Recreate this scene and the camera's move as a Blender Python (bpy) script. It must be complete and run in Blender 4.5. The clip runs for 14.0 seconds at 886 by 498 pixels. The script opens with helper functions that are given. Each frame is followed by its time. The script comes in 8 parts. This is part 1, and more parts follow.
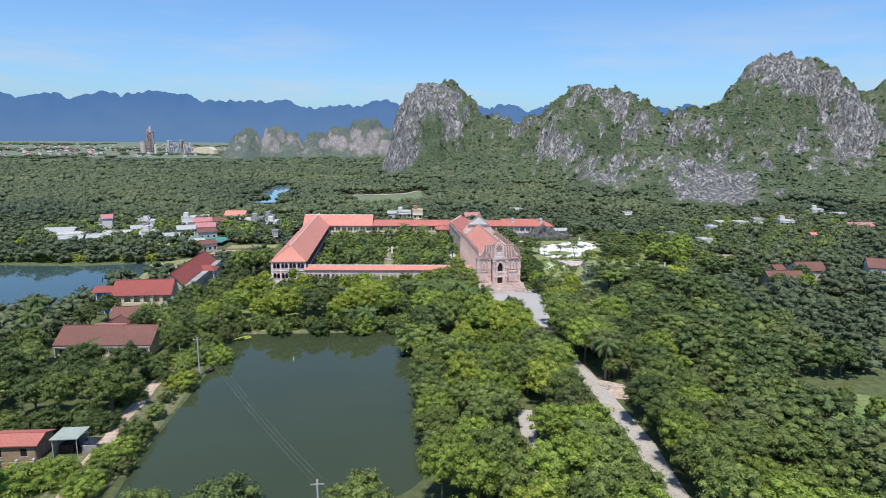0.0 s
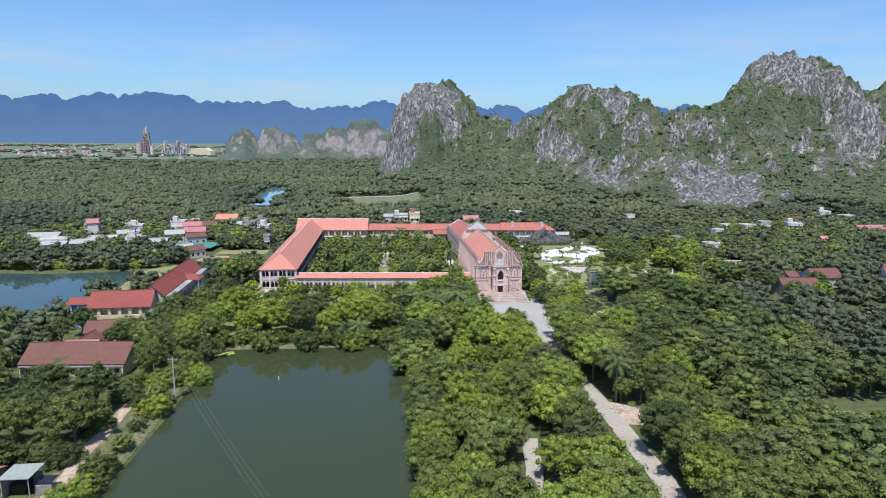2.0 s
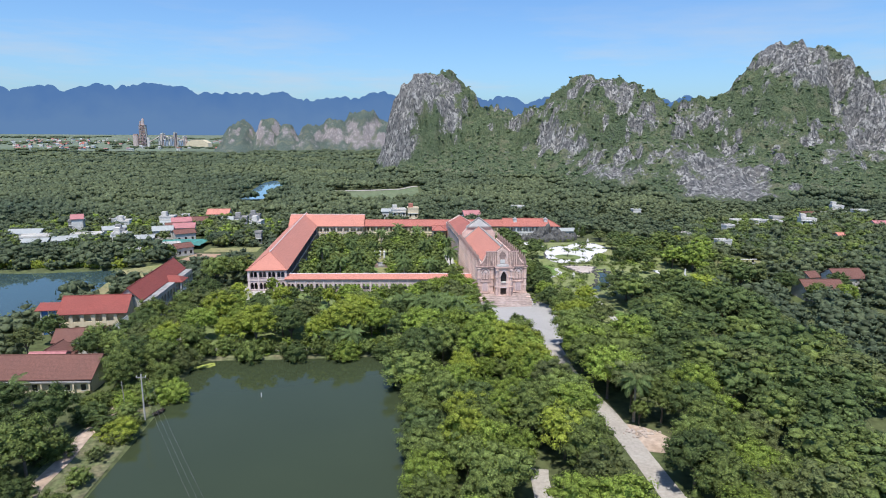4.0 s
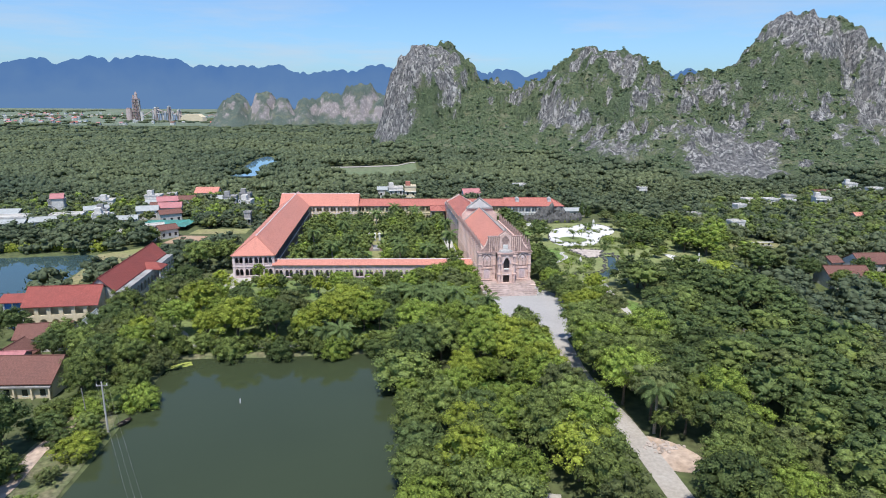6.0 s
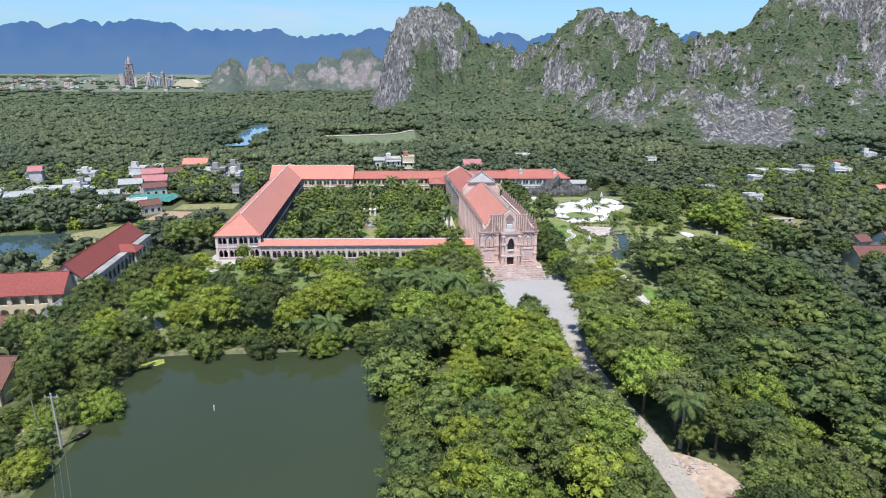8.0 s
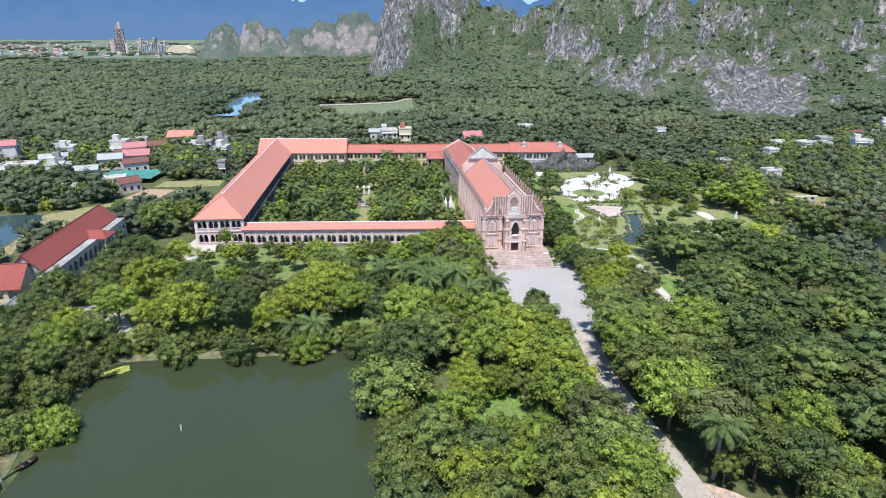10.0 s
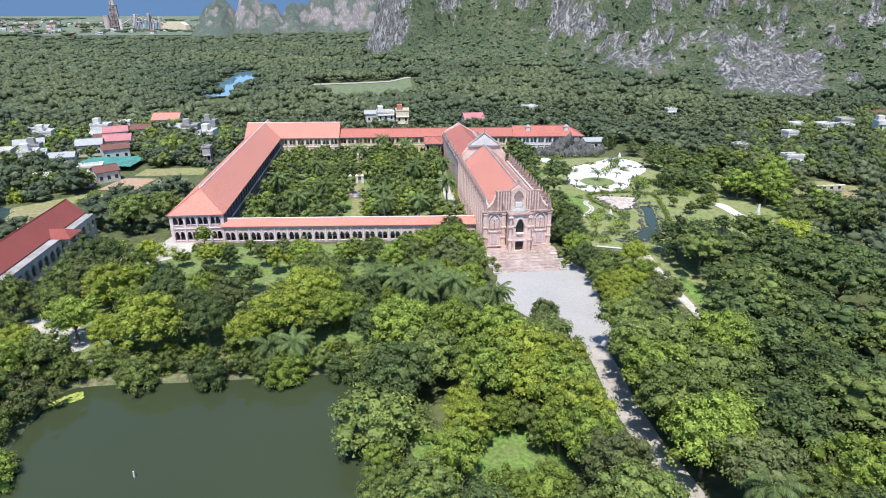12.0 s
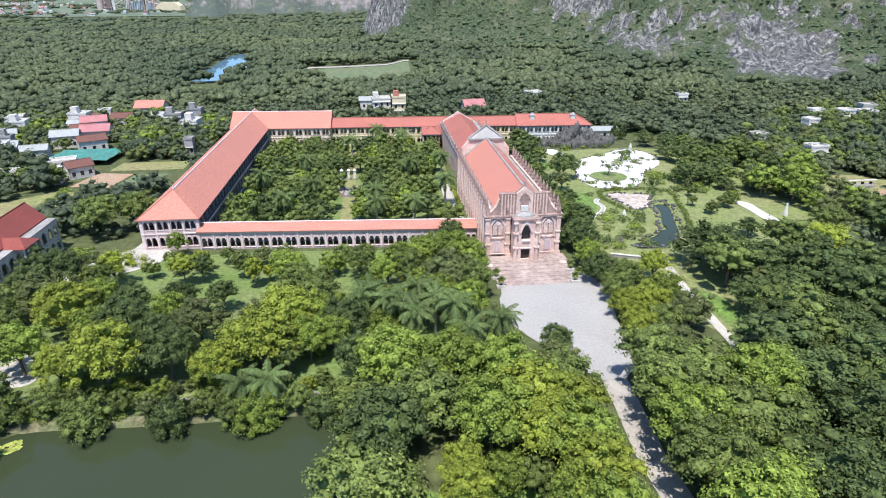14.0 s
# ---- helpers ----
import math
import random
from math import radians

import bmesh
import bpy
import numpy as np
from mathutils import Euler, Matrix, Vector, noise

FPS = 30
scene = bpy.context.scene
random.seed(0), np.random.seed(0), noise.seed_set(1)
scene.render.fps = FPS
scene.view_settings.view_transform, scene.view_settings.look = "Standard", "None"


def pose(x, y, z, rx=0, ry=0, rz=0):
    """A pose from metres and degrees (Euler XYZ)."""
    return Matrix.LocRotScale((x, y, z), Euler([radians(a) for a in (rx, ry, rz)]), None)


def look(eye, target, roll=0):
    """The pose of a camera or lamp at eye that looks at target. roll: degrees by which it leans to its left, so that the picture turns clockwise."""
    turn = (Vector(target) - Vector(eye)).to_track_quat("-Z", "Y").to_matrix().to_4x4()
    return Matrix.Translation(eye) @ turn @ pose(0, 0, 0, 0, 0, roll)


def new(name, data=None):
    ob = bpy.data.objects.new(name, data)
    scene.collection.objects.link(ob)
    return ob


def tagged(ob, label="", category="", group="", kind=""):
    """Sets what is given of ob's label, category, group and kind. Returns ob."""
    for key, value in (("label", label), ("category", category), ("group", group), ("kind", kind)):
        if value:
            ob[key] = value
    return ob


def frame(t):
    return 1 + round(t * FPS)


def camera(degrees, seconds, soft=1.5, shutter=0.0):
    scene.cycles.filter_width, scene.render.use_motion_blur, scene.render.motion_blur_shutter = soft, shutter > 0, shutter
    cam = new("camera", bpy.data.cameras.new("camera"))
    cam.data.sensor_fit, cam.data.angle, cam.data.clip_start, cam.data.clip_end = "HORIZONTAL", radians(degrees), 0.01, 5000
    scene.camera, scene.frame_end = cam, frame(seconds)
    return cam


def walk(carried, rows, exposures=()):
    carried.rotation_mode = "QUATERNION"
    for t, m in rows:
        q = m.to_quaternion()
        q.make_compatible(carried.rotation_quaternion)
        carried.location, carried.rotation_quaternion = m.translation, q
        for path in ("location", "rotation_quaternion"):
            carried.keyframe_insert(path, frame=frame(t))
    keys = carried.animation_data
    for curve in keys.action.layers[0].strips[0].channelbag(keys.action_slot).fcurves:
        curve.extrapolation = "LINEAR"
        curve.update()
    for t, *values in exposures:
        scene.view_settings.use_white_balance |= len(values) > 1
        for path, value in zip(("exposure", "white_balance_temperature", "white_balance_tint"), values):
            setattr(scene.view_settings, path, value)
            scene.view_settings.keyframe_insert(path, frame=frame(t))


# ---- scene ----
cam = camera(73.0, 14.0, soft=1.0)
PATH = [
    (0, (-38.737, -204.843, 52.678), (-38.551, -202.886, 52.312), 0.5),
    (0.5, (-38.442, -202.368, 52.721), (-38.254, -200.41, 52.356), 0.4),
    (1, (-38.057, -199.769, 52.784), (-37.869, -197.811, 52.419), 0.4),
    (1.5, (-37.651, -197.006, 52.858), (-37.462, -195.048, 52.494), 0.4),
    (2, (-37.346, -194.144, 52.896), (-37.155, -192.187, 52.532), 0.4),
    (2.5, (-37.028, -191.149, 52.917), (-36.836, -189.192, 52.55), 0.4),
    (3, (-36.66, -187.985, 52.939), (-36.469, -186.029, 52.567), 0.4),
    (5.5, (-34.913, -171.616, 53.189), (-34.72, -169.676, 52.743), 0.4),
    (6, (-34.579, -168.279, 53.192), (-34.385, -166.346, 52.72), 0.4),
    (6.5, (-34.197, -164.899, 53.191), (-34.004, -162.972, 52.692), 0.3),
    (7, (-33.733, -161.442, 53.256), (-33.541, -159.522, 52.731), 0.4),
    (7.5, (-33.287, -157.966, 53.32), (-33.095, -156.053, 52.768), 0.3),
    (8, (-32.811, -154.552, 53.376), (-32.621, -152.647, 52.798), 0.3),
    (8.5, (-32.385, -151.127, 53.434), (-32.195, -149.23, 52.83), 0.3),
    (9, (-32.007, -147.711, 53.494), (-31.816, -145.823, 52.864), 0.2),
    (11.5, (-29.592, -130.411, 53.605), (-29.408, -128.56, 52.871), 0.1),
    (12, (-28.958, -126.973, 53.628), (-28.776, -125.127, 52.881), 0.0),
    (12.5, (-28.4, -123.436, 53.643), (-28.22, -121.595, 52.881), 0.0),
    (13, (-27.885, -119.907, 53.676), (-27.705, -118.072, 52.901), -0.2),
    (13.5, (-27.404, -116.266, 53.693), (-27.226, -114.437, 52.903), -0.2),
    (14, (-26.977, -112.652, 53.694), (-26.799, -110.829, 52.892), -0.2),
]
walk(cam, [(t, look(eye, at, roll)) for t, eye, at, roll in PATH],
     [(0, 0.46, 6350, 12), (3, 0.46, 6350, 12), (6.5, 0.5, 6350, 12), (9.0, 0.65, 6350, 12), (11.5, 0.73, 6350, 12), (14.0, 0.75, 6350, 12)])
# ---------------------------------------------------------------- world and sun
SUN_FROM = Vector((-0.11, -0.38, 0.918)).normalized()
world = bpy.data.worlds.new("world")
scene.world = world
world.use_nodes = True
wn, wl = world.node_tree.nodes, world.node_tree.links
sky = wn.new("ShaderNodeTexSky")
sky.sky_type, sky.sun_disc = "NISHITA", False
sky.sun_elevation = math.asin(SUN_FROM.z)
sky.sun_rotation = math.atan2(SUN_FROM.x, SUN_FROM.y)
sky.altitude, sky.air_density, sky.dust_density, sky.ozone_density = 50, 1.0, 1.2, 2.0
tint = wn.new("ShaderNodeMix")
tint.data_type, tint.blend_type = "RGBA", "MULTIPLY"
tint.inputs["Factor"].default_value, tint.inputs["B"].default_value = 1.0, (0.685, 0.94, 1.195, 1)
wl.new(sky.outputs[0], tint.inputs["A"])
# thin cirrus
ctc, cmp_, cno, crm, cmx = (wn.new("ShaderNode" + k) for k in ("TexCoord", "Mapping", "TexNoise", "MapRange", "Mix"))
cmp_.inputs["Scale"].default_value = (1.3, 1.3, 9.0)
cno.inputs["Scale"].default_value, cno.inputs["Detail"].default_value, cno.inputs["Roughness"].default_value = 2.2, 7, 0.6
crm.inputs["From Min"].default_value, crm.inputs["From Max"].default_value, crm.inputs["To Max"].default_value = 0.47, 0.72, 0.7
cmx.data_type = "RGBA"
cmx.inputs["B"].default_value = (4.3, 4.6, 4.9, 1)
wl.new(ctc.outputs["Generated"], cmp_.inputs["Vector"])
wl.new(cmp_.outputs["Vector"], cno.inputs["Vector"])
wl.new(cno.outputs["Fac"], crm.inputs["Value"])
csp, clo, cml = (wn.new("ShaderNode" + k) for k in ("SeparateXYZ", "MapRange", "Math"))
clo.inputs["From Min"].default_value, clo.inputs["From Max"].default_value = 0.07, 0.2
clo.inputs["To Min"].default_value, clo.inputs["To Max"].default_value = 1.0, 0.12
cml.operation = "MULTIPLY"
wl.new(ctc.outputs["Generated"], csp.inputs[0])
wl.new(csp.outputs["Z"], clo.inputs["Value"])
wl.new(crm.outputs["Result"], cml.inputs[0])
wl.new(clo.outputs["Result"], cml.inputs[1])
wl.new(cml.outputs[0], cmx.inputs["Factor"])
wl.new(tint.outputs["Result"], cmx.inputs["A"])
wl.new(cmx.outputs["Result"], wn["Background"].inputs[0])
wn["Background"].inputs[1].default_value = 0.105
sun = new("sun", bpy.data.lights.new("sun", "SUN"))
sun.data.energy, sun.data.angle, sun.data.color = 4.0, radians(0.53), (1.0, 0.95, 0.87)
sun.matrix_world = look((0, 0, 300), Vector((0, 0, 300)) - SUN_FROM)


# ---------------------------------------------------------------- materials
def shade(name, base, rough=0.8, fine=1.5, coarse=0.12, vary=0.25, second=None, mix=0.5, bump=0.0, metal=0.0,
          spec=0.3, island=0.0, single=0.0):
    """A surface with a coarse and a fine variation; second: a stain colour that comes and goes."""
    m = bpy.data.materials.new(name)
    m.use_nodes = True
    n, l = m.node_tree.nodes, m.node_tree.links
    b = n["Principled BSDF"]
    b.inputs["Roughness"].default_value = rough
    b.inputs["Metallic"].default_value = metal
    b.inputs["Specular IOR Level"].default_value = spec
    tc = n.new("ShaderNodeTexCoord")
    big, small = n.new("ShaderNodeTexNoise"), n.new("ShaderNodeTexNoise")
    big.inputs["Scale"].default_value, small.inputs["Scale"].default_value = coarse, fine
    big.inputs["Detail"].default_value, small.inputs["Detail"].default_value = 6, 8
    for t in (big, small):
        l.new(tc.outputs["Object"], t.inputs["Vector"])
    ramp = n.new("ShaderNodeValToRGB")
    ramp.color_ramp.elements[0].position, ramp.color_ramp.elements[1].position = 0.5 - 0.18, 0.5 + 0.18
    l.new(big.outputs["Fac"], ramp.inputs["Fac"])
    two = n.new("ShaderNodeMix")
    two.data_type = "RGBA"
    c2 = second or tuple(c * 0.7 for c in base)
    two.inputs["A"].default_value, two.inputs["B"].default_value = (*base, 1), (*c2, 1)
    f = n.new("ShaderNodeMath")
    f.operation, f.inputs[1].default_value = "MULTIPLY", mix
    l.new(ramp.outputs["Color"], f.inputs[0])
    l.new(f.outputs[0], two.inputs["Factor"])
    span = n.new("ShaderNodeMapRange")
    span.inputs["From Min"].default_value, span.inputs["From Max"].default_value = 0.3, 0.7
    span.inputs["To Min"].default_value, span.inputs["To Max"].default_value = 1 - vary, 1 + vary
    l.new(small.outputs["Fac"], span.inputs["Value"])
    value = span.outputs["Result"]
    for amount, source, out in ((island, "ShaderNodeNewGeometry", "Random Per Island"), (single, "ShaderNodeObjectInfo", "Random")):
        if amount:
            s, r, k = n.new(source), n.new("ShaderNodeMapRange"), n.new("ShaderNodeMath")
            r.inputs["To Min"].default_value, r.inputs["To Max"].default_value = 1 - amount, 1 + amount
            k.operation = "MULTIPLY"
            l.new(s.outputs[out], r.inputs["Value"])
            l.new(r.outputs["Result"], k.inputs[0])
            l.new(value, k.inputs[1])
            value = k.outputs[0]
    fin = n.new("ShaderNodeVectorMath")
    fin.operation = "SCALE"
    l.new(two.outputs["Result"], fin.inputs[0])
    l.new(value, fin.inputs["Scale"])
    l.new(fin.outputs["Vector"], b.inputs["Base Color"])
    if bump:
        bp = n.new("ShaderNodeBump")
        bp.inputs["Strength"].default_value, bp.inputs["Distance"].default_value = 0.8, bump
        l.new(small.outputs["Fac"], bp.inputs["Height"])
        l.new(bp.outputs["Normal"], b.inputs["Normal"])
    return m


def leafy(name, base, second, island=0.3, single=0.22, rough=0.55, coarse=0.25, bump=0.0, fine=0.9, vary=0.3):
    """Leaves: colour differs from tree to tree and leaf to leaf, and light shines through."""
    m = shade(name, base, rough, fine=fine, coarse=coarse, vary=vary, second=second, mix=0.8, island=island, single=single, spec=0.14, bump=bump)
    n, l = m.node_tree.nodes, m.node_tree.links
    b = n["Principled BSDF"]
    tr, mx = n.new("ShaderNodeBsdfTranslucent"), n.new("ShaderNodeMixShader")
    src = b.inputs["Base Color"].links[0].from_socket
    l.new(src, tr.inputs["Color"])
    mx.inputs["Fac"].default_value = 0.34
    l.new(b.outputs[0], mx.inputs[1])
    l.new(tr.outputs[0], mx.inputs[2])
    l.new(mx.outputs[0], n["Material Output"].inputs["Surface"])
    return m


def tiled(name, base, second, along=0.24, up=0.33, mortar=(0.16, 0.06, 0.045)):
    """Clay tiles in courses, by the roof's own uv in metres."""
    m = shade(name, base, 0.75, fine=3.0, coarse=0.16, vary=0.13, second=second, mix=0.55)
    n, l = m.node_tree.nodes, m.node_tree.links
    b = n["Principled BSDF"]
    uv, br, mp = n.new("ShaderNodeUVMap"), n.new("ShaderNodeTexBrick"), n.new("ShaderNodeMix")
    br.inputs["Scale"].default_value = 1.0
    br.inputs["Brick Width"].default_value, br.inputs["Row Height"].default_value = along, up
    br.inputs["Mortar Size"].default_value, br.inputs["Mortar Smooth"].default_value = 0.022, 0.3
    br.inputs["Color1"].default_value, br.inputs["Color2"].default_value = (0.92, 0.92, 0.92, 1), (1.06, 1.05, 1.04, 1)
    br.inputs["Mortar"].default_value = (0.7, 0.66, 0.64, 1)
    l.new(uv.outputs["UV"], br.inputs["Vector"])
    src = b.inputs["Base Color"].links[0].from_socket
    mp.data_type, mp.blend_type = "RGBA", "MULTIPLY"
    mp.inputs["Factor"].default_value = 1.0
    l.new(src, mp.inputs["A"])
    l.new(br.outputs["Color"], mp.inputs["B"])
    l.new(mp.outputs["Result"], b.inputs["Base Color"])
    bp = n.new("ShaderNodeBump")
    bp.inputs["Strength"].default_value, bp.inputs["Distance"].default_value = 0.7, 0.03
    l.new(br.outputs["Fac"], bp.inputs["Height"])
    bp.invert = True
    l.new(bp.outputs["Normal"], b.inputs["Normal"])
    return m


M = {
    "soil": shade("undergrowth", (0.07, 0.09, 0.032), 0.95, fine=0.6, coarse=0.05, second=(0.11, 0.105, 0.055), mix=0.4, vary=0.35, bump=0.1),
    "grass": shade("lawn_grass", (0.115, 0.18, 0.045), 0.9, fine=1.2, coarse=0.09, second=(0.19, 0.20, 0.09), mix=0.7, vary=0.3, bump=0.06),
    "grass_lush": shade("lush_grass", (0.125, 0.225, 0.042), 0.9, fine=1.6, coarse=0.25, second=(0.125, 0.155, 0.055), mix=0.8, vary=0.4, bump=0.05),
    "grass_pale": shade("pale_mown_grass", (0.165, 0.205, 0.068), 0.9, fine=1.2, coarse=0.09, second=(0.215, 0.215, 0.10), mix=0.8, vary=0.3, bump=0.06),
    "bank": shade("worn_bank_grass", (0.10, 0.125, 0.05), 0.95, fine=1.4, coarse=0.3, second=(0.17, 0.145, 0.09), mix=0.8, vary=0.4, bump=0.08),
    "grass_dry": shade("dry_grass", (0.20, 0.22, 0.08), 0.95, fine=0.8, coarse=0.08, second=(0.24, 0.20, 0.11), mix=0.8, vary=0.3, bump=0.05),
    # grass green dulled by distance haze put into its colour
    "field": shade("dull_field_grass", (0.115, 0.155, 0.075), 0.95, fine=0.3, coarse=0.03, second=(0.15, 0.165, 0.095), mix=0.7, vary=0.25),
    # far fields, their base colours shifted towards blue haze
    "plain": shade("patchwork_of_far_fields", (0.105, 0.14, 0.085), 0.95, fine=0.02, coarse=0.004, second=(0.15, 0.17, 0.12), mix=0.9, vary=0.35),
    "dirt": shade("bare_earth", (0.36, 0.23, 0.15), 0.95, fine=1.0, coarse=0.1, second=(0.30, 0.24, 0.17), mix=0.7, vary=0.2),
    "sand": shade("pale_sandy_earth", (0.43, 0.345, 0.28), 0.95, fine=1.0, coarse=0.2, second=(0.34, 0.25, 0.18), mix=0.8, vary=0.25, bump=0.05),
    "gravel": shade("grey_gravel", (0.335, 0.325, 0.312), 0.95, fine=2.5, coarse=0.08, second=(0.285, 0.275, 0.26), mix=0.7, vary=0.09),
    "concrete": shade("pale_concrete", (0.46, 0.44, 0.40), 0.9, fine=1.4, coarse=0.15, second=(0.33, 0.31, 0.28), mix=0.7, vary=0.14),
    "white_gravel": shade("white_gravel", (0.60, 0.59, 0.57), 0.95, fine=2.0, coarse=0.12, second=(0.50, 0.485, 0.45), mix=0.6, vary=0.08),
    "rubble": shade("pale_rock", (0.42, 0.36, 0.31), 0.95, fine=0.9, coarse=0.2, second=(0.34, 0.29, 0.26), mix=0.8, vary=0.35, bump=0.2),
    "brick": shade("weathered_pink_brick", (0.71, 0.54, 0.475), 0.95, fine=2.2, coarse=0.35, second=(0.48, 0.335, 0.29), mix=0.75, vary=0.2, bump=0.03, spec=0.15),
    "brick_dark": shade("blackened_brick", (0.385, 0.27, 0.24), 0.95, fine=1.8, coarse=0.35, second=(0.22, 0.165, 0.15), mix=0.85, vary=0.3, spec=0.15),
    "worn_brick": shade("worn_dusty_paving_brick", (0.385, 0.31, 0.28), 0.95, fine=1.1, coarse=0.28, second=(0.265, 0.205, 0.185), mix=0.9, vary=0.3, bump=0.03, spec=0.12),
    "lilac": shade("mauve_lime_plaster", (0.57, 0.455, 0.455), 0.92, fine=1.6, coarse=0.2, second=(0.40, 0.315, 0.32), mix=0.6, vary=0.14, spec=0.15),
    "lilac_trim": shade("pale_mauve_trim", (0.68, 0.58, 0.56), 0.9, fine=2, coarse=0.3, second=(0.54, 0.45, 0.44), mix=0.6, vary=0.12, spec=0.15),
    "cream": shade("cream_lime_wash", (0.66, 0.57, 0.40), 0.9, fine=1.5, coarse=0.2, second=(0.52, 0.44, 0.31), mix=0.6, vary=0.1, spec=0.15),
    "white": shade("white_plaster", (0.66, 0.65, 0.62), 0.88, fine=1.6, coarse=0.2, second=(0.45, 0.44, 0.42), mix=0.6, vary=0.08, spec=0.2),
    "village": shade("stained_village_plaster", (0.66, 0.635, 0.59), 0.9, fine=1.6, coarse=0.25, second=(0.40, 0.39, 0.37), mix=0.7, vary=0.15, spec=0.15),
    "darkened": shade("dark_mauve_plaster", (0.20, 0.172, 0.178), 0.93, fine=1.6, coarse=0.25, second=(0.12, 0.105, 0.11), mix=0.8, vary=0.2, spec=0.15),
    "grey": shade("weathered_grey_cement", (0.34, 0.33, 0.32), 0.93, fine=1.6, coarse=0.3, second=(0.20, 0.195, 0.19), mix=0.8, vary=0.2, spec=0.15),
    "blue": shade("blue_painted_wall", (0.07, 0.22, 0.55), 0.8, fine=2, coarse=0.4, vary=0.1),
    "teal_net": shade("teal_shade_net", (0.05, 0.25, 0.215), 0.8, fine=1.2, coarse=0.3, second=(0.07, 0.16, 0.135), mix=0.9, vary=0.35),
    "pink_sheet": shade("faded_red_sheet_metal", (0.40, 0.17, 0.17), 0.6, fine=1.2, coarse=0.2, vary=0.15),
    "grey_sheet": shade("grey_sheet_metal", (0.34, 0.355, 0.345), 0.55, fine=1.0, coarse=0.2, second=(0.25, 0.265, 0.25), vary=0.12),
    "green_sheet": shade("greenish_sheet_metal", (0.25, 0.29, 0.25), 0.6, fine=1.0, coarse=0.3, second=(0.33, 0.35, 0.31), vary=0.12),
    "glass_dark": shade("dark_window_glass", (0.02, 0.022, 0.026), 0.15, fine=2, coarse=0.5, vary=0.1, spec=0.5),
    "door": shade("dark_timber_door", (0.05, 0.035, 0.028), 0.6, fine=4, coarse=0.5, vary=0.2),
    "bark": shade("grey_brown_bark", (0.16, 0.13, 0.10), 0.95, fine=5, coarse=0.8, second=(0.09, 0.075, 0.06), vary=0.3),
    "bark_pale": shade("pale_palm_bark", (0.34, 0.31, 0.27), 0.95, fine=4, coarse=0.8, second=(0.22, 0.20, 0.17), vary=0.2),
    "roof_salmon": tiled("salmon_clay_tiles", (0.555, 0.235, 0.178), (0.485, 0.212, 0.165)),
    "roof_rust": tiled("weathered_rust_tiles", (0.43, 0.155, 0.12), (0.33, 0.125, 0.105)),
    "roof_red": tiled("deep_red_clay_tiles", (0.29, 0.076, 0.062), (0.215, 0.066, 0.056)),
    "roof_brown": tiled("old_brown_clay_tiles", (0.185, 0.085, 0.066), (0.14, 0.072, 0.06)),
    # fine dark flecks in these crown colours imitate shaded gaps between leaves
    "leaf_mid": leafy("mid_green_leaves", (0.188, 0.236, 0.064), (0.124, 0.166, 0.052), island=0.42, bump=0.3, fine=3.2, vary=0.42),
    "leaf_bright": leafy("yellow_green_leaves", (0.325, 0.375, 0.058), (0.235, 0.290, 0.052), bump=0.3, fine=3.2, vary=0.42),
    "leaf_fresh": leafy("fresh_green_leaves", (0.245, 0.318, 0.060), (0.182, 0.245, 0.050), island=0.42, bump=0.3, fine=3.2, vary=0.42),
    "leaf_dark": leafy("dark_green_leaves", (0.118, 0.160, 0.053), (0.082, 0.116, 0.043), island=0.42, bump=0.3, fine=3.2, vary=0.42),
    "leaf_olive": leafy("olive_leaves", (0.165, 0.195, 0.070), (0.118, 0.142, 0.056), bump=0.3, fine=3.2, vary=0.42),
    "leaf_palm": leafy("palm_fronds", (0.14, 0.195, 0.068), (0.115, 0.16, 0.06), rough=0.7),
    "lily": shade("lily_leaf", (0.33, 0.36, 0.085), 0.6, fine=3, coarse=0.6, second=(0.22, 0.27, 0.06), vary=0.3, island=0.3),
    "works_pink": shade("dusty_pink_steel", (0.38, 0.28, 0.255), 0.9, fine=0.3, coarse=0.05, second=(0.34, 0.27, 0.26), mix=0.7, vary=0.2),
    "works_pale": shade("dusty_pale_concrete", (0.47, 0.38, 0.35), 0.9, fine=0.3, coarse=0.05, second=(0.44, 0.38, 0.36), mix=0.7, vary=0.2),
    "works_blue": shade("dusty_blue_grey_cladding", (0.24, 0.30, 0.40), 0.8, fine=0.3, coarse=0.05, second=(0.30, 0.34, 0.40), mix=0.7, vary=0.15),
    "rock_dark": shade("dark_garden_rock", (0.125, 0.122, 0.115), 0.95, fine=1.6, coarse=0.4, second=(0.06, 0.06, 0.056), mix=0.8, vary=0.4, bump=0.1),
    "road_dust": shade("dusty_road", (0.37, 0.345, 0.31), 0.95, fine=1.8, coarse=0.15, second=(0.30, 0.27, 0.23), mix=0.8, vary=0.14),
    # scrub and woods hold some blue distance haze in their leaf colours
    "scrub": leafy("hill_scrub_leaves", (0.178, 0.238, 0.118), (0.108, 0.155, 0.086), island=0.35, single=0.0, coarse=0.03, bump=1.0, fine=0.7, vary=0.4),
    "woods": leafy("mixed_woodland_leaves", (0.166, 0.194, 0.094), (0.060, 0.089, 0.060), island=0.2, single=0.0, coarse=0.0085, bump=1.1, fine=0.5, vary=0.5),
}


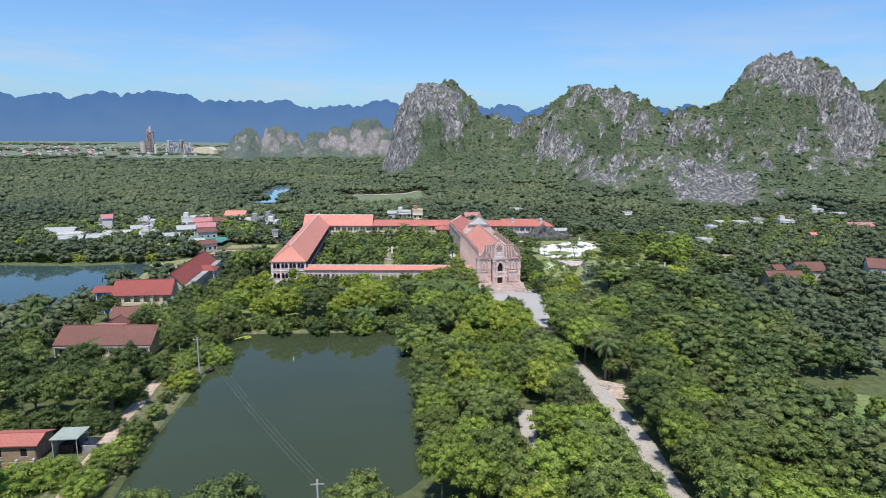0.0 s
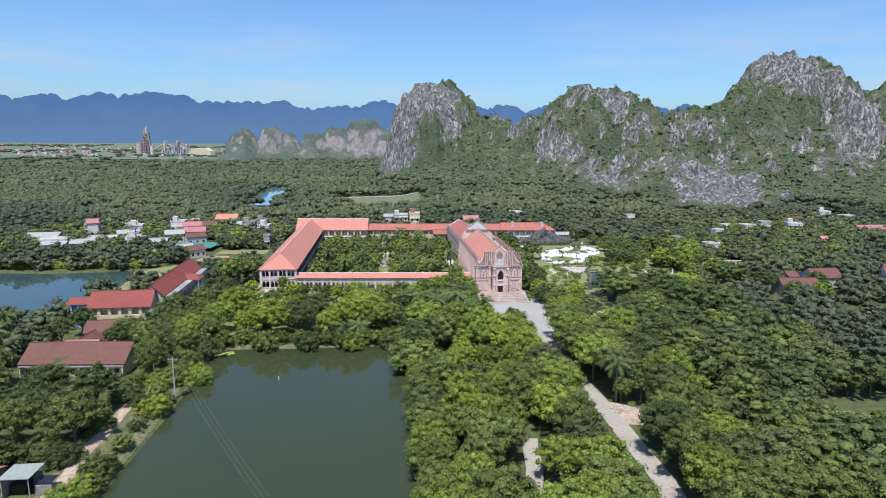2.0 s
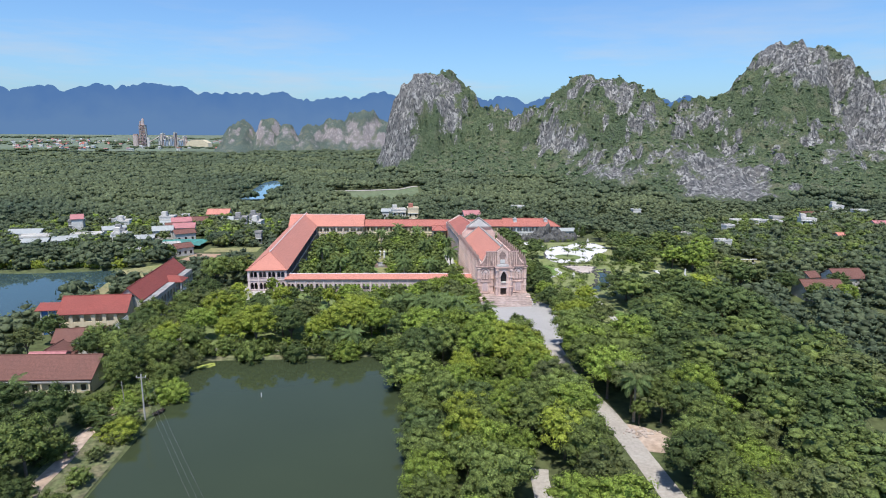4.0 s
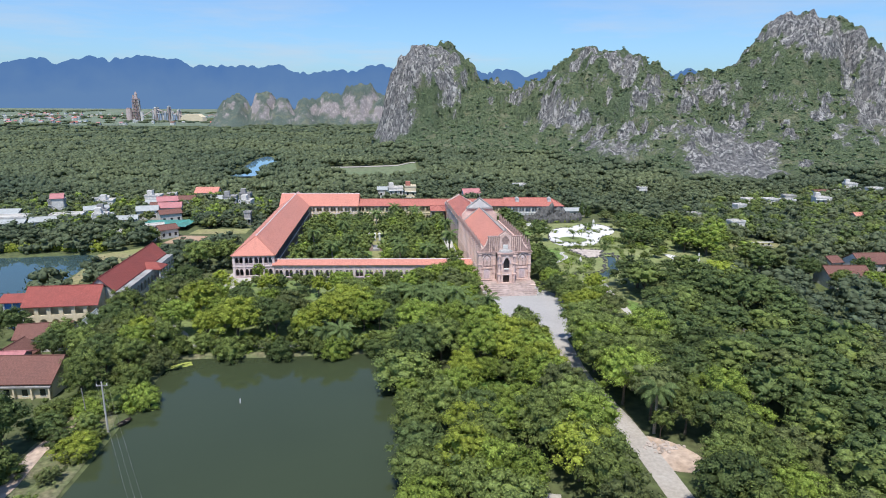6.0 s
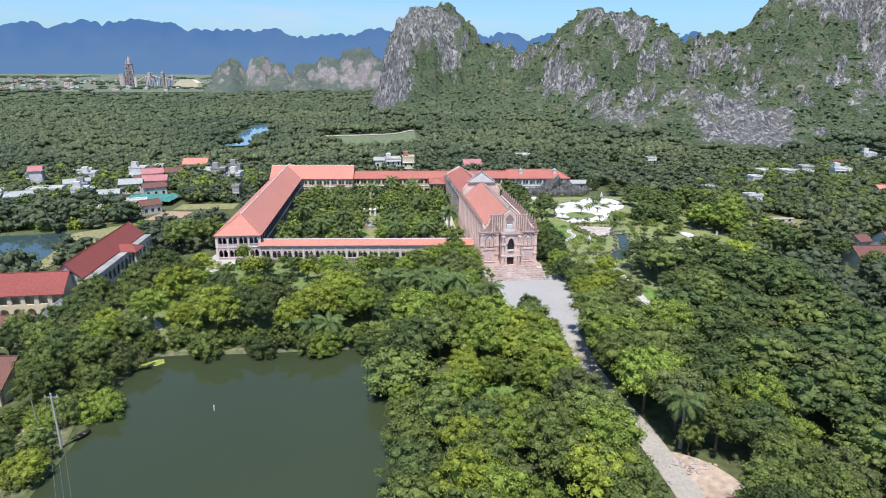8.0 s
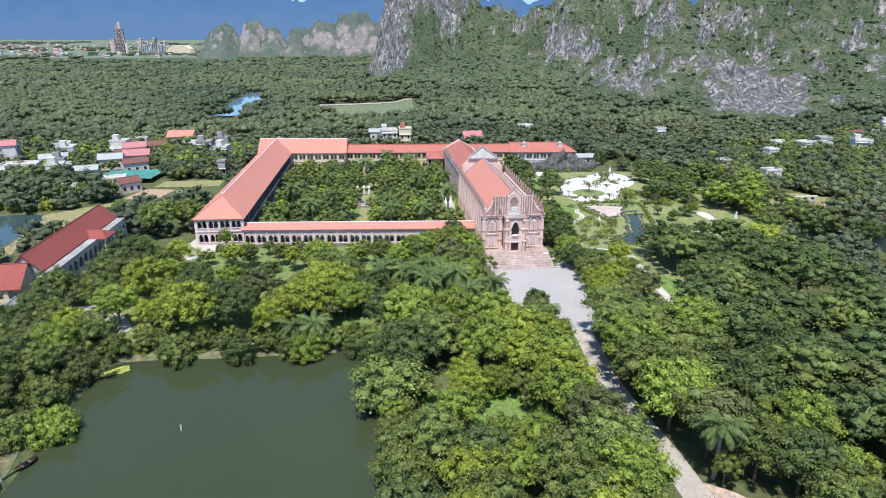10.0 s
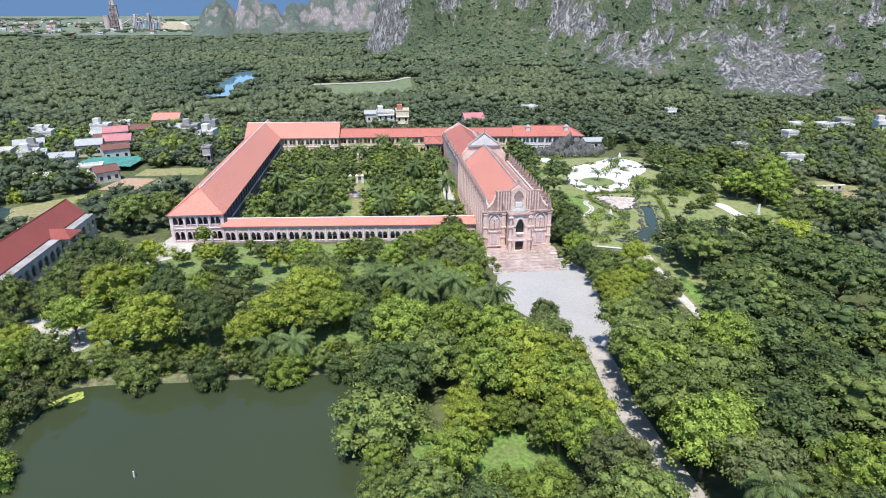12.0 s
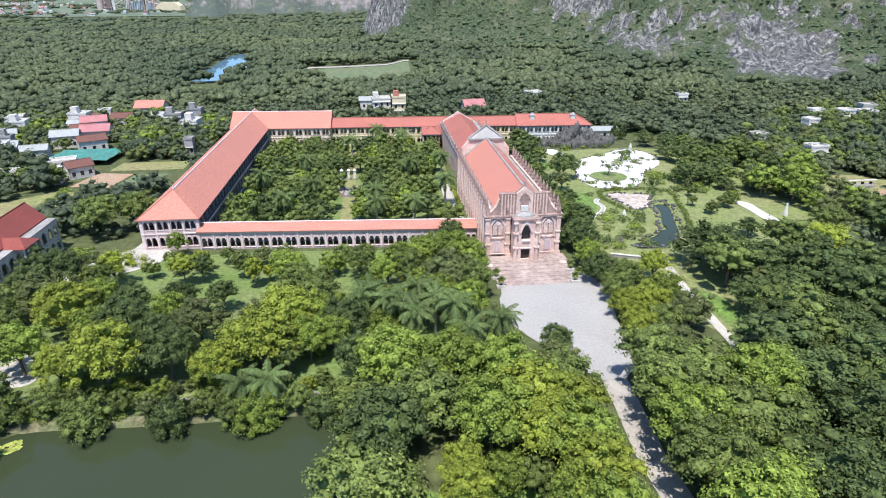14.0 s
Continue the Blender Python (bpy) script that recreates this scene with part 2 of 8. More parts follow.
# ---------------------------------------------------------------- building helpers
def mesh_of(name, verts, faces, material=None, smooth=False):
    """A mesh from arrays; faces: an (n, 3) or (n, 4) array, or a list of both."""
    me = bpy.data.meshes.new(name)
    groups = faces if isinstance(faces, list) else [faces]
    groups = [np.asarray(f, dtype=np.int32) for f in groups if len(f)]
    v = np.asarray(verts, dtype=np.float32)
    loops = np.concatenate([f.ravel() for f in groups])
    sizes = np.concatenate([np.full(len(f), f.shape[1], dtype=np.int32) for f in groups])
    starts = np.concatenate([[0], np.cumsum(sizes)[:-1]]).astype(np.int32)
    me.vertices.add(len(v))
    me.vertices.foreach_set("co", v.ravel())
    me.loops.add(len(loops))
    me.loops.foreach_set("vertex_index", loops)
    me.polygons.add(len(sizes))
    me.polygons.foreach_set("loop_start", starts)
    me.update(calc_edges=True)
    if smooth:
        me.polygons.foreach_set("use_smooth", np.ones(len(sizes), bool))
    if material:
        me.materials.append(material)
    return me


def part(name, data, material, parent, label="", at=None):
    """One mesh object under a thing or under a part; data: a bmesh, which is used up, or a mesh, which is shared."""
    if isinstance(data, bmesh.types.BMesh):
        me = bpy.data.meshes.new(name)
        data.to_mesh(me)
        data.free()
        me.materials.append(material)
    else:
        me = data
    ob = new(name, me)
    ob.parent = parent
    if at is not None:
        ob.matrix_basis = at
    return tagged(ob, label=label)


def thing(name, m, label, category, group="", kind=""):
    ob = new(name)
    ob.matrix_basis = m
    return tagged(ob, label, category, group, kind)


def box(a, b, bm=None, taper=0.0):
    """A block between two corners, its top drawn in by taper."""
    bm = bm or bmesh.new()
    vs = []
    for z, k in ((a[2], 0), (b[2], taper)):
        for x, y in ((a[0] + k, a[1] + k), (b[0] - k, a[1] + k), (b[0] - k, b[1] - k), (a[0] + k, b[1] - k)):
            vs.append(bm.verts.new((x, y, z)))
    for f in ((3, 2, 1, 0), (4, 5, 6, 7), (0, 1, 5, 4), (1, 2, 6, 5), (2, 3, 7, 6), (3, 0, 4, 7)):
        bm.faces.new([vs[i] for i in f])
    return bm


def prism(points, y0, y1, bm=None):
    """A flat outline of (x, z) points, drawn out along y."""
    bm = bm or bmesh.new()
    n = len(points)
    a = [bm.verts.new((x, y0, z)) for x, z in points]
    b = [bm.verts.new((x, y1, z)) for x, z in points]
    bm.faces.new(a)
    bm.faces.new(b[::-1])
    for i in range(n):
        bm.faces.new((a[i], b[i], b[(i + 1) % n], a[(i + 1) % n]))
    bmesh.ops.recalc_face_normals(bm, faces=bm.faces)
    return bm


def tube(p, q, r0, r1, sides=8, bm=None):
    bm = bm or bmesh.new()
    p, q = Vector(p), Vector(q)
    turn = (q - p).to_track_quat("Z", "Y").to_matrix()
    rings = []
    for c, r in ((p, r0), (q, r1)):
        rings.append([bm.verts.new(c + turn @ Vector((r * math.cos(2 * math.pi * i / sides), r * math.sin(2 * math.pi * i / sides), 0)))
                      for i in range(sides)])
    for i in range(sides):
        j = (i + 1) % sides
        bm.faces.new((rings[0][i], rings[0][j], rings[1][j], rings[1][i]))
    bm.faces.new(rings[1])
    bm.faces.new(rings[0][::-1])
    return bm


def soften(bm, width=0.03):
    bmesh.ops.bevel(bm, geom=bm.edges[:], offset=width, segments=1, affect="EDGES")
    return bm


def step01(v, a, b):
    t = np.clip((v - a) / (b - a), 0, 1)
    return t * t * (3 - 2 * t)


def inside(poly, x, y):
    """Which of the points lie in the outline (arrays)."""
    x, y = np.asarray(x, float), np.asarray(y, float)
    hit = np.zeros(x.shape, bool)
    for (x0, y0), (x1, y1) in zip(poly, poly[1:] + poly[:1]):
        if y0 != y1:
            hit ^= ((y0 > y) != (y1 > y)) & (x < (x1 - x0) * (y - y0) / (y1 - y0) + x0)
    return hit


def edge_distance(poly, x, y):
    x, y = np.asarray(x, float), np.asarray(y, float)
    best = np.full(x.shape, 1e9)
    for (x0, y0), (x1, y1) in zip(poly, poly[1:] + poly[:1]):
        dx, dy = x1 - x0, y1 - y0
        t = np.clip(((x - x0) * dx + (y - y0) * dy) / (dx * dx + dy * dy), 0, 1)
        best = np.minimum(best, np.hypot(x - x0 - t * dx, y - y0 - t * dy))
    return best


def rounded(poly, times=2):
    for _ in range(times):
        poly = [p for (x0, y0), (x1, y1) in zip(poly, poly[1:] + poly[:1])
                for p in ((0.75 * x0 + 0.25 * x1, 0.75 * y0 + 0.25 * y1), (0.25 * x0 + 0.75 * x1, 0.25 * y0 + 0.75 * y1))]
    return poly


def ribbon(line, half):
    """The outline of a strip along a line."""
    left, right = [], []
    for i, (x, y) in enumerate(line):
        (xa, ya), (xb, yb) = line[max(i - 1, 0)], line[min(i + 1, len(line) - 1)]
        d = math.hypot(xb - xa, yb - ya)
        nx, ny = -(yb - ya) / d, (xb - xa) / d
        left.append((x + nx * half, y + ny * half))
        right.append((x - nx * half, y - ny * half))
    return left + right[::-1]


# ---------------------------------------------------------------- the lie of the land
POND = rounded([(-80, -118), (-80.3, -98), (-79.4, -80), (-79.6, -62), (-79.8, -51), (-79.4, -45.5), (-76, -44.2), (-70, -44.4), (-58, -44.8), (-46, -44.6), (-38, -44.6), (-33, -45.6), (-32.4, -52),
                (-32, -66), (-31.4, -85), (-31.2, -108), (-34, -122), (-48, -126), (-66, -126), (-77, -124)])
LAKE = rounded([(-280, 70), (-200, 52), (-169, 48.5), (-152, 50), (-139, 53), (-134, 42), (-133, 28), (-133, 14), (-135, 0), (-130, -16), (-147, -19),
                (-165, -28), (-280, -60)])
FAR_POND = rounded([(-150, 284), (-150, 368), (-155, 430), (-147, 464), (-132, 400), (-122, 325), (-125, 288)])
GARDEN_POND = rounded([(43.5, 31), (46.2, 28), (45, 23), (42.6, 16.6), (40, 8.2), (35.7, 3.6), (29.6, 1.4), (25.6, 3.2), (23.2, 6.9), (28.6, 5.6), (33.5, 8), (36, 12), (37.5, 16), (40.4, 23), (40.2, 27)])
PLAZA = rounded([(-6.0, -8), (-6.2, -14.5), (-7.6, -18), (-7.2, -24.5), (-5.3, -28.5), (-2.9, -32.2), (1.6, -33.5), (2.2, -42), (8.6, -42), (11, -33), (12, -24), (14, -16),
                 (12.5, -10), (8, -6)], 1)
ROAD_LINE = [(5.6, -38), (5.2, -48), (4.4, -57), (4.6, -66), (5.8, -78), (6.0, -90), (5.9, -101), (6.0, -111), (4.4, -124), (3.6, -140), (3, -165), (1, -200), (-2, -260)]
SIDE_PATH = [(-11.9, -96.6), (-12.5, -99), (-13.5, -106.5), (-15.2, -113), (-16.2, -122)]
WHITE_COURT = rounded([(34.5, 71), (30.5, 60), (28.6, 50.7), (30.6, 42.8), (36, 40.8), (42, 41), (47.5, 48.7), (50.6, 56.8), (59, 62.6), (62.3, 72.7), (59.6, 81.9), (53.7, 84.4), (47, 78.5), (40, 75)])
ROCKS = rounded([(31.6, 38), (39.1, 36.4), (44.4, 34.6), (41.0, 29.5), (39.4, 25.5), (35.5, 23.4), (33.2, 29)])


def ground_z(x, y):
    """Height of the land: a flat valley floor, with the church and its garden on a low rise."""
    x, y = np.asarray(x, float), np.asarray(y, float)
    z = 2.0 * step01(x, -24, -9) * step01(y, -52, 18) * (1 - 0.5 * step01(x, 70, 120)) + 3.5 * step01(y, 130, 320) * step01(x, -60, 120)
    for poly, depth in ((POND, 2.2), (LAKE, 2.2), (FAR_POND, 2.0), (GARDEN_POND, 1.0)):
        xs, ys = [p[0] for p in poly], [p[1] for p in poly]
        near = (x > min(xs) - 4) & (x < max(xs) + 4) & (y > min(ys) - 4) & (y < max(ys) + 4)
        if near.any():
            d = np.where(inside(poly, x[near], y[near]), -1, 1) * edge_distance(poly, x[near], y[near])
            z[near] -= depth * step01(-d, -1.2, 2.5)
    return z


def gz(x, y):
    return float(ground_z(np.array([x]), np.array([y]))[0])


def lines(*spans):
    """Grid lines: (start, end, spacing) one after another."""
    out = []
    for a, b, s in spans:
        out += list(np.arange(a, b, s))
    return np.array(out + [spans[-1][1]], float)


def grid_mesh(name, xs, ys, zfun, material):
    gx, gy = np.meshgrid(xs, ys)
    v = np.stack([gx.ravel(), gy.ravel(), zfun(gx.ravel(), gy.ravel())], 1)
    i = np.arange(len(xs) * len(ys)).reshape(len(ys), len(xs))
    f = np.stack([i[:-1, :-1], i[:-1, 1:], i[1:, 1:], i[1:, :-1]], -1).reshape(-1, 4)
    me = mesh_of(name, v, f, material)
    me.polygons.foreach_set("use_smooth", np.ones(len(f), bool))
    return me


def structure(name, me, label="", category="ground"):
    return tagged(new(name, me), label, category, kind="structure")


structure("ground", grid_mesh("ground", lines((-4600, -1000, 400), (-1000, -300, 50), (-300, -200, 10), (-200, 90, 2.1), (90, 300, 10), (300, 1000, 50), (1000, 4600, 400)),
                              lines((-900, -260, 80), (-260, -150, 10), (-150, 70, 2.1), (70, 480, 6), (480, 1000, 40), (1000, 4740, 220)), ground_z, M["soil"]),
          "green undergrowth and soil of the valley floor")


def sheet(name, poly, material, label, lift=0.06, cell=1.2, height=ground_z):
    """A patch of ground cover laid on the land, its rim following the outline."""
    bm = bmesh.new()
    f = bm.faces.new([bm.verts.new((x, y, 0)) for x, y in poly])
    if f.calc_area() and f.normal.z < 0:
        f.normal_flip()
    bmesh.ops.triangulate(bm, faces=[f])
    for axis, vec in ((0, (1, 0, 0)), (1, (0, 1, 0))):
        lo, hi = min(p[axis] for p in poly), max(p[axis] for p in poly)
        c = cell * max(1, (hi - lo) / (40 * cell))
        for k in np.arange(lo + c * 0.5, hi, c):
            co = [0, 0, 0]
            co[axis] = k
            bmesh.ops.bisect_plane(bm, geom=bm.verts[:] + bm.edges[:] + bm.faces[:], plane_co=co, plane_no=vec)
    vs = bm.verts[:]
    z = height(np.array([v.co.x for v in vs]), np.array([v.co.y for v in vs]))
    for v, h in zip(vs, z):
        v.co.z = h + lift
    bm.normal_update()
    for fa in bm.faces:
        if fa.normal.z < 0:
            fa.normal_flip()
        fa.smooth = True
    me = bpy.data.meshes.new(name)
    bm.to_mesh(me)
    bm.free()
    me.materials.append(material)
    return structure(name, me, label)


def water_material(name, deep, ripple):
    m = bpy.data.materials.new(name)
    m.use_nodes = True
    n, l = m.node_tree.nodes, m.node_tree.links
    b = n["Principled BSDF"]
    b.inputs["Roughness"].default_value, b.inputs["IOR"].default_value = 0.03, 1.33
    tc, big, tint = n.new("ShaderNodeTexCoord"), n.new("ShaderNodeTexNoise"), n.new("ShaderNodeMix")
    big.inputs["Scale"].default_value, big.inputs["Detail"].default_value = 0.03, 4
    l.new(tc.outputs["Object"], big.inputs["Vector"])
    tint.data_type = "RGBA"
    tint.inputs["A"].default_value, tint.inputs["B"].default_value = (*deep, 1), (*(c * 1.35 for c in deep), 1)
    l.new(big.outputs["Fac"], tint.inputs["Factor"])
    l.new(tint.outputs["Result"], b.inputs["Base Color"])
    no, bp = n.new("ShaderNodeTexNoise"), n.new("ShaderNodeBump")
    no.inputs["Scale"].default_value, no.inputs["Detail"].default_value = 1.3, 5
    l.new(tc.outputs["Object"], no.inputs["Vector"])
    bp.inputs["Strength"].default_value, bp.inputs["Distance"].default_value = ripple, 0.05
    l.new(no.outputs["Fac"], bp.inputs["Height"])
    l.new(bp.outputs["Normal"], b.inputs["Normal"])
    return m


M["pond"] = water_material("green_pond_water", (0.0315, 0.0415, 0.0205), 0.04)
# the blue sky reflection is put into the river's base colour
M["river"] = water_material("sky_toned_river_water", (0.10, 0.18, 0.25), 0.03)
M["lake"] = water_material("still_lake_water", (0.035, 0.06, 0.06), 0.03)


def water(name, poly, z, material, label):
    cx, cy = sum(p[0] for p in poly) / len(poly), sum(p[1] for p in poly) / len(poly)
    grown = [(cx + (x - cx) * 1.0 + math.copysign(1.6, x - cx), cy + (y - cy) + math.copysign(1.6, y - cy)) for x, y in poly]
    bm = bmesh.new()
    f = bm.faces.new([bm.verts.new((x, y, z)) for x, y in grown])
    bmesh.ops.triangulate(bm, faces=[f])
    bm.normal_update()
    for fa in bm.faces:
        if fa.normal.z < 0:
            fa.normal_flip()
    me = bpy.data.meshes.new(name)
    bm.to_mesh(me)
    bm.free()
    me.materials.append(material)
    return structure(name, me, label, "water")


water("water_pond", POND, -0.5, M["pond"], "calm dark green water of the large pond")
water("water_lake", LAKE, -0.5, M["lake"], "still lake mirroring the blue sky")
water("water_river_bend", FAR_POND, 0.12, M["river"], "pale blue river bend among woods")
water("water_garden_pond", GARDEN_POND, 1.55, M["pond"], "shallow ornamental garden pond")

LAWN = rounded([(-84, -42), (-88, -28), (-82, 6), (-68, 13), (-12, 9), (-10, -14), (-12, -34), (-34, -43)], 1)
sheet("lawn_front", LAWN, M["grass"], "mown lawn under the front garden trees", lift=0.05)
sheet("lawn_clearing", rounded([(-19, -60), (-8, -60), (-7, -68), (-9, -74), (-11, -81), (-21, -80), (-20, -69.6)]), M["grass_lush"], "bright green grass clearing between trees", lift=0.05)
sheet("lawn_glade", rounded([(-26, -59.5), (-21.2, -61), (-21, -66), (-25.4, -68), (-27.4, -63.7)]), M["grass_lush"], "small bright grass glade", lift=0.06)
sheet("pond_bank", ribbon([(-79.0, -43.6), (-72, -43.7), (-58, -44.0), (-46, -43.9), (-34.5, -44.0)], 0.9), M["bank"], "low grassy edge of the pond", lift=0.05)
sheet("lawn_courtyard", [(-67, 16.5), (-8.5, 13), (-8.5, 104), (-67, 106)], M["grass"], "grass of the inner courtyard garden", lift=0.05)
sheet("lawn_shore", rounded([(-90, -128), (-81.5, -128), (-80.5, -100), (-80, -66), (-89, -62), (-91, -80), (-90.5, -100)]), M["bank"], "worn grass strip along the pond", lift=0.05)
sheet("shore_track", ribbon([(-87.6, -62), (-87.4, -70), (-88.8, -80), (-88.2, -88), (-88.6, -95), (-87.6, -102), (-87.4, -110), (-86, -124)], 1.25), M["sand"], "bare earth track along the pond", lift=0.12)
sheet("plaza", PLAZA, M["gravel"], "grey gravel forecourt of the church", lift=0.17)
sheet("road", ribbon(ROAD_LINE, 1.9), M["road_dust"], "pale dusty gravel avenue", lift=0.09)
sheet("dirt_patch", rounded([(5.8, -82.6), (8.4, -83.2), (12.2, -86.0), (14.6, -91.4), (12.2, -94), (9.0, -93.4), (6.6, -92.4), (5.8, -88)]), M["sand"], "patch of bare pale sandy earth", lift=0.07)
sheet("side_path", ribbon(SIDE_PATH, 1.4), M["road_dust"], "narrow grey path among trees", lift=0.09)
sheet("left_yard", rounded([(-99, -24), (-91.8, -19.6), (-84, -26.5), (-79.4, -33), (-83, -35.5), (-93.8, -28.4)]), M["concrete"], "pale concrete yard beside the pond", lift=0.1)
sheet("wing_path", ribbon([(-81.9, 22), (-83.2, 14), (-87, 9), (-91.2, 3.5), (-93, -3), (-96, -8)], 1.1), M["concrete"], "pale paved path near the wing", lift=0.1)
sheet("wing_court", rounded([(-80.6, 19), (-74, 13.6), (-75, 9), (-80, 4), (-87, 1.5), (-92, 6), (-88, 13)]), M["concrete"], "pale paved court by the wing corner", lift=0.14)
sheet("shore_path", ribbon([(-80, -38), (-70, -39.2), (-58, -40.4), (-46, -40.6), (-34, -41)], 0.8), M["gravel"], "narrow grey shore path", lift=0.12)
sheet("courtyard_path", ribbon([(-37.5, 18), (-37.5, 45), (-37.8, 75), (-38, 104)], 1.6), M["grass_dry"], "worn grass courtyard walk", lift=0.12)
sheet("courtyard_verge", ribbon([(-10.2, 18), (-10.5, 60)], 1.5), M["concrete"], "paved strip along the church", lift=0.12)
sheet("garden_lawn", rounded([(17, 84), (72, 86), (92, 60), (80, 0), (40, -34), (26, -34), (22, -6), (16, 6)], 1), M["grass_pale"], "uneven lawn of the church garden", lift=0.05)
sheet("white_court", WHITE_COURT, M["white_gravel"], "bright white gravel court", lift=0.12)
sheet("white_corner", rounded([(26.4, 86), (27.4, 80), (30.5, 76.5), (35, 75.5), (33, 80), (31, 87)]), M["white_gravel"], "bright white gravel corner", lift=0.12)
sheet("island_lawn", [(38.4 + 5.4 * math.cos(a * math.pi / 14), 52.6 + 5.0 * math.sin(a * math.pi / 14)) for a in range(28)], M["grass"], "round grass island in white gravel", lift=0.28)
sheet("rock_apron", ROCKS, M["rubble"], "pale rock apron beside the garden pond", lift=0.14)
sheet("garden_lawn_lush", rounded([(22, 40), (28.5, 38), (25.5, 24), (22, 18), (19, 26)]), M["grass_lush"], "lush green lawn beside the church", lift=0.10)
sheet("garden_lawn_court", rounded([(18, 72), (25, 70), (26, 62), (19, 60)]), M["grass_lush"], "lush green lawn near white gravel", lift=0.10)
sheet("garden_lawn_path", rounded([(29.5, -16), (34.5, -20), (34, -32), (29.8, -32)]), M["grass_lush"], "lush green lawn beside a path", lift=0.10)
sheet("garden_path_white", ribbon([(20.6, 18.4), (22.2, 19.7), (24.4, 21.6), (26.4, 23.8), (27.6, 26), (27.8, 28), (27.2, 30), (27.4, 31.6), (28.6, 33.2)], 0.6), M["white_gravel"], "white kerbs of the winding garden path", lift=0.14)
sheet("garden_path_walk", ribbon([(20.6, 18.4), (22.2, 19.7), (24.4, 21.6), (26.4, 23.8), (27.6, 26), (27.8, 28), (27.2, 30), (27.4, 31.6), (28.6, 33.2)], 0.28), M["gravel"], "grey walk between white kerbs", lift=0.17)
sheet("garden_path_straight", ribbon([(30.2, -1), (28.9, -10), (28.4, -18), (28.2, -36)], 0.9), M["concrete"], "straight pale garden path", lift=0.14)
sheet("white_patch", rounded([(62.5, 28), (66.8, 26.5), (66, 20), (67, 12), (63, 13), (63.6, 20)]), M["white_gravel"], "white gravel path on grass", lift=0.14)
sheet("sports_field", [(-84, 336), (-7, 352), (-9, 280), (-66, 280)], M["field"], "flat dull green playing field", lift=0.3, cell=6)
sheet("field_track", [(-84, 338), (-7, 354), (-6, 362), (-86, 346)], M["road_dust"], "pale track beside the field", lift=0.4, cell=6)
for nm, poly, mt, lb in (("field_brown", [(-120, 66), (-117, 80), (-106, 78), (-108, 64)], "dirt", "ploughed brown vegetable plot"),
                         ("field_orchard", [(-117, 100), (-116, 118), (-108, 120), (-106, 102)], "dirt", "bare orange earth between fruit trees"),
                         ("field_green", [(-107, 64), (-105, 77), (-95, 78), (-98, 62)], "field", "green vegetable plot"),
                         ("field_yellow", [(-115, 82), (-114, 92), (-92, 92), (-92, 82)], "grass_dry", "yellowish green vegetable plot"),
                         ("field_dry", [(-140, 46), (-128, 56), (-118, 64), (-112, 52), (-122, 20), (-131, 4), (-131, 28)], "grass_dry", "dry grass bank between lake and plots"),
                         ("field_clearing", [(44, -92), (56, -90), (78, -112), (70, -140), (50, -120)], "grass", "sloping grass clearing with young trees"),
                         ("field_bare", [(104, 22), (116, 28), (118, 36), (106, 34)], "dirt", "patch of bare orange earth"),
                         ("field_rough", [(92, 22), (104, 20), (122, 40), (112, 52), (94, 44)], "grass_dry", "rough grass field"),
                         ("field_hill_foot", [(240, 262), (330, 300), (350, 350), (260, 300)], "grass_lush", "bright grass at the hill foot")):
    sheet(nm, poly if nm in ("field_brown", "field_green", "field_yellow") else rounded(poly, 1), M[mt], lb, lift=0.12 if nm != "field_bare" else 0.2, cell=2.5)


# ---------------------------------------------------------------- hills
def fbm(x, y, scale, octaves, seed):
    """Cheap value noise on arrays, -1 to 1."""
    x, y = np.asarray(x, float), np.asarray(y, float)
    total, amp, norm = np.zeros_like(x), 1.0, 0.0
    for o in range(octaves):
        fx, fy = x / scale * 2 ** o + 37.1 * seed + 11.3 * o, y / scale * 2 ** o - 19.7 * seed + 5.9 * o
        ix, iy = np.floor(fx), np.floor(fy)
        tx, ty = fx - ix, fy - iy
        tx, ty = tx * tx * (3 - 2 * tx), ty * ty * (3 - 2 * ty)

        def rnd(a, b):
            s = np.sin(a * 127.1 + b * 311.7 + seed * 74.7) * 43758.5453
            return (s - np.floor(s)) * 2 - 1
        top = rnd(ix, iy) * (1 - tx) + rnd(ix + 1, iy) * tx
        low = rnd(ix, iy + 1) * (1 - tx) + rnd(ix + 1, iy + 1) * tx
        total += amp * (top * (1 - ty) + low * ty)
        norm += amp
        amp *= 0.5
    return total / norm


sheet("plain", [(-2600, 1240), (-380, 1240), (-150, 1500), (-200, 4500), (-4200, 4500)], M["plain"], "patchwork of pale green distant fields", lift=1.0, cell=200)

KARST = [(18, 600, 118, 52, 80, 4.5), (52, 605, 104, 40, 80, 3.5), (105, 590, 80, 60, 110, 2.5), (80, 470, 34, 90, 110, 2), (20, 500, 22, 60, 80, 2),
         (203, 520, 116, 62, 130, 2.2), (152, 500, 86, 42, 110, 2.5), (245, 510, 104, 50, 130, 2.4), (300, 490, 84, 80, 140, 2.2),
         (388, 445, 150, 44, 90, 2.6), (432, 450, 142, 36, 90, 3.4), (500, 455, 112, 60, 110, 2.6), (345, 430, 88, 75, 140, 2), (348, 445, 110, 40, 90, 2.2)]
KARST_FRONT = [(620, 480, 150, 100, 150, 2.2), (205, 340, 46, 80, 105, 2.2), (320, 335, 44, 100, 115, 2.2), (470, 350, 60, 105, 105, 2.2),
               (152, 296, 24, 20, 26, 4), (370, 345, 40, 60, 50, 3), (560, 400, 70, 120, 130, 2)]


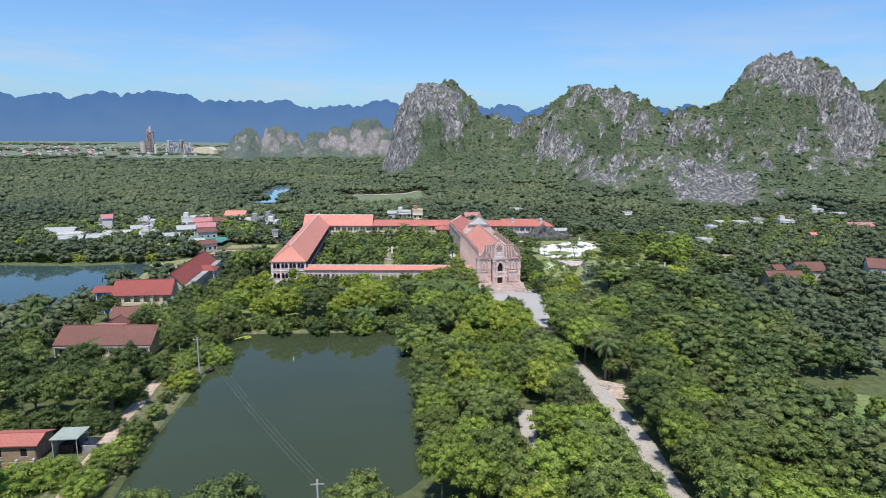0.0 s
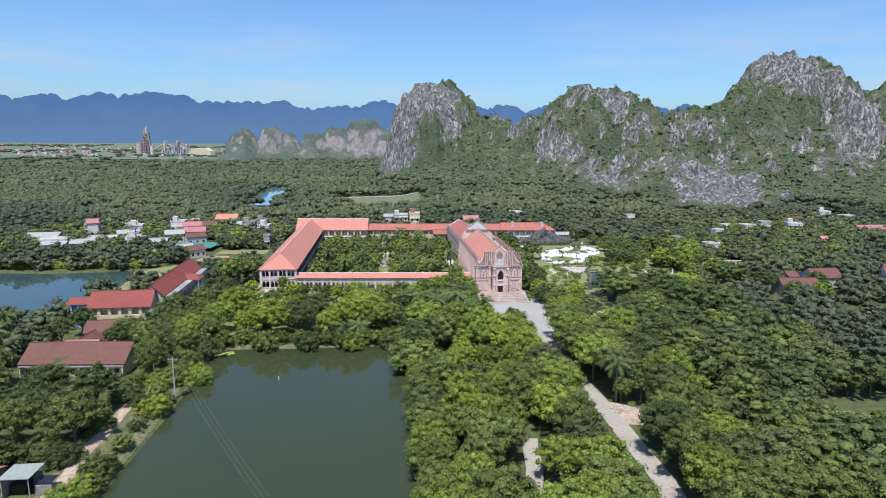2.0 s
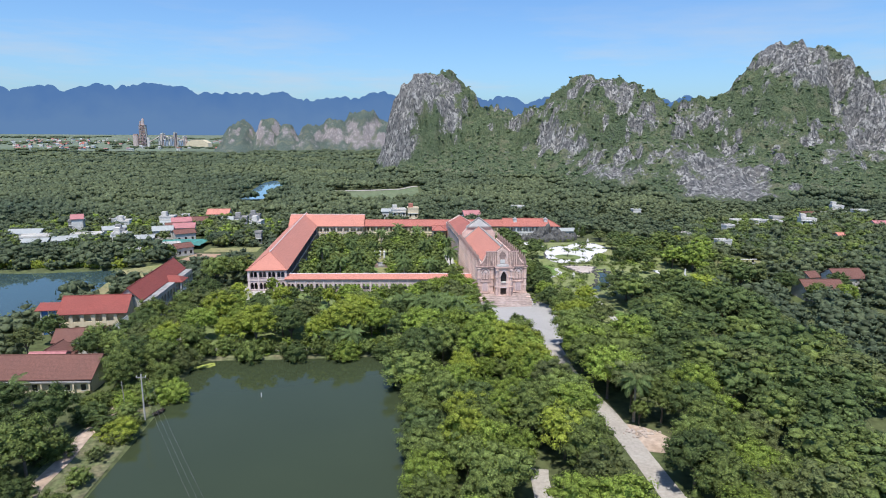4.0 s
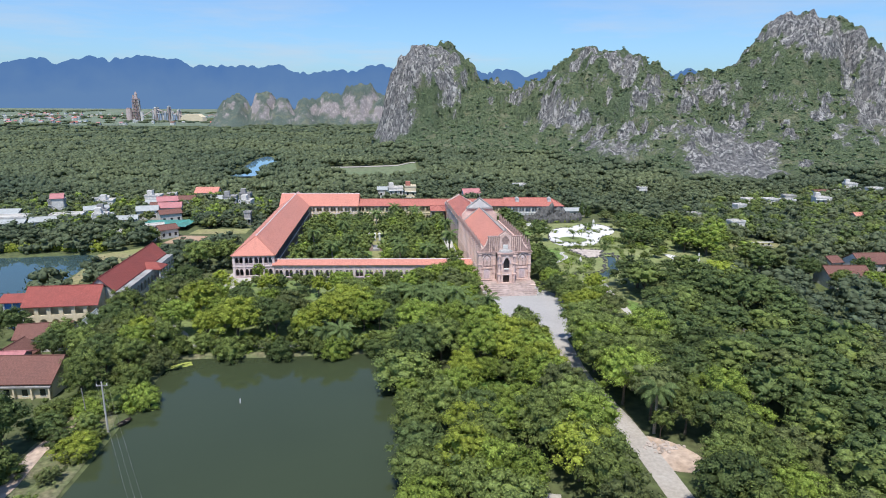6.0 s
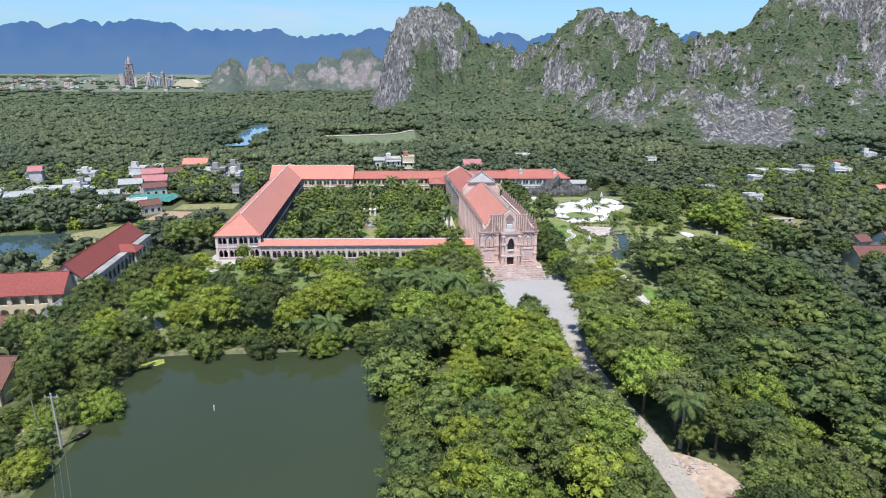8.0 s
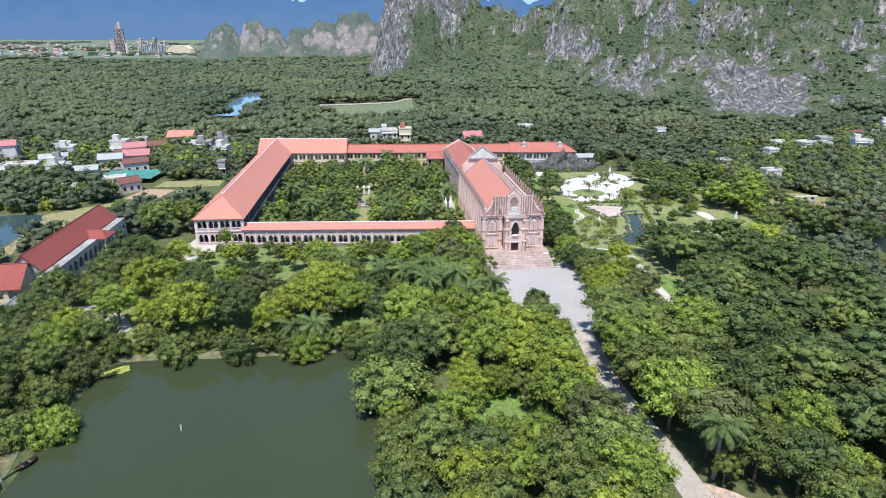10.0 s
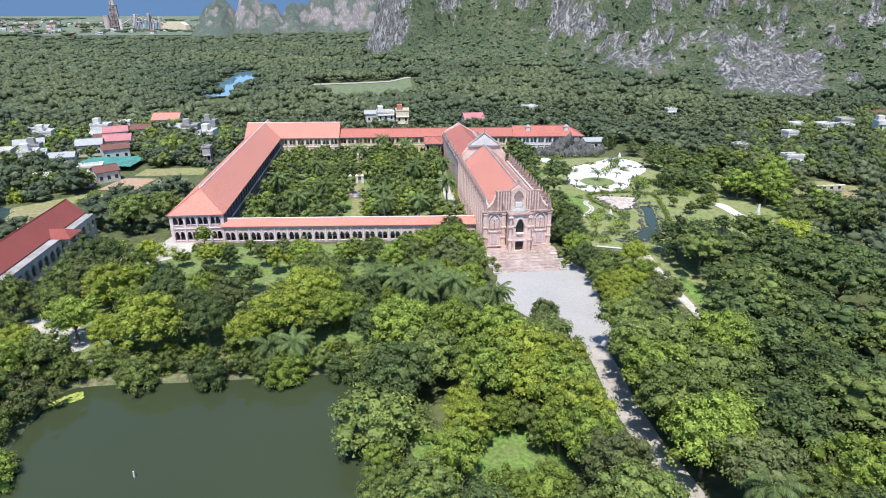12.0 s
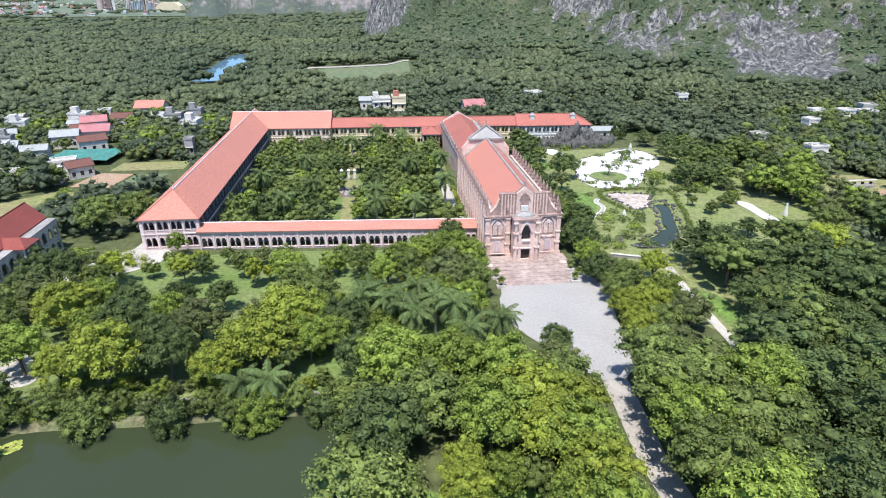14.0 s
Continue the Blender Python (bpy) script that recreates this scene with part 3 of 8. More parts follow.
def bumps(x, y, table, sharp=5.0):
    total = np.zeros_like(x)
    for cx, cy, h, sx, sy, p in table:
        r = np.hypot((x - cx) / sx, (y - cy) / sy)
        total += (h * np.exp(-r ** p)) ** sharp
    return total ** (1 / sharp)


def karst_z(x, y):
    wx, wy = x + 14 * fbm(x, y, 60, 3, 3), y + 18 * fbm(x, y, 70, 3, 4)
    h = bumps(wx, wy, KARST + KARST_FRONT)
    crag = 1 - np.abs(fbm(x, y, 36, 4, 1)) * 2
    spur = 1 - np.abs(fbm(x, y, 13, 3, 6)) * 2
    k = np.clip(h / 55, 0, 1)
    k = k * (1 - 0.38 * np.clip((h - 85) / 50, 0, 1))
    z = h + k * (14 * (crag - 0.6) + 11 * (spur - 0.6) + 4.5 * fbm(x, y, 6, 2, 2)) - 4.0
    # ledges and cliffs
    u = (z + 26 * fbm(x, y, 70, 3, 14)) / 19
    f = u - np.floor(u)
    return z + 19 * 0.36 * k * (step01(f, 0.42, 0.86) - f)


# bare faces (negative) and green slopes of the hills: centre, reach and amount
BARE = ((-22, 556, 66, 30, 50, 52, -0.62), (8, 555, 100, 26, 40, 18, -0.35), (45, 546, 86, 13, 40, 26, -0.72), (20, 525, 62, 18, 30, 30, 0.15),
        (117, 562, 80, 14, 30, 9, -0.45), (148, 503, 84, 10, 30, 14, -0.6), (140, 431, 42, 17, 30, 13, -0.75), (143, 306, 22, 17, 30, 17, -0.8),
        (205, 490, 108, 30, 50, 12, -0.35), (222, 455, 84, 18, 40, 16, -0.5), (180, 420, 60, 40, 60, 22, 0.22), (90, 500, 40, 50, 80, 24, 0.3),
        (238, 400, 55, 22, 50, 18, -0.5), (285, 425, 72, 34, 50, 13, -0.45), (222, 292, 26, 44, 50, 22, -0.62), (272, 320, 38, 16, 40, 14, -0.6),
        (372, 410, 120, 34, 60, 20, -0.75), (412, 412, 112, 22, 60, 18, -0.8), (440, 408, 98, 18, 40, 10, -0.4), (345, 395, 84, 46, 60, 13, 0.45),
        (398, 385, 76, 30, 50, 15, 0.4), (318, 345, 62, 12, 30, 10, -0.85), (330, 420, 96, 9, 30, 5, -0.6), (436, 352, 66, 32, 44, 26, -0.9),
        (400, 330, 44, 22, 30, 12, -0.75), (212, 232, 12, 42, 36, 14, -0.7), (240, 262, 18, 26, 30, 14, -0.55), (470, 390, 86, 24, 44, 20, -0.5), (330, 300, 34, 40, 40, 12, -0.28),
        (12, 556, 116, 34, 50, 18, -0.75), (372, 412, 150, 60, 70, 22, -0.85), (205, 494, 126, 34, 50, 14, -0.5))


def karst_growth(x, y):
    """How green the hill is: 1 scrub, 0 bare rock. Ledges and gullies are green, steep faces and the scree apron are bare."""
    steep = np.hypot(karst_z(x + 3, y) - karst_z(x - 3, y), karst_z(x, y + 3) - karst_z(x, y - 3)) / 6
    z = karst_z(x, y)
    g = 0.93 + 0.20 * (1.0 - steep) + 0.34 * fbm(x, y, 48, 4, 51) + 0.75 * fbm(x, y, 13, 4, 52)
    for cx, cy, cz, rx, ry, rz, d in BARE:
        g = g + (0.95 * d if d < 0 else d) * np.exp(-((x - cx) / rx) ** 2 - ((y - cy) / ry) ** 2 - ((z - cz) / rz) ** 2)
    return np.clip(g, 0, 1)


def rock_and_green(name, rock, rock_dark, green, green_dark, bias, stretch, stored=False):
    """Bare limestone where it is steep, growth on the ledges and gentle ground."""
    m = bpy.data.materials.new(name)
    m.use_nodes = True
    n, l = m.node_tree.nodes, m.node_tree.links
    b = n["Principled BSDF"]
    b.inputs["Roughness"].default_value, b.inputs["Specular IOR Level"].default_value = 0.95, 0.1
    tc, geo, sep = n.new("ShaderNodeTexCoord"), n.new("ShaderNodeNewGeometry"), n.new("ShaderNodeSeparateXYZ")
    l.new(geo.outputs["Normal"], sep.inputs[0])

    def noise_of(scale, detail=8, squeeze=None):
        t = n.new("ShaderNodeTexNoise")
        t.inputs["Scale"].default_value, t.inputs["Detail"].default_value, t.inputs["Roughness"].default_value = scale, detail, 0.65
        src = tc.outputs["Object"]
        if squeeze:
            mp = n.new("ShaderNodeMapping")
            mp.inputs["Scale"].default_value = squeeze
            l.new(src, mp.inputs["Vector"])
            src = mp.outputs["Vector"]
        l.new(src, t.inputs["Vector"])
        return t.outputs["Fac"]

    def calc(op, a, bb, c=None):
        q = n.new("ShaderNodeMath")
        q.operation = op
        for i, v in enumerate((a, bb, c)):
            if v is None:
                continue
            if isinstance(v, (int, float)):
                q.inputs[i].default_value = v
            else:
                l.new(v, q.inputs[i])
        return q.outputs[0]

    def blend(a, bb, f):
        q = n.new("ShaderNodeMix")
        q.data_type = "RGBA"
        for s, v in (("A", a), ("B", bb)):
            if isinstance(v, tuple):
                q.inputs[s].default_value = (*v, 1)
            else:
                l.new(v, q.inputs[s])
        l.new(f, q.inputs["Factor"])
        return q.outputs["Result"]

    def band(v, lo, hi):
        q = n.new("ShaderNodeMapRange")
        q.interpolation_type = "SMOOTHSTEP"
        q.inputs["From Min"].default_value, q.inputs["From Max"].default_value = lo, hi
        l.new(v, q.inputs["Value"])
        return q.outputs["Result"]

    streak, crack = noise_of(0.2, 12, (1, 1, stretch)), noise_of(0.42, 12, (1, 1, stretch))
    mid, large, leaf = noise_of(0.06), noise_of(0.012, 6), noise_of(0.45, 6)
    stone = blend(rock_dark, tuple((a + b) * 0.40 for a, b in zip(rock, rock_dark)), band(crack, 0.40, 0.56))
    stone = blend(stone, rock, calc("MULTIPLY", band(streak, 0.48, 0.58), band(crack, 0.42, 0.56)))
    growth = blend(green_dark, green, band(leaf, 0.35, 0.65))
    growth = blend(growth, (0.30, 0.29, 0.19), calc("MULTIPLY", band(mid, 0.49, 0.65), 0.5))
    growth = blend(growth, green_dark, calc("MULTIPLY", band(large, 0.46, 0.62), 0.45))
    where = calc("ADD", calc("MULTIPLY", sep.outputs["Z"], 0.75), calc("MULTIPLY", mid, 0.75))
    where = calc("ADD", where, calc("MULTIPLY", large, 0.9))
    if stored:
        at = n.new("ShaderNodeAttribute")
        at.attribute_name = "growth"
        where = calc("ADD", at.outputs["Fac"], calc("MULTIPLY", calc("SUBTRACT", leaf, 0.5), 0.9))
    l.new(blend(stone, growth, band(where, bias - 0.12, bias + 0.12)), b.inputs["Base Color"])
    bp = n.new("ShaderNodeBump")
    bp.inputs["Strength"].default_value, bp.inputs["Distance"].default_value = 1.0, 5.0
    l.new(calc("ADD", leaf, calc("ADD", calc("MULTIPLY", streak, 0.8), calc("MULTIPLY", crack, 1.0))), bp.inputs["Height"])
    l.new(bp.outputs["Normal"], b.inputs["Normal"])
    return m


# hill colours carry some blue distance haze, the quarry's more strongly
M["karst"] = rock_and_green("limestone_with_scrub", (0.56, 0.545, 0.515), (0.122, 0.124, 0.129), (0.175, 0.218, 0.112), (0.090, 0.126, 0.076), 0.5, 0.4, True)
M["quarry"] = rock_and_green("quarried_hill_rock", (0.60, 0.52, 0.50), (0.36, 0.325, 0.325), (0.165, 0.205, 0.165), (0.105, 0.14, 0.125), 1.16, 0.5)
hill_me = grid_mesh("karst_hill", lines((-110, 560, 2.2), (560, 800, 12)), lines((170, 620, 2.2), (620, 760, 9)), karst_z, M["karst"])
co = np.empty(len(hill_me.vertices) * 3, np.float32)
hill_me.vertices.foreach_get("co", co)
co = co.reshape(-1, 3).astype(float)
hill_me.attributes.new("growth", "FLOAT", "POINT").data.foreach_set("value", karst_growth(co[:, 0], co[:, 1]).astype(np.float32))
structure("karst_hill", hill_me, "craggy grey limestone hills with green scrub", "hill")

QUARRY = [(-372, 1300, 70, 42, 70, 3), (-308, 1300, 78, 36, 60, 4), (-262, 1290, 60, 30, 60, 3), (-212, 1300, 62, 34, 60, 3),
          (-150, 1330, 78, 60, 70, 4), (-85, 1330, 92, 48, 70, 5), (-40, 1320, 74, 40, 60, 3)]
structure("quarry_hill", grid_mesh("quarry_hill", lines((-470, 60, 4)), lines((1180, 1450, 4)),
                                   lambda x, y: bumps(x + 9 * fbm(x, y, 40, 3, 8), y + 9 * fbm(x, y, 40, 3, 9), QUARRY) + (19 * fbm(x, y, 24, 4, 7) + 8 * fbm(x, y, 9, 2, 17)) * np.clip(bumps(x, y, QUARRY) / 40, 0, 1) - 4, M["quarry"]),
          "distant quarried hill with pale pink cliffs", "hill")

# the far range: blue haze is put into its glow, paler towards the foot
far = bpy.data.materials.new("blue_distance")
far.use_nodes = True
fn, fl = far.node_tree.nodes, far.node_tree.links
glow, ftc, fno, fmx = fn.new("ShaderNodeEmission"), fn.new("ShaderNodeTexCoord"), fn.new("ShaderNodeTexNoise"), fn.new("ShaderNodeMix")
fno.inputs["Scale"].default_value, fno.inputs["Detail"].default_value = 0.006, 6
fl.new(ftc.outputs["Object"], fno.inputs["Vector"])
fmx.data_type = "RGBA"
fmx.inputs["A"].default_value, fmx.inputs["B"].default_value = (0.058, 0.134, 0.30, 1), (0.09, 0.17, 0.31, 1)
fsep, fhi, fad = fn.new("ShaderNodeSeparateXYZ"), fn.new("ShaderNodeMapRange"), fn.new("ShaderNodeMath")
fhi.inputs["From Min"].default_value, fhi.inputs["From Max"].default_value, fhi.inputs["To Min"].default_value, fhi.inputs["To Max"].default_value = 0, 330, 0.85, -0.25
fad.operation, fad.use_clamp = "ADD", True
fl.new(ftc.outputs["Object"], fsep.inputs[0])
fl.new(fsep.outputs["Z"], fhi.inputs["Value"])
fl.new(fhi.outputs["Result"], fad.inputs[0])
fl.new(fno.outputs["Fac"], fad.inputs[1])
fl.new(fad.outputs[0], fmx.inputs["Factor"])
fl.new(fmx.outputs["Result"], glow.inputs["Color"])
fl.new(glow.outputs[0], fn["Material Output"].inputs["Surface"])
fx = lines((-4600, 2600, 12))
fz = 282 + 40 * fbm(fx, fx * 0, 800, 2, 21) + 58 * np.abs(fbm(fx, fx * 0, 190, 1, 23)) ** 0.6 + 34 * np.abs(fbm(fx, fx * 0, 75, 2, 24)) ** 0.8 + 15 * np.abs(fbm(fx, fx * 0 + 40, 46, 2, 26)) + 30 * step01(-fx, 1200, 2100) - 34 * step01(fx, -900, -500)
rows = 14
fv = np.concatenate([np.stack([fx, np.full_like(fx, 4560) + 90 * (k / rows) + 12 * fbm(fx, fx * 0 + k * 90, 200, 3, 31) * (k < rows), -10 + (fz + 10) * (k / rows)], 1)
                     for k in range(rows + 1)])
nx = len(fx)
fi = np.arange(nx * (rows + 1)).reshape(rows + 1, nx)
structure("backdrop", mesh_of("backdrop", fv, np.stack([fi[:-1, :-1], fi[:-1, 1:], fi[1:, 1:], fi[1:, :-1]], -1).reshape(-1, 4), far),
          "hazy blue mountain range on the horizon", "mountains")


# ---------------------------------------------------------------- parts of buildings
def roof_mesh(name, length, half, eave, ridge, hip_a, hip_b, material, over=0.45, thick=0.16, end_over=None):
    """Two slopes, with hips of the given depth or plain gable ends; its uv runs along the courses, in metres."""
    eo = over if end_over is None else end_over
    pitch = (ridge - eave) / half
    low = eave - over * pitch
    xa, xb = (-over if hip_a else -eo), length + (over if hip_b else eo)
    ra, rb = (hip_a if hip_a else xa), (length - hip_b if hip_b else xb)
    h = half + over
    top = [(xa, -h, low), (xb, -h, low), (xb, h, low), (xa, h, low), (ra, 0, ridge), (rb, 0, ridge)]
    bm = bmesh.new()
    up = [bm.verts.new((x, y, z + thick)) for x, y, z in top]
    dn = [bm.verts.new(p) for p in top]
    uv = bm.loops.layers.uv.new("UVMap")
    slope = math.hypot(1, pitch)

    def face(ids, mode):
        f = bm.faces.new([up[i] for i in ids])
        for lp in f.loops:
            x, y, _ = lp.vert.co
            lp[uv].uv = (x, abs(h - abs(y)) * slope) if mode == "side" else (y, min(abs(x - xa), abs(xb - x)) * slope)
        bm.faces.new([dn[i] for i in ids][::-1])
    face((0, 1, 5, 4), "side")
    face((2, 3, 4, 5), "side")
    if hip_a:
        face((3, 0, 4), "end")
    if hip_b:
        face((1, 2, 5), "end")
    rim = [(0, 1), (2, 3)] + ([(3, 0)] if hip_a else [(4, 0), (3, 4)]) + ([(1, 2)] if hip_b else [(1, 5), (5, 2)])
    for i, j in rim:
        bm.faces.new((dn[i], dn[j], up[j], up[i]))
    me = bpy.data.meshes.new(name)
    bm.to_mesh(me)
    bm.free()
    me.materials.append(material)
    return me


def arch_line(xc, w, spring, apex, pointed, seg=5):
    """The underside of an arch, left to right."""
    pts = []
    for i in range(2 * seg + 1):
        t = i / seg - 1
        if pointed:
            k = 1 - abs(t)
            z = spring + (apex - spring) * math.sin(k * math.pi / 2) ** 0.8 if k > 0 else spring
        else:
            z = spring + (apex - spring) * math.sqrt(max(0.0, 1 - t * t))
        pts.append((xc + t * w / 2, z))
    return pts


def arcade_mesh(name, length, z0, z1, openings, thick, material, pointed=False):
    """A stretch of wall along x with arched openings right through it; openings: (centre, width, sill, spring, apex), in rows of one centre set."""
    bm = bmesh.new()
    cols = {}
    for o in openings:
        cols.setdefault((o[0], o[1]), []).append(o)
    xs = [0.0]
    for (c, w) in sorted(cols):
        xs += [c - w / 2, c + w / 2]
    xs.append(length)

    def slab(outline):
        a = [bm.verts.new((x, 0, z)) for x, z in outline]
        b = [bm.verts.new((x, thick, z)) for x, z in outline]
        bm.faces.new(a)
        bm.faces.new(b[::-1])
        n = len(outline)
        for i in range(n):
            bm.faces.new((a[i], b[i], b[(i + 1) % n], a[(i + 1) % n]))
    for i in range(0, len(xs), 2):
        if xs[i + 1] - xs[i] > 0.01:
            slab([(xs[i], z0), (xs[i + 1], z0), (xs[i + 1], z1), (xs[i], z1)])
    for (c, w), rows in cols.items():
        rows = sorted(rows, key=lambda o: o[2])
        base = z0
        for k, (c, w, sill, spring, apex) in enumerate(rows):
            if sill - base > 0.01 and k == 0:
                slab([(c - w / 2, base), (c + w / 2, base), (c + w / 2, sill), (c - w / 2, sill)])
            top = rows[k + 1][2] if k + 1 < len(rows) else z1
            line = arch_line(c, w, spring, apex, pointed)
            for (xa, za), (xb, zb) in zip(line, line[1:]):
                slab([(xa, za), (xb, zb), (xb, top), (xa, top)])
            base = top
    bmesh.ops.remove_doubles(bm, verts=bm.verts[:], dist=0.001)
    bmesh.ops.recalc_face_normals(bm, faces=bm.faces)
    me = bpy.data.meshes.new(name)
    bm.to_mesh(me)
    bm.free()
    me.materials.append(material)
    return me


def boxed(name, a, b, material):
    me = bpy.data.meshes.new(name)
    bm = box(a, b)
    bm.to_mesh(me)
    bm.free()
    me.materials.append(material)
    return me


def ridge_caps(parent, length, half, eave, ridge, hip_a, hip_b, material, lift=0.16, r=0.17, over=0.45):
    """Rounded caps on ridge and hips, each a part."""
    a, b = Vector((hip_a if hip_a else -over, 0, ridge + lift)), Vector((length - hip_b if hip_b else length + over, 0, ridge + lift))
    part("ridge_cap", tube(a, b, r, r, 8), material, parent)
    low = eave - over * (ridge - eave) / half + lift
    for hip, top, x in ((hip_a, a, -over), (hip_b, b, length + over)):
        if hip:
            for s in (-1, 1):
                part("hip_cap", tube(top, (x, s * (half + over), low), r * 0.85, r * 0.85, 6), M["roof_salmon"] if material is M["lilac_trim"] else material, parent)


def frame_along(a, b, z=0.0):
    """A pose at a, its x axis pointing to b; and the distance."""
    d = Vector((b[0] - a[0], b[1] - a[1], 0))
    return pose(a[0], a[1], z, 0, 0, math.degrees(math.atan2(d.y, d.x))), d.length


def storeyed_bay(name, bay, z1, material, low=True, wide=False):
    """One bay of the monastery: two pairs of round-headed openings, one above the other, or one pair."""
    w = 0.95
    cs = (bay / 2 - 0.62, bay / 2 + 0.62)
    if wide:
        w, cs = bay - 0.5, (bay / 2,)
        return arcade_mesh(name, bay, 0, z1, [(bay / 2, w, z, z + 1.9, z + 2.75) for z in (0.3, 4.1)], 0.45, material)
    w = 1.08
    ops = [(c, w, 0.8, 2.2, 3.05) for c in cs]
    if not low:
        ops += [(c, w, 4.7, 5.9, 6.75) for c in cs]
    return arcade_mesh(name, bay, 0, z1, ops, 0.45, material)


def bay_trim(bay, two, trim, blind):
    """Meshes for a bay's small parts."""
    return [("sill", boxed("sill", (0.22, -0.09, z), (bay - 0.22, 0.0, z + 0.1), trim)) for z in ((0.66, 4.66) if two else (0.66,))]


def arch_ring(xc, w, spring, apex, band, depth, pointed=False, seg=4):
    """A raised moulding round an arch, one strip."""
    bm = bmesh.new()
    inner, outer = arch_line(xc, w, spring, apex, pointed, seg), arch_line(xc, w + 2 * band, spring, apex + band * 1.2, pointed, seg)
    rows = [[bm.verts.new((x, y, z)) for (x, z), y in ((i, 0.0), (i, -depth), (o, -depth), (o, 0.0))] for i, o in zip(inner, outer)]
    for a, b in zip(rows, rows[1:]):
        for k in range(3):
            bm.faces.new((a[k], b[k], b[k + 1], a[k + 1]))
    for end in (rows[0], rows[-1]):
        bm.faces.new(end)
    bmesh.ops.recalc_face_normals(bm, faces=bm.faces)
    return bm


def bay_hoods(bay, two, trim):
    """Hood moulds over each opening and a flat pilaster at the joint of two bays."""
    out = []
    for c in (bay / 2 - 0.62, bay / 2 + 0.62):
        for lift in ((0.0, 3.7) if two else (0.0,)):
            me = bpy.data.meshes.new("hood_mould")
            bm = arch_ring(c, 1.06, (2.2 if lift == 0 else 2.2) + lift, 3.05 + lift, 0.11, 0.1)
            bm.to_mesh(me)
            bm.free()
            me.materials.append(trim)
            out.append(("hood_mould", me))
    out.append(("pilaster", boxed("pilaster", (-0.17, -0.12, 0.3), (0.17, -0.003, 6.95 if two else 4.1), trim)))
    return out


def arcaded_side(parent, length, y, z1, material, trim, two, turn=False, blinds=None, want=3.12, wide=False):
    """A row of bays along local x at local y, facing outwards."""
    n = max(1, round(length / want))
    bay = length / n
    me = storeyed_bay("bay_wall", bay, z1, material, low=not two, wide=wide)
    small = bay_trim(bay, two, trim, blinds) + ([] if wide else bay_hoods(bay, two, trim))
    blind = boxed("fanlight", (0, 0, 0), (0.93, 0.04, 0.52), M["white"]) if blinds else None
    for i in range(n):
        at = pose(i * bay, y, 0) if not turn else pose((i + 1) * bay, y, 0, 0, 0, 180)
        ob = part("bay_wall", me, None, parent, at=at)
        for nm, m2 in small:
            part(nm, m2, None, ob)
        if blind:
            for c in (bay / 2 - 0.62, bay / 2 + 0.62):
                part("fanlight", blind, None, ob, "pale panel in the arch head", pose(c - 0.465, 0.12, 5.98))


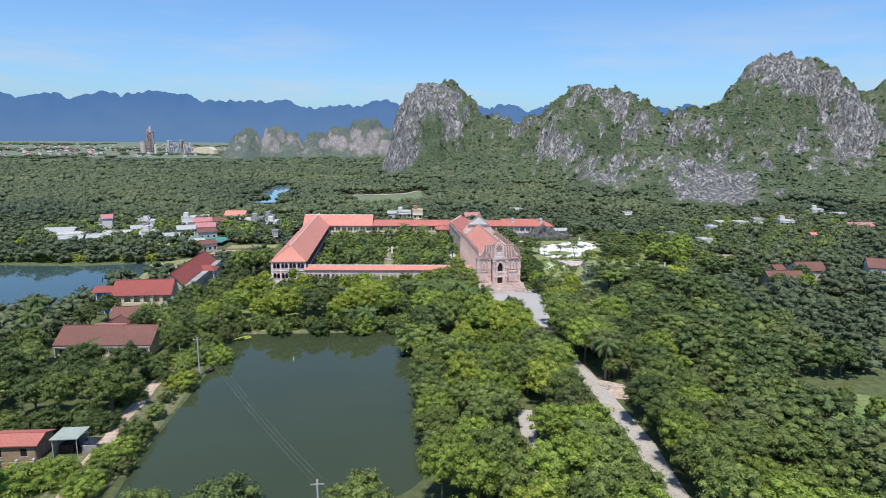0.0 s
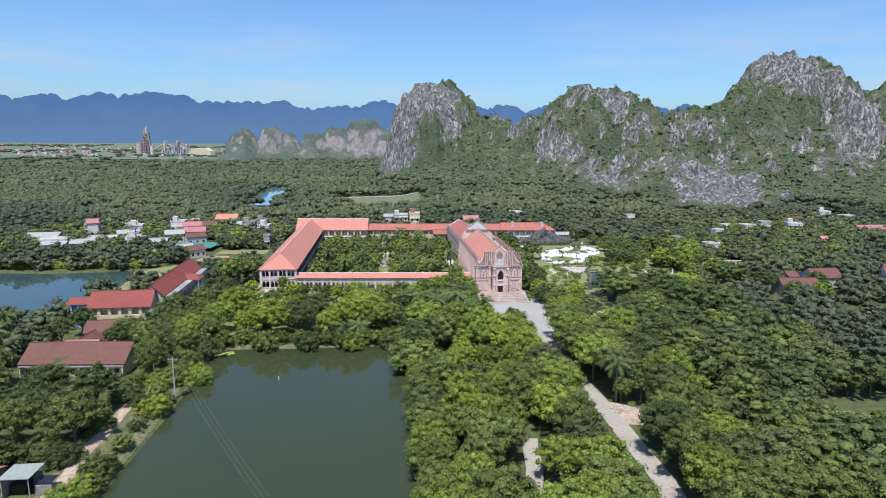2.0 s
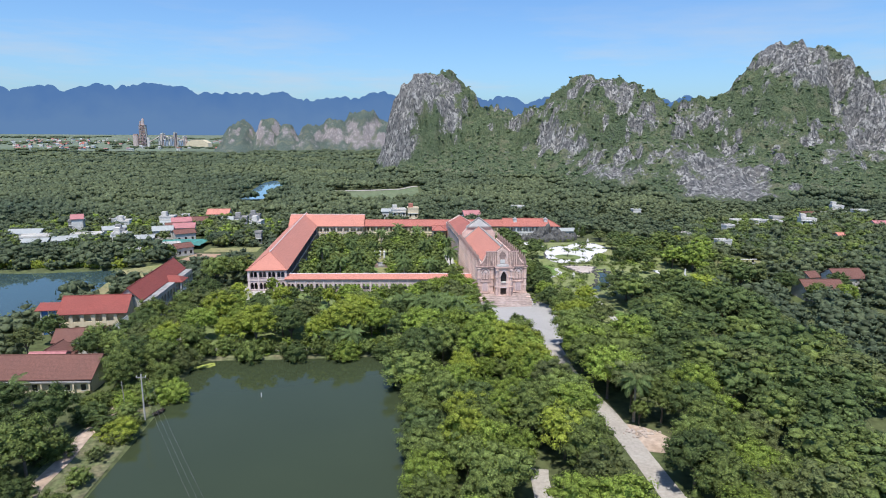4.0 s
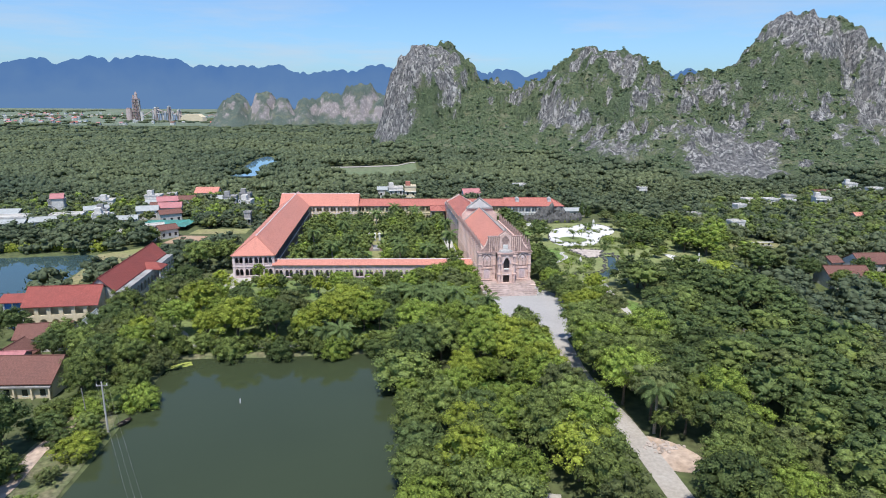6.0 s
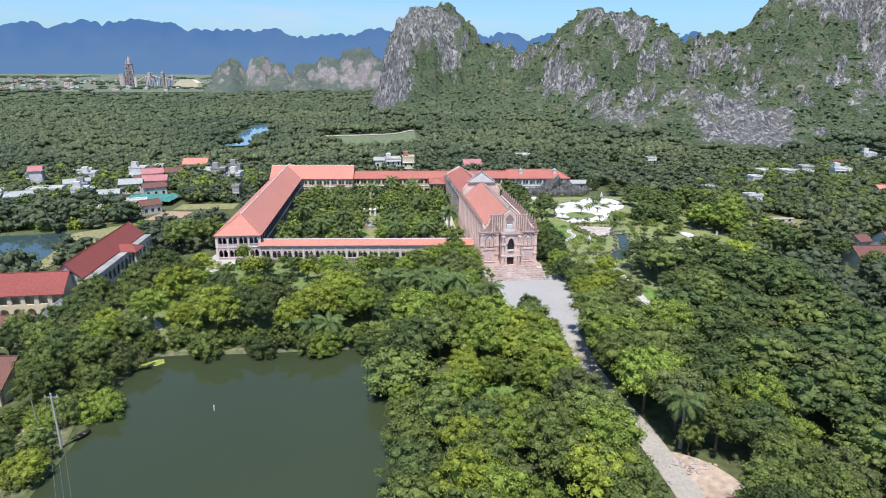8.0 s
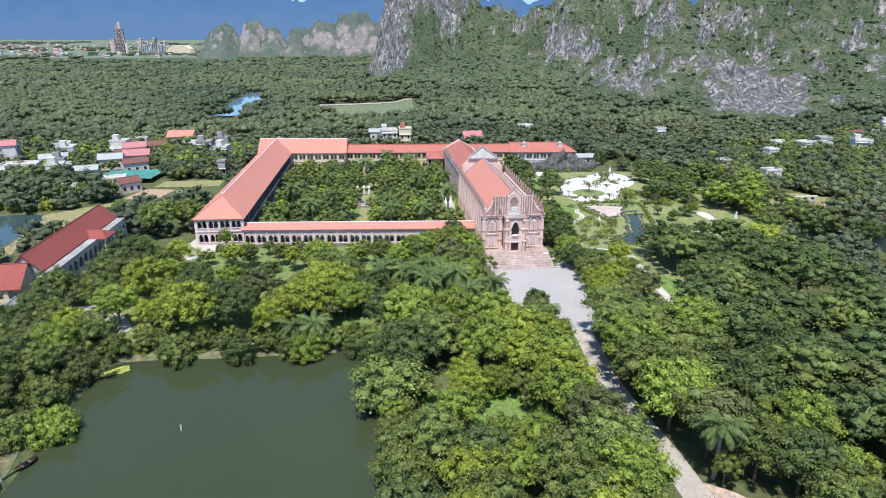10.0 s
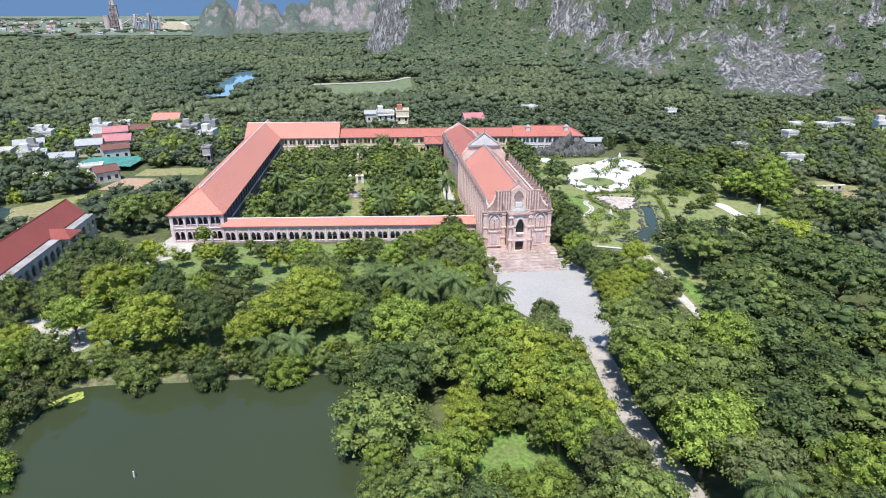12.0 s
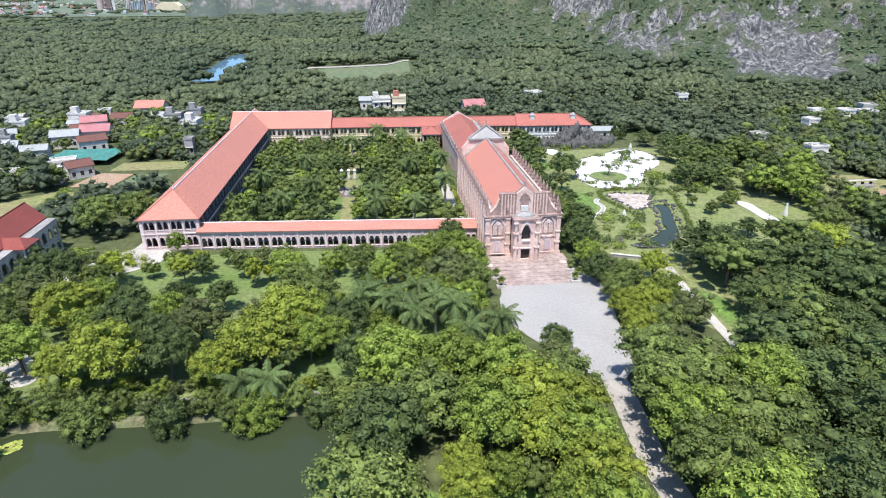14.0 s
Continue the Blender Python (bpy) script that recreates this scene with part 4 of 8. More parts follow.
def monastery_wing(name, a, b, half, eave, ridge, hip_a, hip_b, wall, trim, roof, label, sides, ends, two=True, base=0.0, inner=True, blinds=False, fascia=None, loggia=False):
    """A long hall: walls, arcades, floor, ceiling, roof and caps. sides, ends: which walls carry arcades ('' for none)."""
    m, length = frame_along(a, b, base)
    ob = thing(name, m, label, "building", "monastery buildings")
    roof_ob = part("roof", roof_mesh("roof", length, half, eave, ridge, hip_a, hip_b, roof), None, ob, "clay tiled roof")
    ridge_caps(roof_ob, length, half, eave, ridge, hip_a, hip_b, M["lilac_trim"] if roof is M["roof_salmon"] else M["roof_rust"])
    for s, key in ((-1, "front"), (1, "back")):
        if key in sides:
            # the loggia arcade and its corridor take a darker plaster than other walls
            arcaded_side(ob, length, -half if s < 0 else half, eave - 0.25, M["darkened"] if loggia else wall, M["darkened"] if loggia else trim, two, s > 0, blinds and not loggia, wide=loggia)
        else:
            y = s * half
            part("wall", box((0, min(y, y - s * 0.45), 0), (length, max(y, y - s * 0.45), eave - 0.25)), wall, ob)
        y0, y1 = sorted((s * half, s * (half + 0.18)))
        part("cornice", box((-0.18, y0, eave - 0.55), (length + 0.18, y1, eave - 0.18)), fascia or trim, ob)
        if two:
            part("string_course", box((-0.08, y0 if s < 0 else y0, 3.75), (length + 0.08, y1 - 0.08 if s > 0 else y1, 3.98)), trim, ob)
        part("plinth", box((-0.05, y0, -1.2), (length + 0.05, y1, 0.3)), trim, ob)
    for x, key, hip in ((0, "start", hip_a), (length, "end", hip_b)):
        inward = 0.45 if x == 0 else -0.45
        if key in ends:
            holder = new("end_wall")
            holder.parent = ob
            holder.matrix_basis = pose(0, half - 0.45, 0, 0, 0, -90) if x == 0 else pose(length, -half + 0.45, 0, 0, 0, 90)
            span = 2 * half - 0.9
            n = max(1, round(span / 3.1))
            bay = span / n
            me = storeyed_bay("bay_wall", bay, eave - 0.25, wall, low=not two)
            small = bay_trim(bay, two, trim, None) + bay_hoods(bay, two, trim)
            bl = boxed("fanlight", (0, 0, 0), (0.93, 0.04, 0.52), M["lilac_trim"])
            turn = holder.matrix_basis.copy()
            bpy.data.objects.remove(holder)
            for i in range(n):
                bw = part("bay_wall", me, None, ob, at=turn @ pose(i * bay, 0, 0))
                for nm, m2 in small:
                    part(nm, m2, None, bw)
                if blinds:
                    for c in (bay / 2 - 0.62, bay / 2 + 0.62):
                        part("fanlight", bl, None, bw, "pale panel in the arch head", pose(c - 0.465, 0.12, 5.98))
            for s in (-1, 1):
                y0, y1 = sorted((s * half, s * (half - 0.45)))
                x0, x1 = sorted((x, x + inward))
                part("corner_pier", box((x0 - 0.06, y0 - 0.06, 0), (x1 + 0.06, y1 + 0.06, eave - 0.25)), trim, ob)
        else:
            x0, x1 = sorted((x, x + inward))
            part("wall", box((x0, -half, 0), (x1, half, eave - 0.25)), wall, ob)
        xo = sorted((x, x - math.copysign(0.18, inward)))
        part("cornice", box((xo[0], -half - 0.18, eave - 0.55), (xo[1], half + 0.18, eave - 0.18)), fascia or trim, ob)
        if two:
            part("string_course", box((xo[0], -half - 0.1, 3.75), (xo[1], half + 0.1, 3.98)), trim, ob)
        if not hip:
            x0, x1 = sorted((x, x + inward))
            part("gable_wall", prism([(-half, eave - 0.25), (half, eave - 0.25), (0, ridge)], x0, x1), wall, ob,
                 at=Matrix(((0, 1, 0, 0), (1, 0, 0, 0), (0, 0, 1, 0), (0, 0, 0, 1))))
    if inner:
        part("corridor_wall", box((3, -half + 3, 0), (length - 0.6, half - 3, eave - 0.3)), M["darkened"] if loggia else wall, ob)
    part("floor_slab", box((0.2, -half + 0.2, -0.1), (length - 0.2, half - 0.2, 0.12)), M["concrete"], ob)
    part("ceiling_slab", box((0.3, -half + 0.3, eave - 0.3), (length - 0.3, half - 0.3, eave - 0.16)), M["white"], ob)
    if two:
        part("upper_floor", box((0.5, -half + 0.5, 3.75), (length - 0.5, half - 0.5, 3.95)), M["concrete"], ob)
    return ob


# ---------------------------------------------------------------- the monastery
west_wing = monastery_wing("monastery_west_wing", (-74.95, 15.4), (-74.95, 119.6), 6.3, 7.5, 12.0, 6.4, 0.0, M["lilac"], M["lilac_trim"], M["roof_salmon"],
                           "long two-storey mauve wing with salmon tile roof", ("front",), ("start",), loggia=True)
finial = tube((6.4, 0, 12.1), (6.4, 0, 13.0), 0.22, 0.08, 8)
part("finial", finial, M["lilac_trim"], west_wing)
monastery_wing("monastery_rear_wing", (-81.2, 113.9), (-46.2, 111.7), 6.3, 7.5, 12.0, 0.0, 0.0, M["cream"], M["lilac_trim"], M["roof_salmon"],
               "two-storey cream rear wing with salmon tile roof", ("front",), ())
monastery_wing("monastery_low_range", (-46.2, 111.4), (22, 107.6), 4.4, 7.2, 9.5, 0.0, 0.0, M["cream"], M["cream"], M["roof_rust"],
               "low cream rear range with rust tile roof", ("front",), (), fascia=M["grey"])
monastery_wing("monastery_east_range", (22, 107.6), (48.9, 106.0), 5.6, 7.3, 10.2, 0.0, 5.5, M["white"], M["white"], M["roof_rust"],
               "white east range with arched windows and rust roof", ("front",), (), fascia=M["grey"])
monastery_wing("monastery_stair_house", (-13.5, 98.0), (-7.5, 97.6), 6.5, 7.2, 8.4, 2.6, 2.6, M["cream"], M["grey"], M["roof_rust"],
               "small cream two-storey block beside the choir", ("front",), (), fascia=M["grey"])
for x, y in ((42.6, 106.4), (27.5, 107.2)):
    t = thing("roof_turret", pose(x, y - 2.2, 8.6), "small white roof dormer on the east range", "dormer", "roof dormers")
    part("body", soften(box((-0.8, -0.8, 0), (0.8, 0.9, 1.7))), M["white"], t)
    part("roof", box((-1.0, -1.0, 1.7), (1.0, 1.1, 2.6), taper=0.85), M["grey"], t, "grey pointed cap")

# the open gallery that closes the court
gallery = monastery_wing("cloister_gallery", (-68.7, 16.95), (-6.9, 12.95), 2.1, 4.7, 5.75, 0.0, 0.0, M["lilac"], M["lilac_trim"], M["roof_salmon"],
                         "low arcaded mauve gallery with salmon tile roof", ("front", "back"), (), two=False, inner=False)
gallery.matrix_basis = gallery.matrix_basis @ pose(0, 0, -0.3)


# ---------------------------------------------------------------- the church
CHURCH = pose(0.6, 0, 2.1, 0, 0, 0.9)
church = thing("church", CHURCH, "weathered pink brick church with salmon tile roof", "church")
NAVE, CHOIR, EAVE, TOP = 43.6, 98.0, 10.0, 14.55


def lancet(w, h, depth, bm=None, x=0.0, y=0.0, z=0.0):
    """A pointed panel of the given size, standing on z."""
    pts = [(x - w / 2, z)] + [(px + x, pz) for px, pz in arch_line(0, w, z + h * 0.62, z + h, True)] + [(x + w / 2, z)]
    return prism(pts, y, y + depth, bm)


# nave
part("nave_wall", box((-6.7, 0.5, -2.5), (-6.1, NAVE, EAVE - 0.8)), M["brick"], church, "pink brick side wall")
part("nave_wall", box((6.1, 0.5, -2.5), (6.7, NAVE, EAVE - 0.8)), M["brick"], church, "pink brick side wall")
aisle = bmesh.new()
for s in (-1, 1):
    x0, x1 = sorted((s * 6.7, s * 5.2))
    box((x0, 0.5, EAVE - 0.8), (x1, NAVE, EAVE - 0.45), aisle)
part("gutter_walk", aisle, M["grey"], church, "grey stone walk behind the parapet")
nave_roof = part("nave_roof", roof_mesh("nave_roof", NAVE - 0.6, 5.4, EAVE - 0.2, TOP, 0, 0, M["roof_salmon"], over=0.3, end_over=0.0), None, church, "salmon tiled nave roof",
                 pose(0, 0.6, 0, 0, 0, 90))
part("ridge_cap", tube((0, 0, TOP + 0.16), (NAVE - 0.6, 0, TOP + 0.16), 0.22, 0.22, 8), M["grey"], nave_roof, "grey mortar ridge")
for s in (-1, 1):
    part("verge_kerb", tube((NAVE - 0.7, s * 5.6, EAVE - 0.1), (NAVE - 0.7, 0, TOP + 0.2), 0.28, 0.28, 6), M["grey"], nave_roof, "pale verge of the roof")

# buttresses with pinnacles, and lancet windows between them
but = bmesh.new()
box((-0.45, 0, -2.5), (0.45, 1.25, 4.0), but)
box((-0.4, 0.35, 4.0), (0.4, 1.2, 8.0), but, taper=0.06)
box((-0.36, 0.45, 8.0), (0.36, 1.15, 10.2), but)
but_me = bpy.data.meshes.new("buttress")
but.to_mesh(but_me)
but.free()
but_me.materials.append(M["brick"])
pin = bmesh.new()
box((-0.42, 0.4, 10.2), (0.42, 1.2, 10.45), pin)
box((-0.26, 0.54, 10.45), (0.26, 1.06, 11.3), pin)
tube((0, 0.8, 11.3), (0, 0.8, 12.5), 0.33, 0.04, 6, pin)
pin_me = bpy.data.meshes.new("pinnacle")
pin.to_mesh(pin_me)
pin.free()
pin_me.materials.append(M["brick_dark"])
win = lancet(1.05, 4.2, 0.2, z=3.4)
win_me = bpy.data.meshes.new("side_window")
win.to_mesh(win_me)
win.free()
win_me.materials.append(M["glass_dark"])
par = box((-1.3, 0.0, 9.0), (1.3, 0.3, 9.9))
box((-1.3, -0.08, 9.9), (1.3, 0.38, 10.05), par)
par_me = bpy.data.meshes.new("parapet")
par.to_mesh(par_me)
par.free()
par_me.materials.append(M["brick"])
for s in (-1, 1):
    count = 15
    for i in range(count + 1):
        y = 1.4 + i * (NAVE - 2.4) / count
        turn = pose(s * 6.6, y, 0, 0, 0, -90 * s)
        part("buttress", but_me, None, church, at=turn)
        part("pinnacle", pin_me, None, church, "dark weathered pinnacle", turn)
        if i < count:
            mid = pose(s * 6.72, y + (NAVE - 2.4) / count / 2, 0, 0, 0, -90 * s)
            part("side_window", win_me, None, church, at=mid)
            part("parapet", par_me, None, church, at=pose(s * 6.5, y + (NAVE - 2.4) / count / 2, 0, 0, 0, -90 * s))

# crossing gable
part("crossing_wall", prism([(-6.4, -2.5), (6.4, -2.5), (6.4, 12.0), (4.2, 14.6), (-4.2, 14.6), (-6.4, 12.0)], NAVE, NAVE + 1.2), M["brick"], church)
ped = part("pediment", prism([(-4.1, 14.6), (4.1, 14.6), (0, 17.6)], NAVE - 0.1, NAVE + 1.1), M["white"], church, "stained white plaster pediment")
for s in (-1, 1):
    part("cornice", tube((s * 4.6, NAVE + 0.4, 14.5), (0, NAVE + 0.4, 18.0), 0.34, 0.34, 5), M["grey"], ped, "grey raking cornice")
part("cornice", box((-4.7, NAVE - 0.4, 14.2), (4.7, NAVE + 1.3, 14.65)), M["grey"], ped, "grey level cornice")
part("cross", box((-0.09, NAVE + 0.3, 18.2), (0.09, NAVE + 0.5, 19.4)), M["grey"], ped)
# choir
part("choir_wall", box((-6.2, NAVE + 1.2, -2.5), (-5.6, CHOIR, 7.6)), M["brick"], church, "pink brick choir wall")
part("choir_wall", box((5.6, NAVE + 1.2, -2.5), (6.2, CHOIR, 7.6)), M["brick"], church, "pink brick choir wall")
part("choir_end", prism([(-6.2, -2.5), (6.2, -2.5), (6.2, 7.8), (0, 11.5), (-6.2, 7.8)], CHOIR, CHOIR + 0.6), M["brick"], church)
part("choir_roof", roof_mesh("choir_roof", CHOIR - NAVE - 1.2, 4.9, 8.0, 11.6, 0, 5.0, M["roof_rust"], over=0.2), None, church, "weathered rust tiled choir roof",
     pose(0, NAVE + 1.2, 0, 0, 0, 90))
for s in (-1, 1):
    x0, x1 = sorted((s * 6.4, s * 4.9))
    part("choir_terrace", box((x0, NAVE + 1.2, 7.6), (x1, CHOIR, 7.85)), M["grey"], church, "stained grey flat roof edge")
    for i in range(12):
        part("pier", soften(box((s * 6.3 - 0.25, NAVE + 2.5 + i * 4.1, 7.85), (s * 6.3 + 0.25, NAVE + 3.1 + i * 4.1, 9.6))), M["brick_dark"], church)

# west front
W = 7.95
part("front_wall", box((-W, 0.0, -0.9), (-2.6, 1.1, 8.8)), M["brick"], church, "pink brick front wall")
part("front_wall", box((2.6, 0.0, -0.9), (W, 1.1, 8.8)), M["brick"], church, "pink brick front wall")
part("front_plinth", soften(box((-W - 0.2, -0.3, -0.9), (W + 0.2, 0.0, 0.6)), 0.05), M["brick"], church)
part("front_cornice", soften(box((-W - 0.35, -0.5, 8.6), (-2.7, 1.2, 8.95)), 0.06), M["brick_dark"], church, "dark weathered cornice")
part("front_cornice", soften(box((2.7, -0.5, 8.6), (W + 0.35, 1.2, 8.95)), 0.06), M["brick_dark"], church, "dark weathered cornice")
portal_me = arcade_mesh("portal", 4.9, -0.6, 8.9, [(2.45, 1.9, 0.25, 2.45, 2.5), (2.45, 1.9, 4.4, 6.1, 7.7)], 2.9, M["brick"], pointed=True)
portal = part("portal", portal_me, None, church, "projecting brick portal", pose(-2.45, -2.9, 0))
part("portal_cornice", soften(box((-2.75, -3.2, 8.7), (2.75, 0.3, 9.1)), 0.06), M["brick_dark"], portal, "dark weathered cornice", pose(2.45, 2.9, 0))
part("door", soften(box((1.5, 0.6, 0.2), (3.4, 0.75, 2.4))), M["door"], portal, "dark timber double door")
# flat dark pane gives the arch opening the darkness of a recess
part("portal_window", box((1.3, 0.9, 4.2), (3.6, 1.0, 7.95)), M["glass_dark"], portal, "dark pane standing in for the recess")
part("balcony", soften(box((1.7, -0.3, 4.2), (3.2, 0.2, 4.6)), 0.08), M["white"], portal, "white stone balcony")
part("lintel", soften(box((1.2, -0.12, 2.6), (3.7, 0.1, 2.9))), M["lilac_trim"], portal)
for i, x in enumerate((0.0, 4.9)):
    col = bmesh.new()
    tube((x + (0.25 if i == 0 else -0.25), -0.2, -0.6), (x + (0.25 if i == 0 else -0.25), -0.2, 8.7), 0.42, 0.34, 10, col)
    for z in (2.9, 6.0, 8.2):
        xx = x + (0.25 if i == 0 else -0.25)
        box((xx - 0.5, -0.7, z), (xx + 0.5, 0.3, z + 0.25), col)
    part("portal_column", col, M["brick"], portal, "banded brick shaft")
dome = bmesh.new()
bmesh.ops.create_uvsphere(dome, u_segments=18, v_segments=8, radius=1.0)
for v in dome.verts:
    v.co = Vector((v.co.x * 2.15, v.co.y * 1.3 - 0.9, max(v.co.z, 0) * 0.8 + 9.1))
part("portal_dome", dome, M["grey"], church, "pale grey half dome over the portal")

# side bays of the front: pilasters, blind tracery and niches
for s in (-1, 1):
    for x in (3.25, 7.4):
        p = bmesh.new()
        box((s * x - 0.42, -0.4, -0.6), (s * x + 0.42, 0.0, 8.4), p)
        for z in (-0.3, 2.6, 5.0, 8.2):
            box((s * x - 0.55, -0.55, z), (s * x + 0.55, 0.0, z + 0.28), p)
        part("pilaster", p, M["brick"], church, "banded brick pilaster")
        q = bmesh.new()
        box((s * x - 0.32, -0.3, 8.95), (s * x + 0.32, 0.35, 10.0), q)
        tube((s * x, 0.02, 10.0), (s * x, 0.02, 11.5), 0.4, 0.04, 6, q)
        part("pinnacle", q, M["brick_dark"], church, "dark weathered pinnacle")
    c = s * 5.3
    part("front_niche", lancet(2.5, 3.6, 0.14, None, c, -0.14, 4.6), M["brick_dark"], church, "recessed pointed panel")
    for dx in (-0.55, 0.55):
        part("front_lancet", lancet(0.85, 2.4, 0.1, None, c + dx, -0.2, 4.8), M["brick"], church, "blind brick lancet")
    rose = tube((c, -0.24, 7.3), (c, -0.12, 7.3), 0.42, 0.42, 14)
    part("front_rose", rose, M["lilac_trim"], church, "pale blind roundel")
    part("front_panel", soften(box((c - 0.9, -0.1, 0.8), (c + 0.9, 0.0, 3.6))), M["lilac_trim"], church, "pale blind window panel")
    part("front_panel_shutter", box((c - 0.7, -0.16, 1.0), (c + 0.7, -0.1, 3.3)), M["lilac"], church, "grey blind shutter")
    part("front_band", soften(box((c - 1.6, -0.22, 3.9), (c + 1.6, 0.0, 4.2))), M["brick"], church)

for s in (-1, 1):
    c = s * 5.3
    part("niche_surround", arch_ring(c, 2.5, 6.85, 8.2, 0.22, 0.3, True, 5), M["lilac_trim"], church, "pale pointed surround")
    for dx in (-0.55, 0.55):
        part("lancet_hood", arch_ring(c + dx, 0.85, 6.3, 7.2, 0.1, 0.3, True, 4), M["lilac_trim"], church)
    part("panel_head", arch_ring(c, 1.5, 3.5, 3.85, 0.16, 0.26, False, 4), M["brick"], church)
    for k in range(7):
        part("corbel", box((c - 1.55 + k * 0.5, -0.3, 8.1), (c - 1.35 + k * 0.5, 0.0, 8.45)), M["brick_dark"], church)
    part("front_cornice", soften(box((c - 1.7, -0.45, 8.45), (c + 1.7, 0.05, 8.75))), M["brick"], church, "weathered brick cornice")
    part("plinth", soften(box((c - 1.65, -0.3, -0.6), (c + 1.65, 0.0, 0.5))), M["brick_dark"], church)
    part("colonnette", tube((c - 1.3, -0.18, 4.2), (c - 1.3, -0.18, 6.9), 0.13, 0.13, 8), M["brick"], church)
    part("colonnette", tube((c + 1.3, -0.18, 4.2), (c + 1.3, -0.18, 6.9), 0.13, 0.13, 8), M["brick"], church)

# stepped gable
part("gable_screen", box((-5.0, 0.1, 8.9), (5.0, 0.9, 13.3)), M["brick_dark"], church, "sooty upper screen wall")
part("gable_cap", soften(box((-5.15, 0.0, 13.3), (5.15, 1.0, 13.55)), 0.05), M["brick_dark"], church)
for s in (-1, 1):
    part("gable_slope", prism([(s * 5.0, 8.9), (s * 7.7, 8.9), (s * 7.2, 9.3), (s * 6.3, 9.9), (s * 5.6, 10.9), (s * 5.0, 12.4)], 0.2, 0.8), M["brick_dark"], church, "sloping sooty shoulder wall")
    coping = tube((s * 7.6, 0.5, 9.15), (s * 6.3, 0.5, 10.0), 0.24, 0.24, 6)
    tube((s * 6.3, 0.5, 10.0), (s * 5.6, 0.5, 11.0), 0.24, 0.24, 6, coping)
    tube((s * 5.6, 0.5, 11.0), (s * 5.0, 0.5, 12.5), 0.24, 0.24, 6, coping)
    part("gable_coping", coping, M["brick"], church, "concave brick coping")
    for x in (2.15, 2.75, 3.35, 3.95, 4.6):
        part("screen_shaft", soften(box((s * x - 0.14, -0.14, 9.0), (s * x + 0.14, 0.1, 13.3))), M["brick"], church)
gab = prism([(-1.7, 8.9), (1.7, 8.9), (1.7, 13.6), (0, 14.9), (-1.7, 13.6)], -0.35, 1.1)
gab_ob = part("gable_centre", gab, M["brick"], church, "narrow pink brick gable")
for s in (-1, 1):
    part("gable_rake", tube((s * 2.1, 0.35, 13.35), (0, 0.35, 15.1), 0.24, 0.24, 6), M["brick_dark"], gab_ob)
# raised panel; the niche's shade is put into its dark brick colour
part("gable_niche", lancet(1.7, 3.1, 0.1, None, 0, -0.45, 10.3), M["brick_dark"], gab_ob, "dark brick panel imitating a shaded niche")
part("niche_base", soften(box((-0.75, -0.75, 9.9), (0.75, -0.35, 11.1)), 0.05), M["white"], gab_ob, "white stone pedestal")
part("cross", box((-0.08, 0.3, 14.9), (0.08, 0.46, 16.0)), M["grey"], gab_ob)
part("cross_arm", box((-0.38, 0.3, 15.5), (0.38, 0.46, 15.66)), M["grey"], gab_ob)
hb = arch_ring(0, 1.9, 12.1, 13.4, 0.24, 0.16, True, 5)
part("niche_hood", hb, M["brick_dark"], gab_ob, at=pose(0, -0.35, 0))
hb = arch_ring(2.45, 2.1, 6.1, 8.0, 0.3, 0.2, True, 5)
part("arch_moulding", hb, M["lilac_trim"], portal)

# stepped terrace before the door
stairs = thing("church_steps", CHURCH, "broad worn pink brick church steps", "steps")
levels = 9
for i in range(levels):
    k = i / (levels - 1)
    front, wide, z = -15.4 + k * 11.6, 6.6 + 1.6 * k, -0.92 + k * 1.0
    part("step", soften(box((-wide - 0.2, front, z - 1.2), (wide + 0.6 * k, -0.3, z)), 0.06), M["worn_brick"], stairs)
for s in (-1, 1):
    x0, x1 = sorted((s * 7.0, s * 8.3))
    part("landing", box((x0, -5.0, -1.5), (x1, 0.2, -0.02)), M["brick"], stairs)
part("worn_edge", soften(box((-6.9, -15.75, -1.9), (6.9, -15.4, -0.88)), 0.04), M["brick"], stairs, "worn bottom kerb")
for x, y in ((-7.0, -12.6), (-7.3, -9.2), (7.6, -12.2), (9.0, -10.4), (8.2, -7.4)):
    t = thing("bonsai_pot", CHURCH @ pose(x, y, gz(0.6 + x, y) - 2.1), "low stone pot with a clipped bonsai", "potted plant", "potted bonsai")
    part("pot", soften(box((-0.8, -0.5, 0), (0.8, 0.5, 0.6)), 0.06), M["concrete"], t)
    part("trunk", tube((0, 0, 0.5), (0.25, 0.1, 1.7), 0.12, 0.06, 6), M["bark"], t)
    fol = bmesh.new()
    for k, (dx, dz, r) in enumerate(((0.0, 1.3, 0.55), (0.45, 1.8, 0.5), (-0.35, 1.9, 0.4), (0.1, 2.3, 0.4))):
        geo = bmesh.ops.create_icosphere(fol, subdivisions=2, radius=r)
        for v in geo["verts"]:
            j = 1 + 0.25 * noise.noise(v.co * 5 + Vector((x, y, k)))
            v.co = Vector((v.co.x * j + dx, v.co.y * j, v.co.z * 0.6 * j + dz))
    part("foliage", fol, M["leaf_mid"], t)


# ---------------------------------------------------------------- halls and houses beside the ponds
HOUSE_AT = []


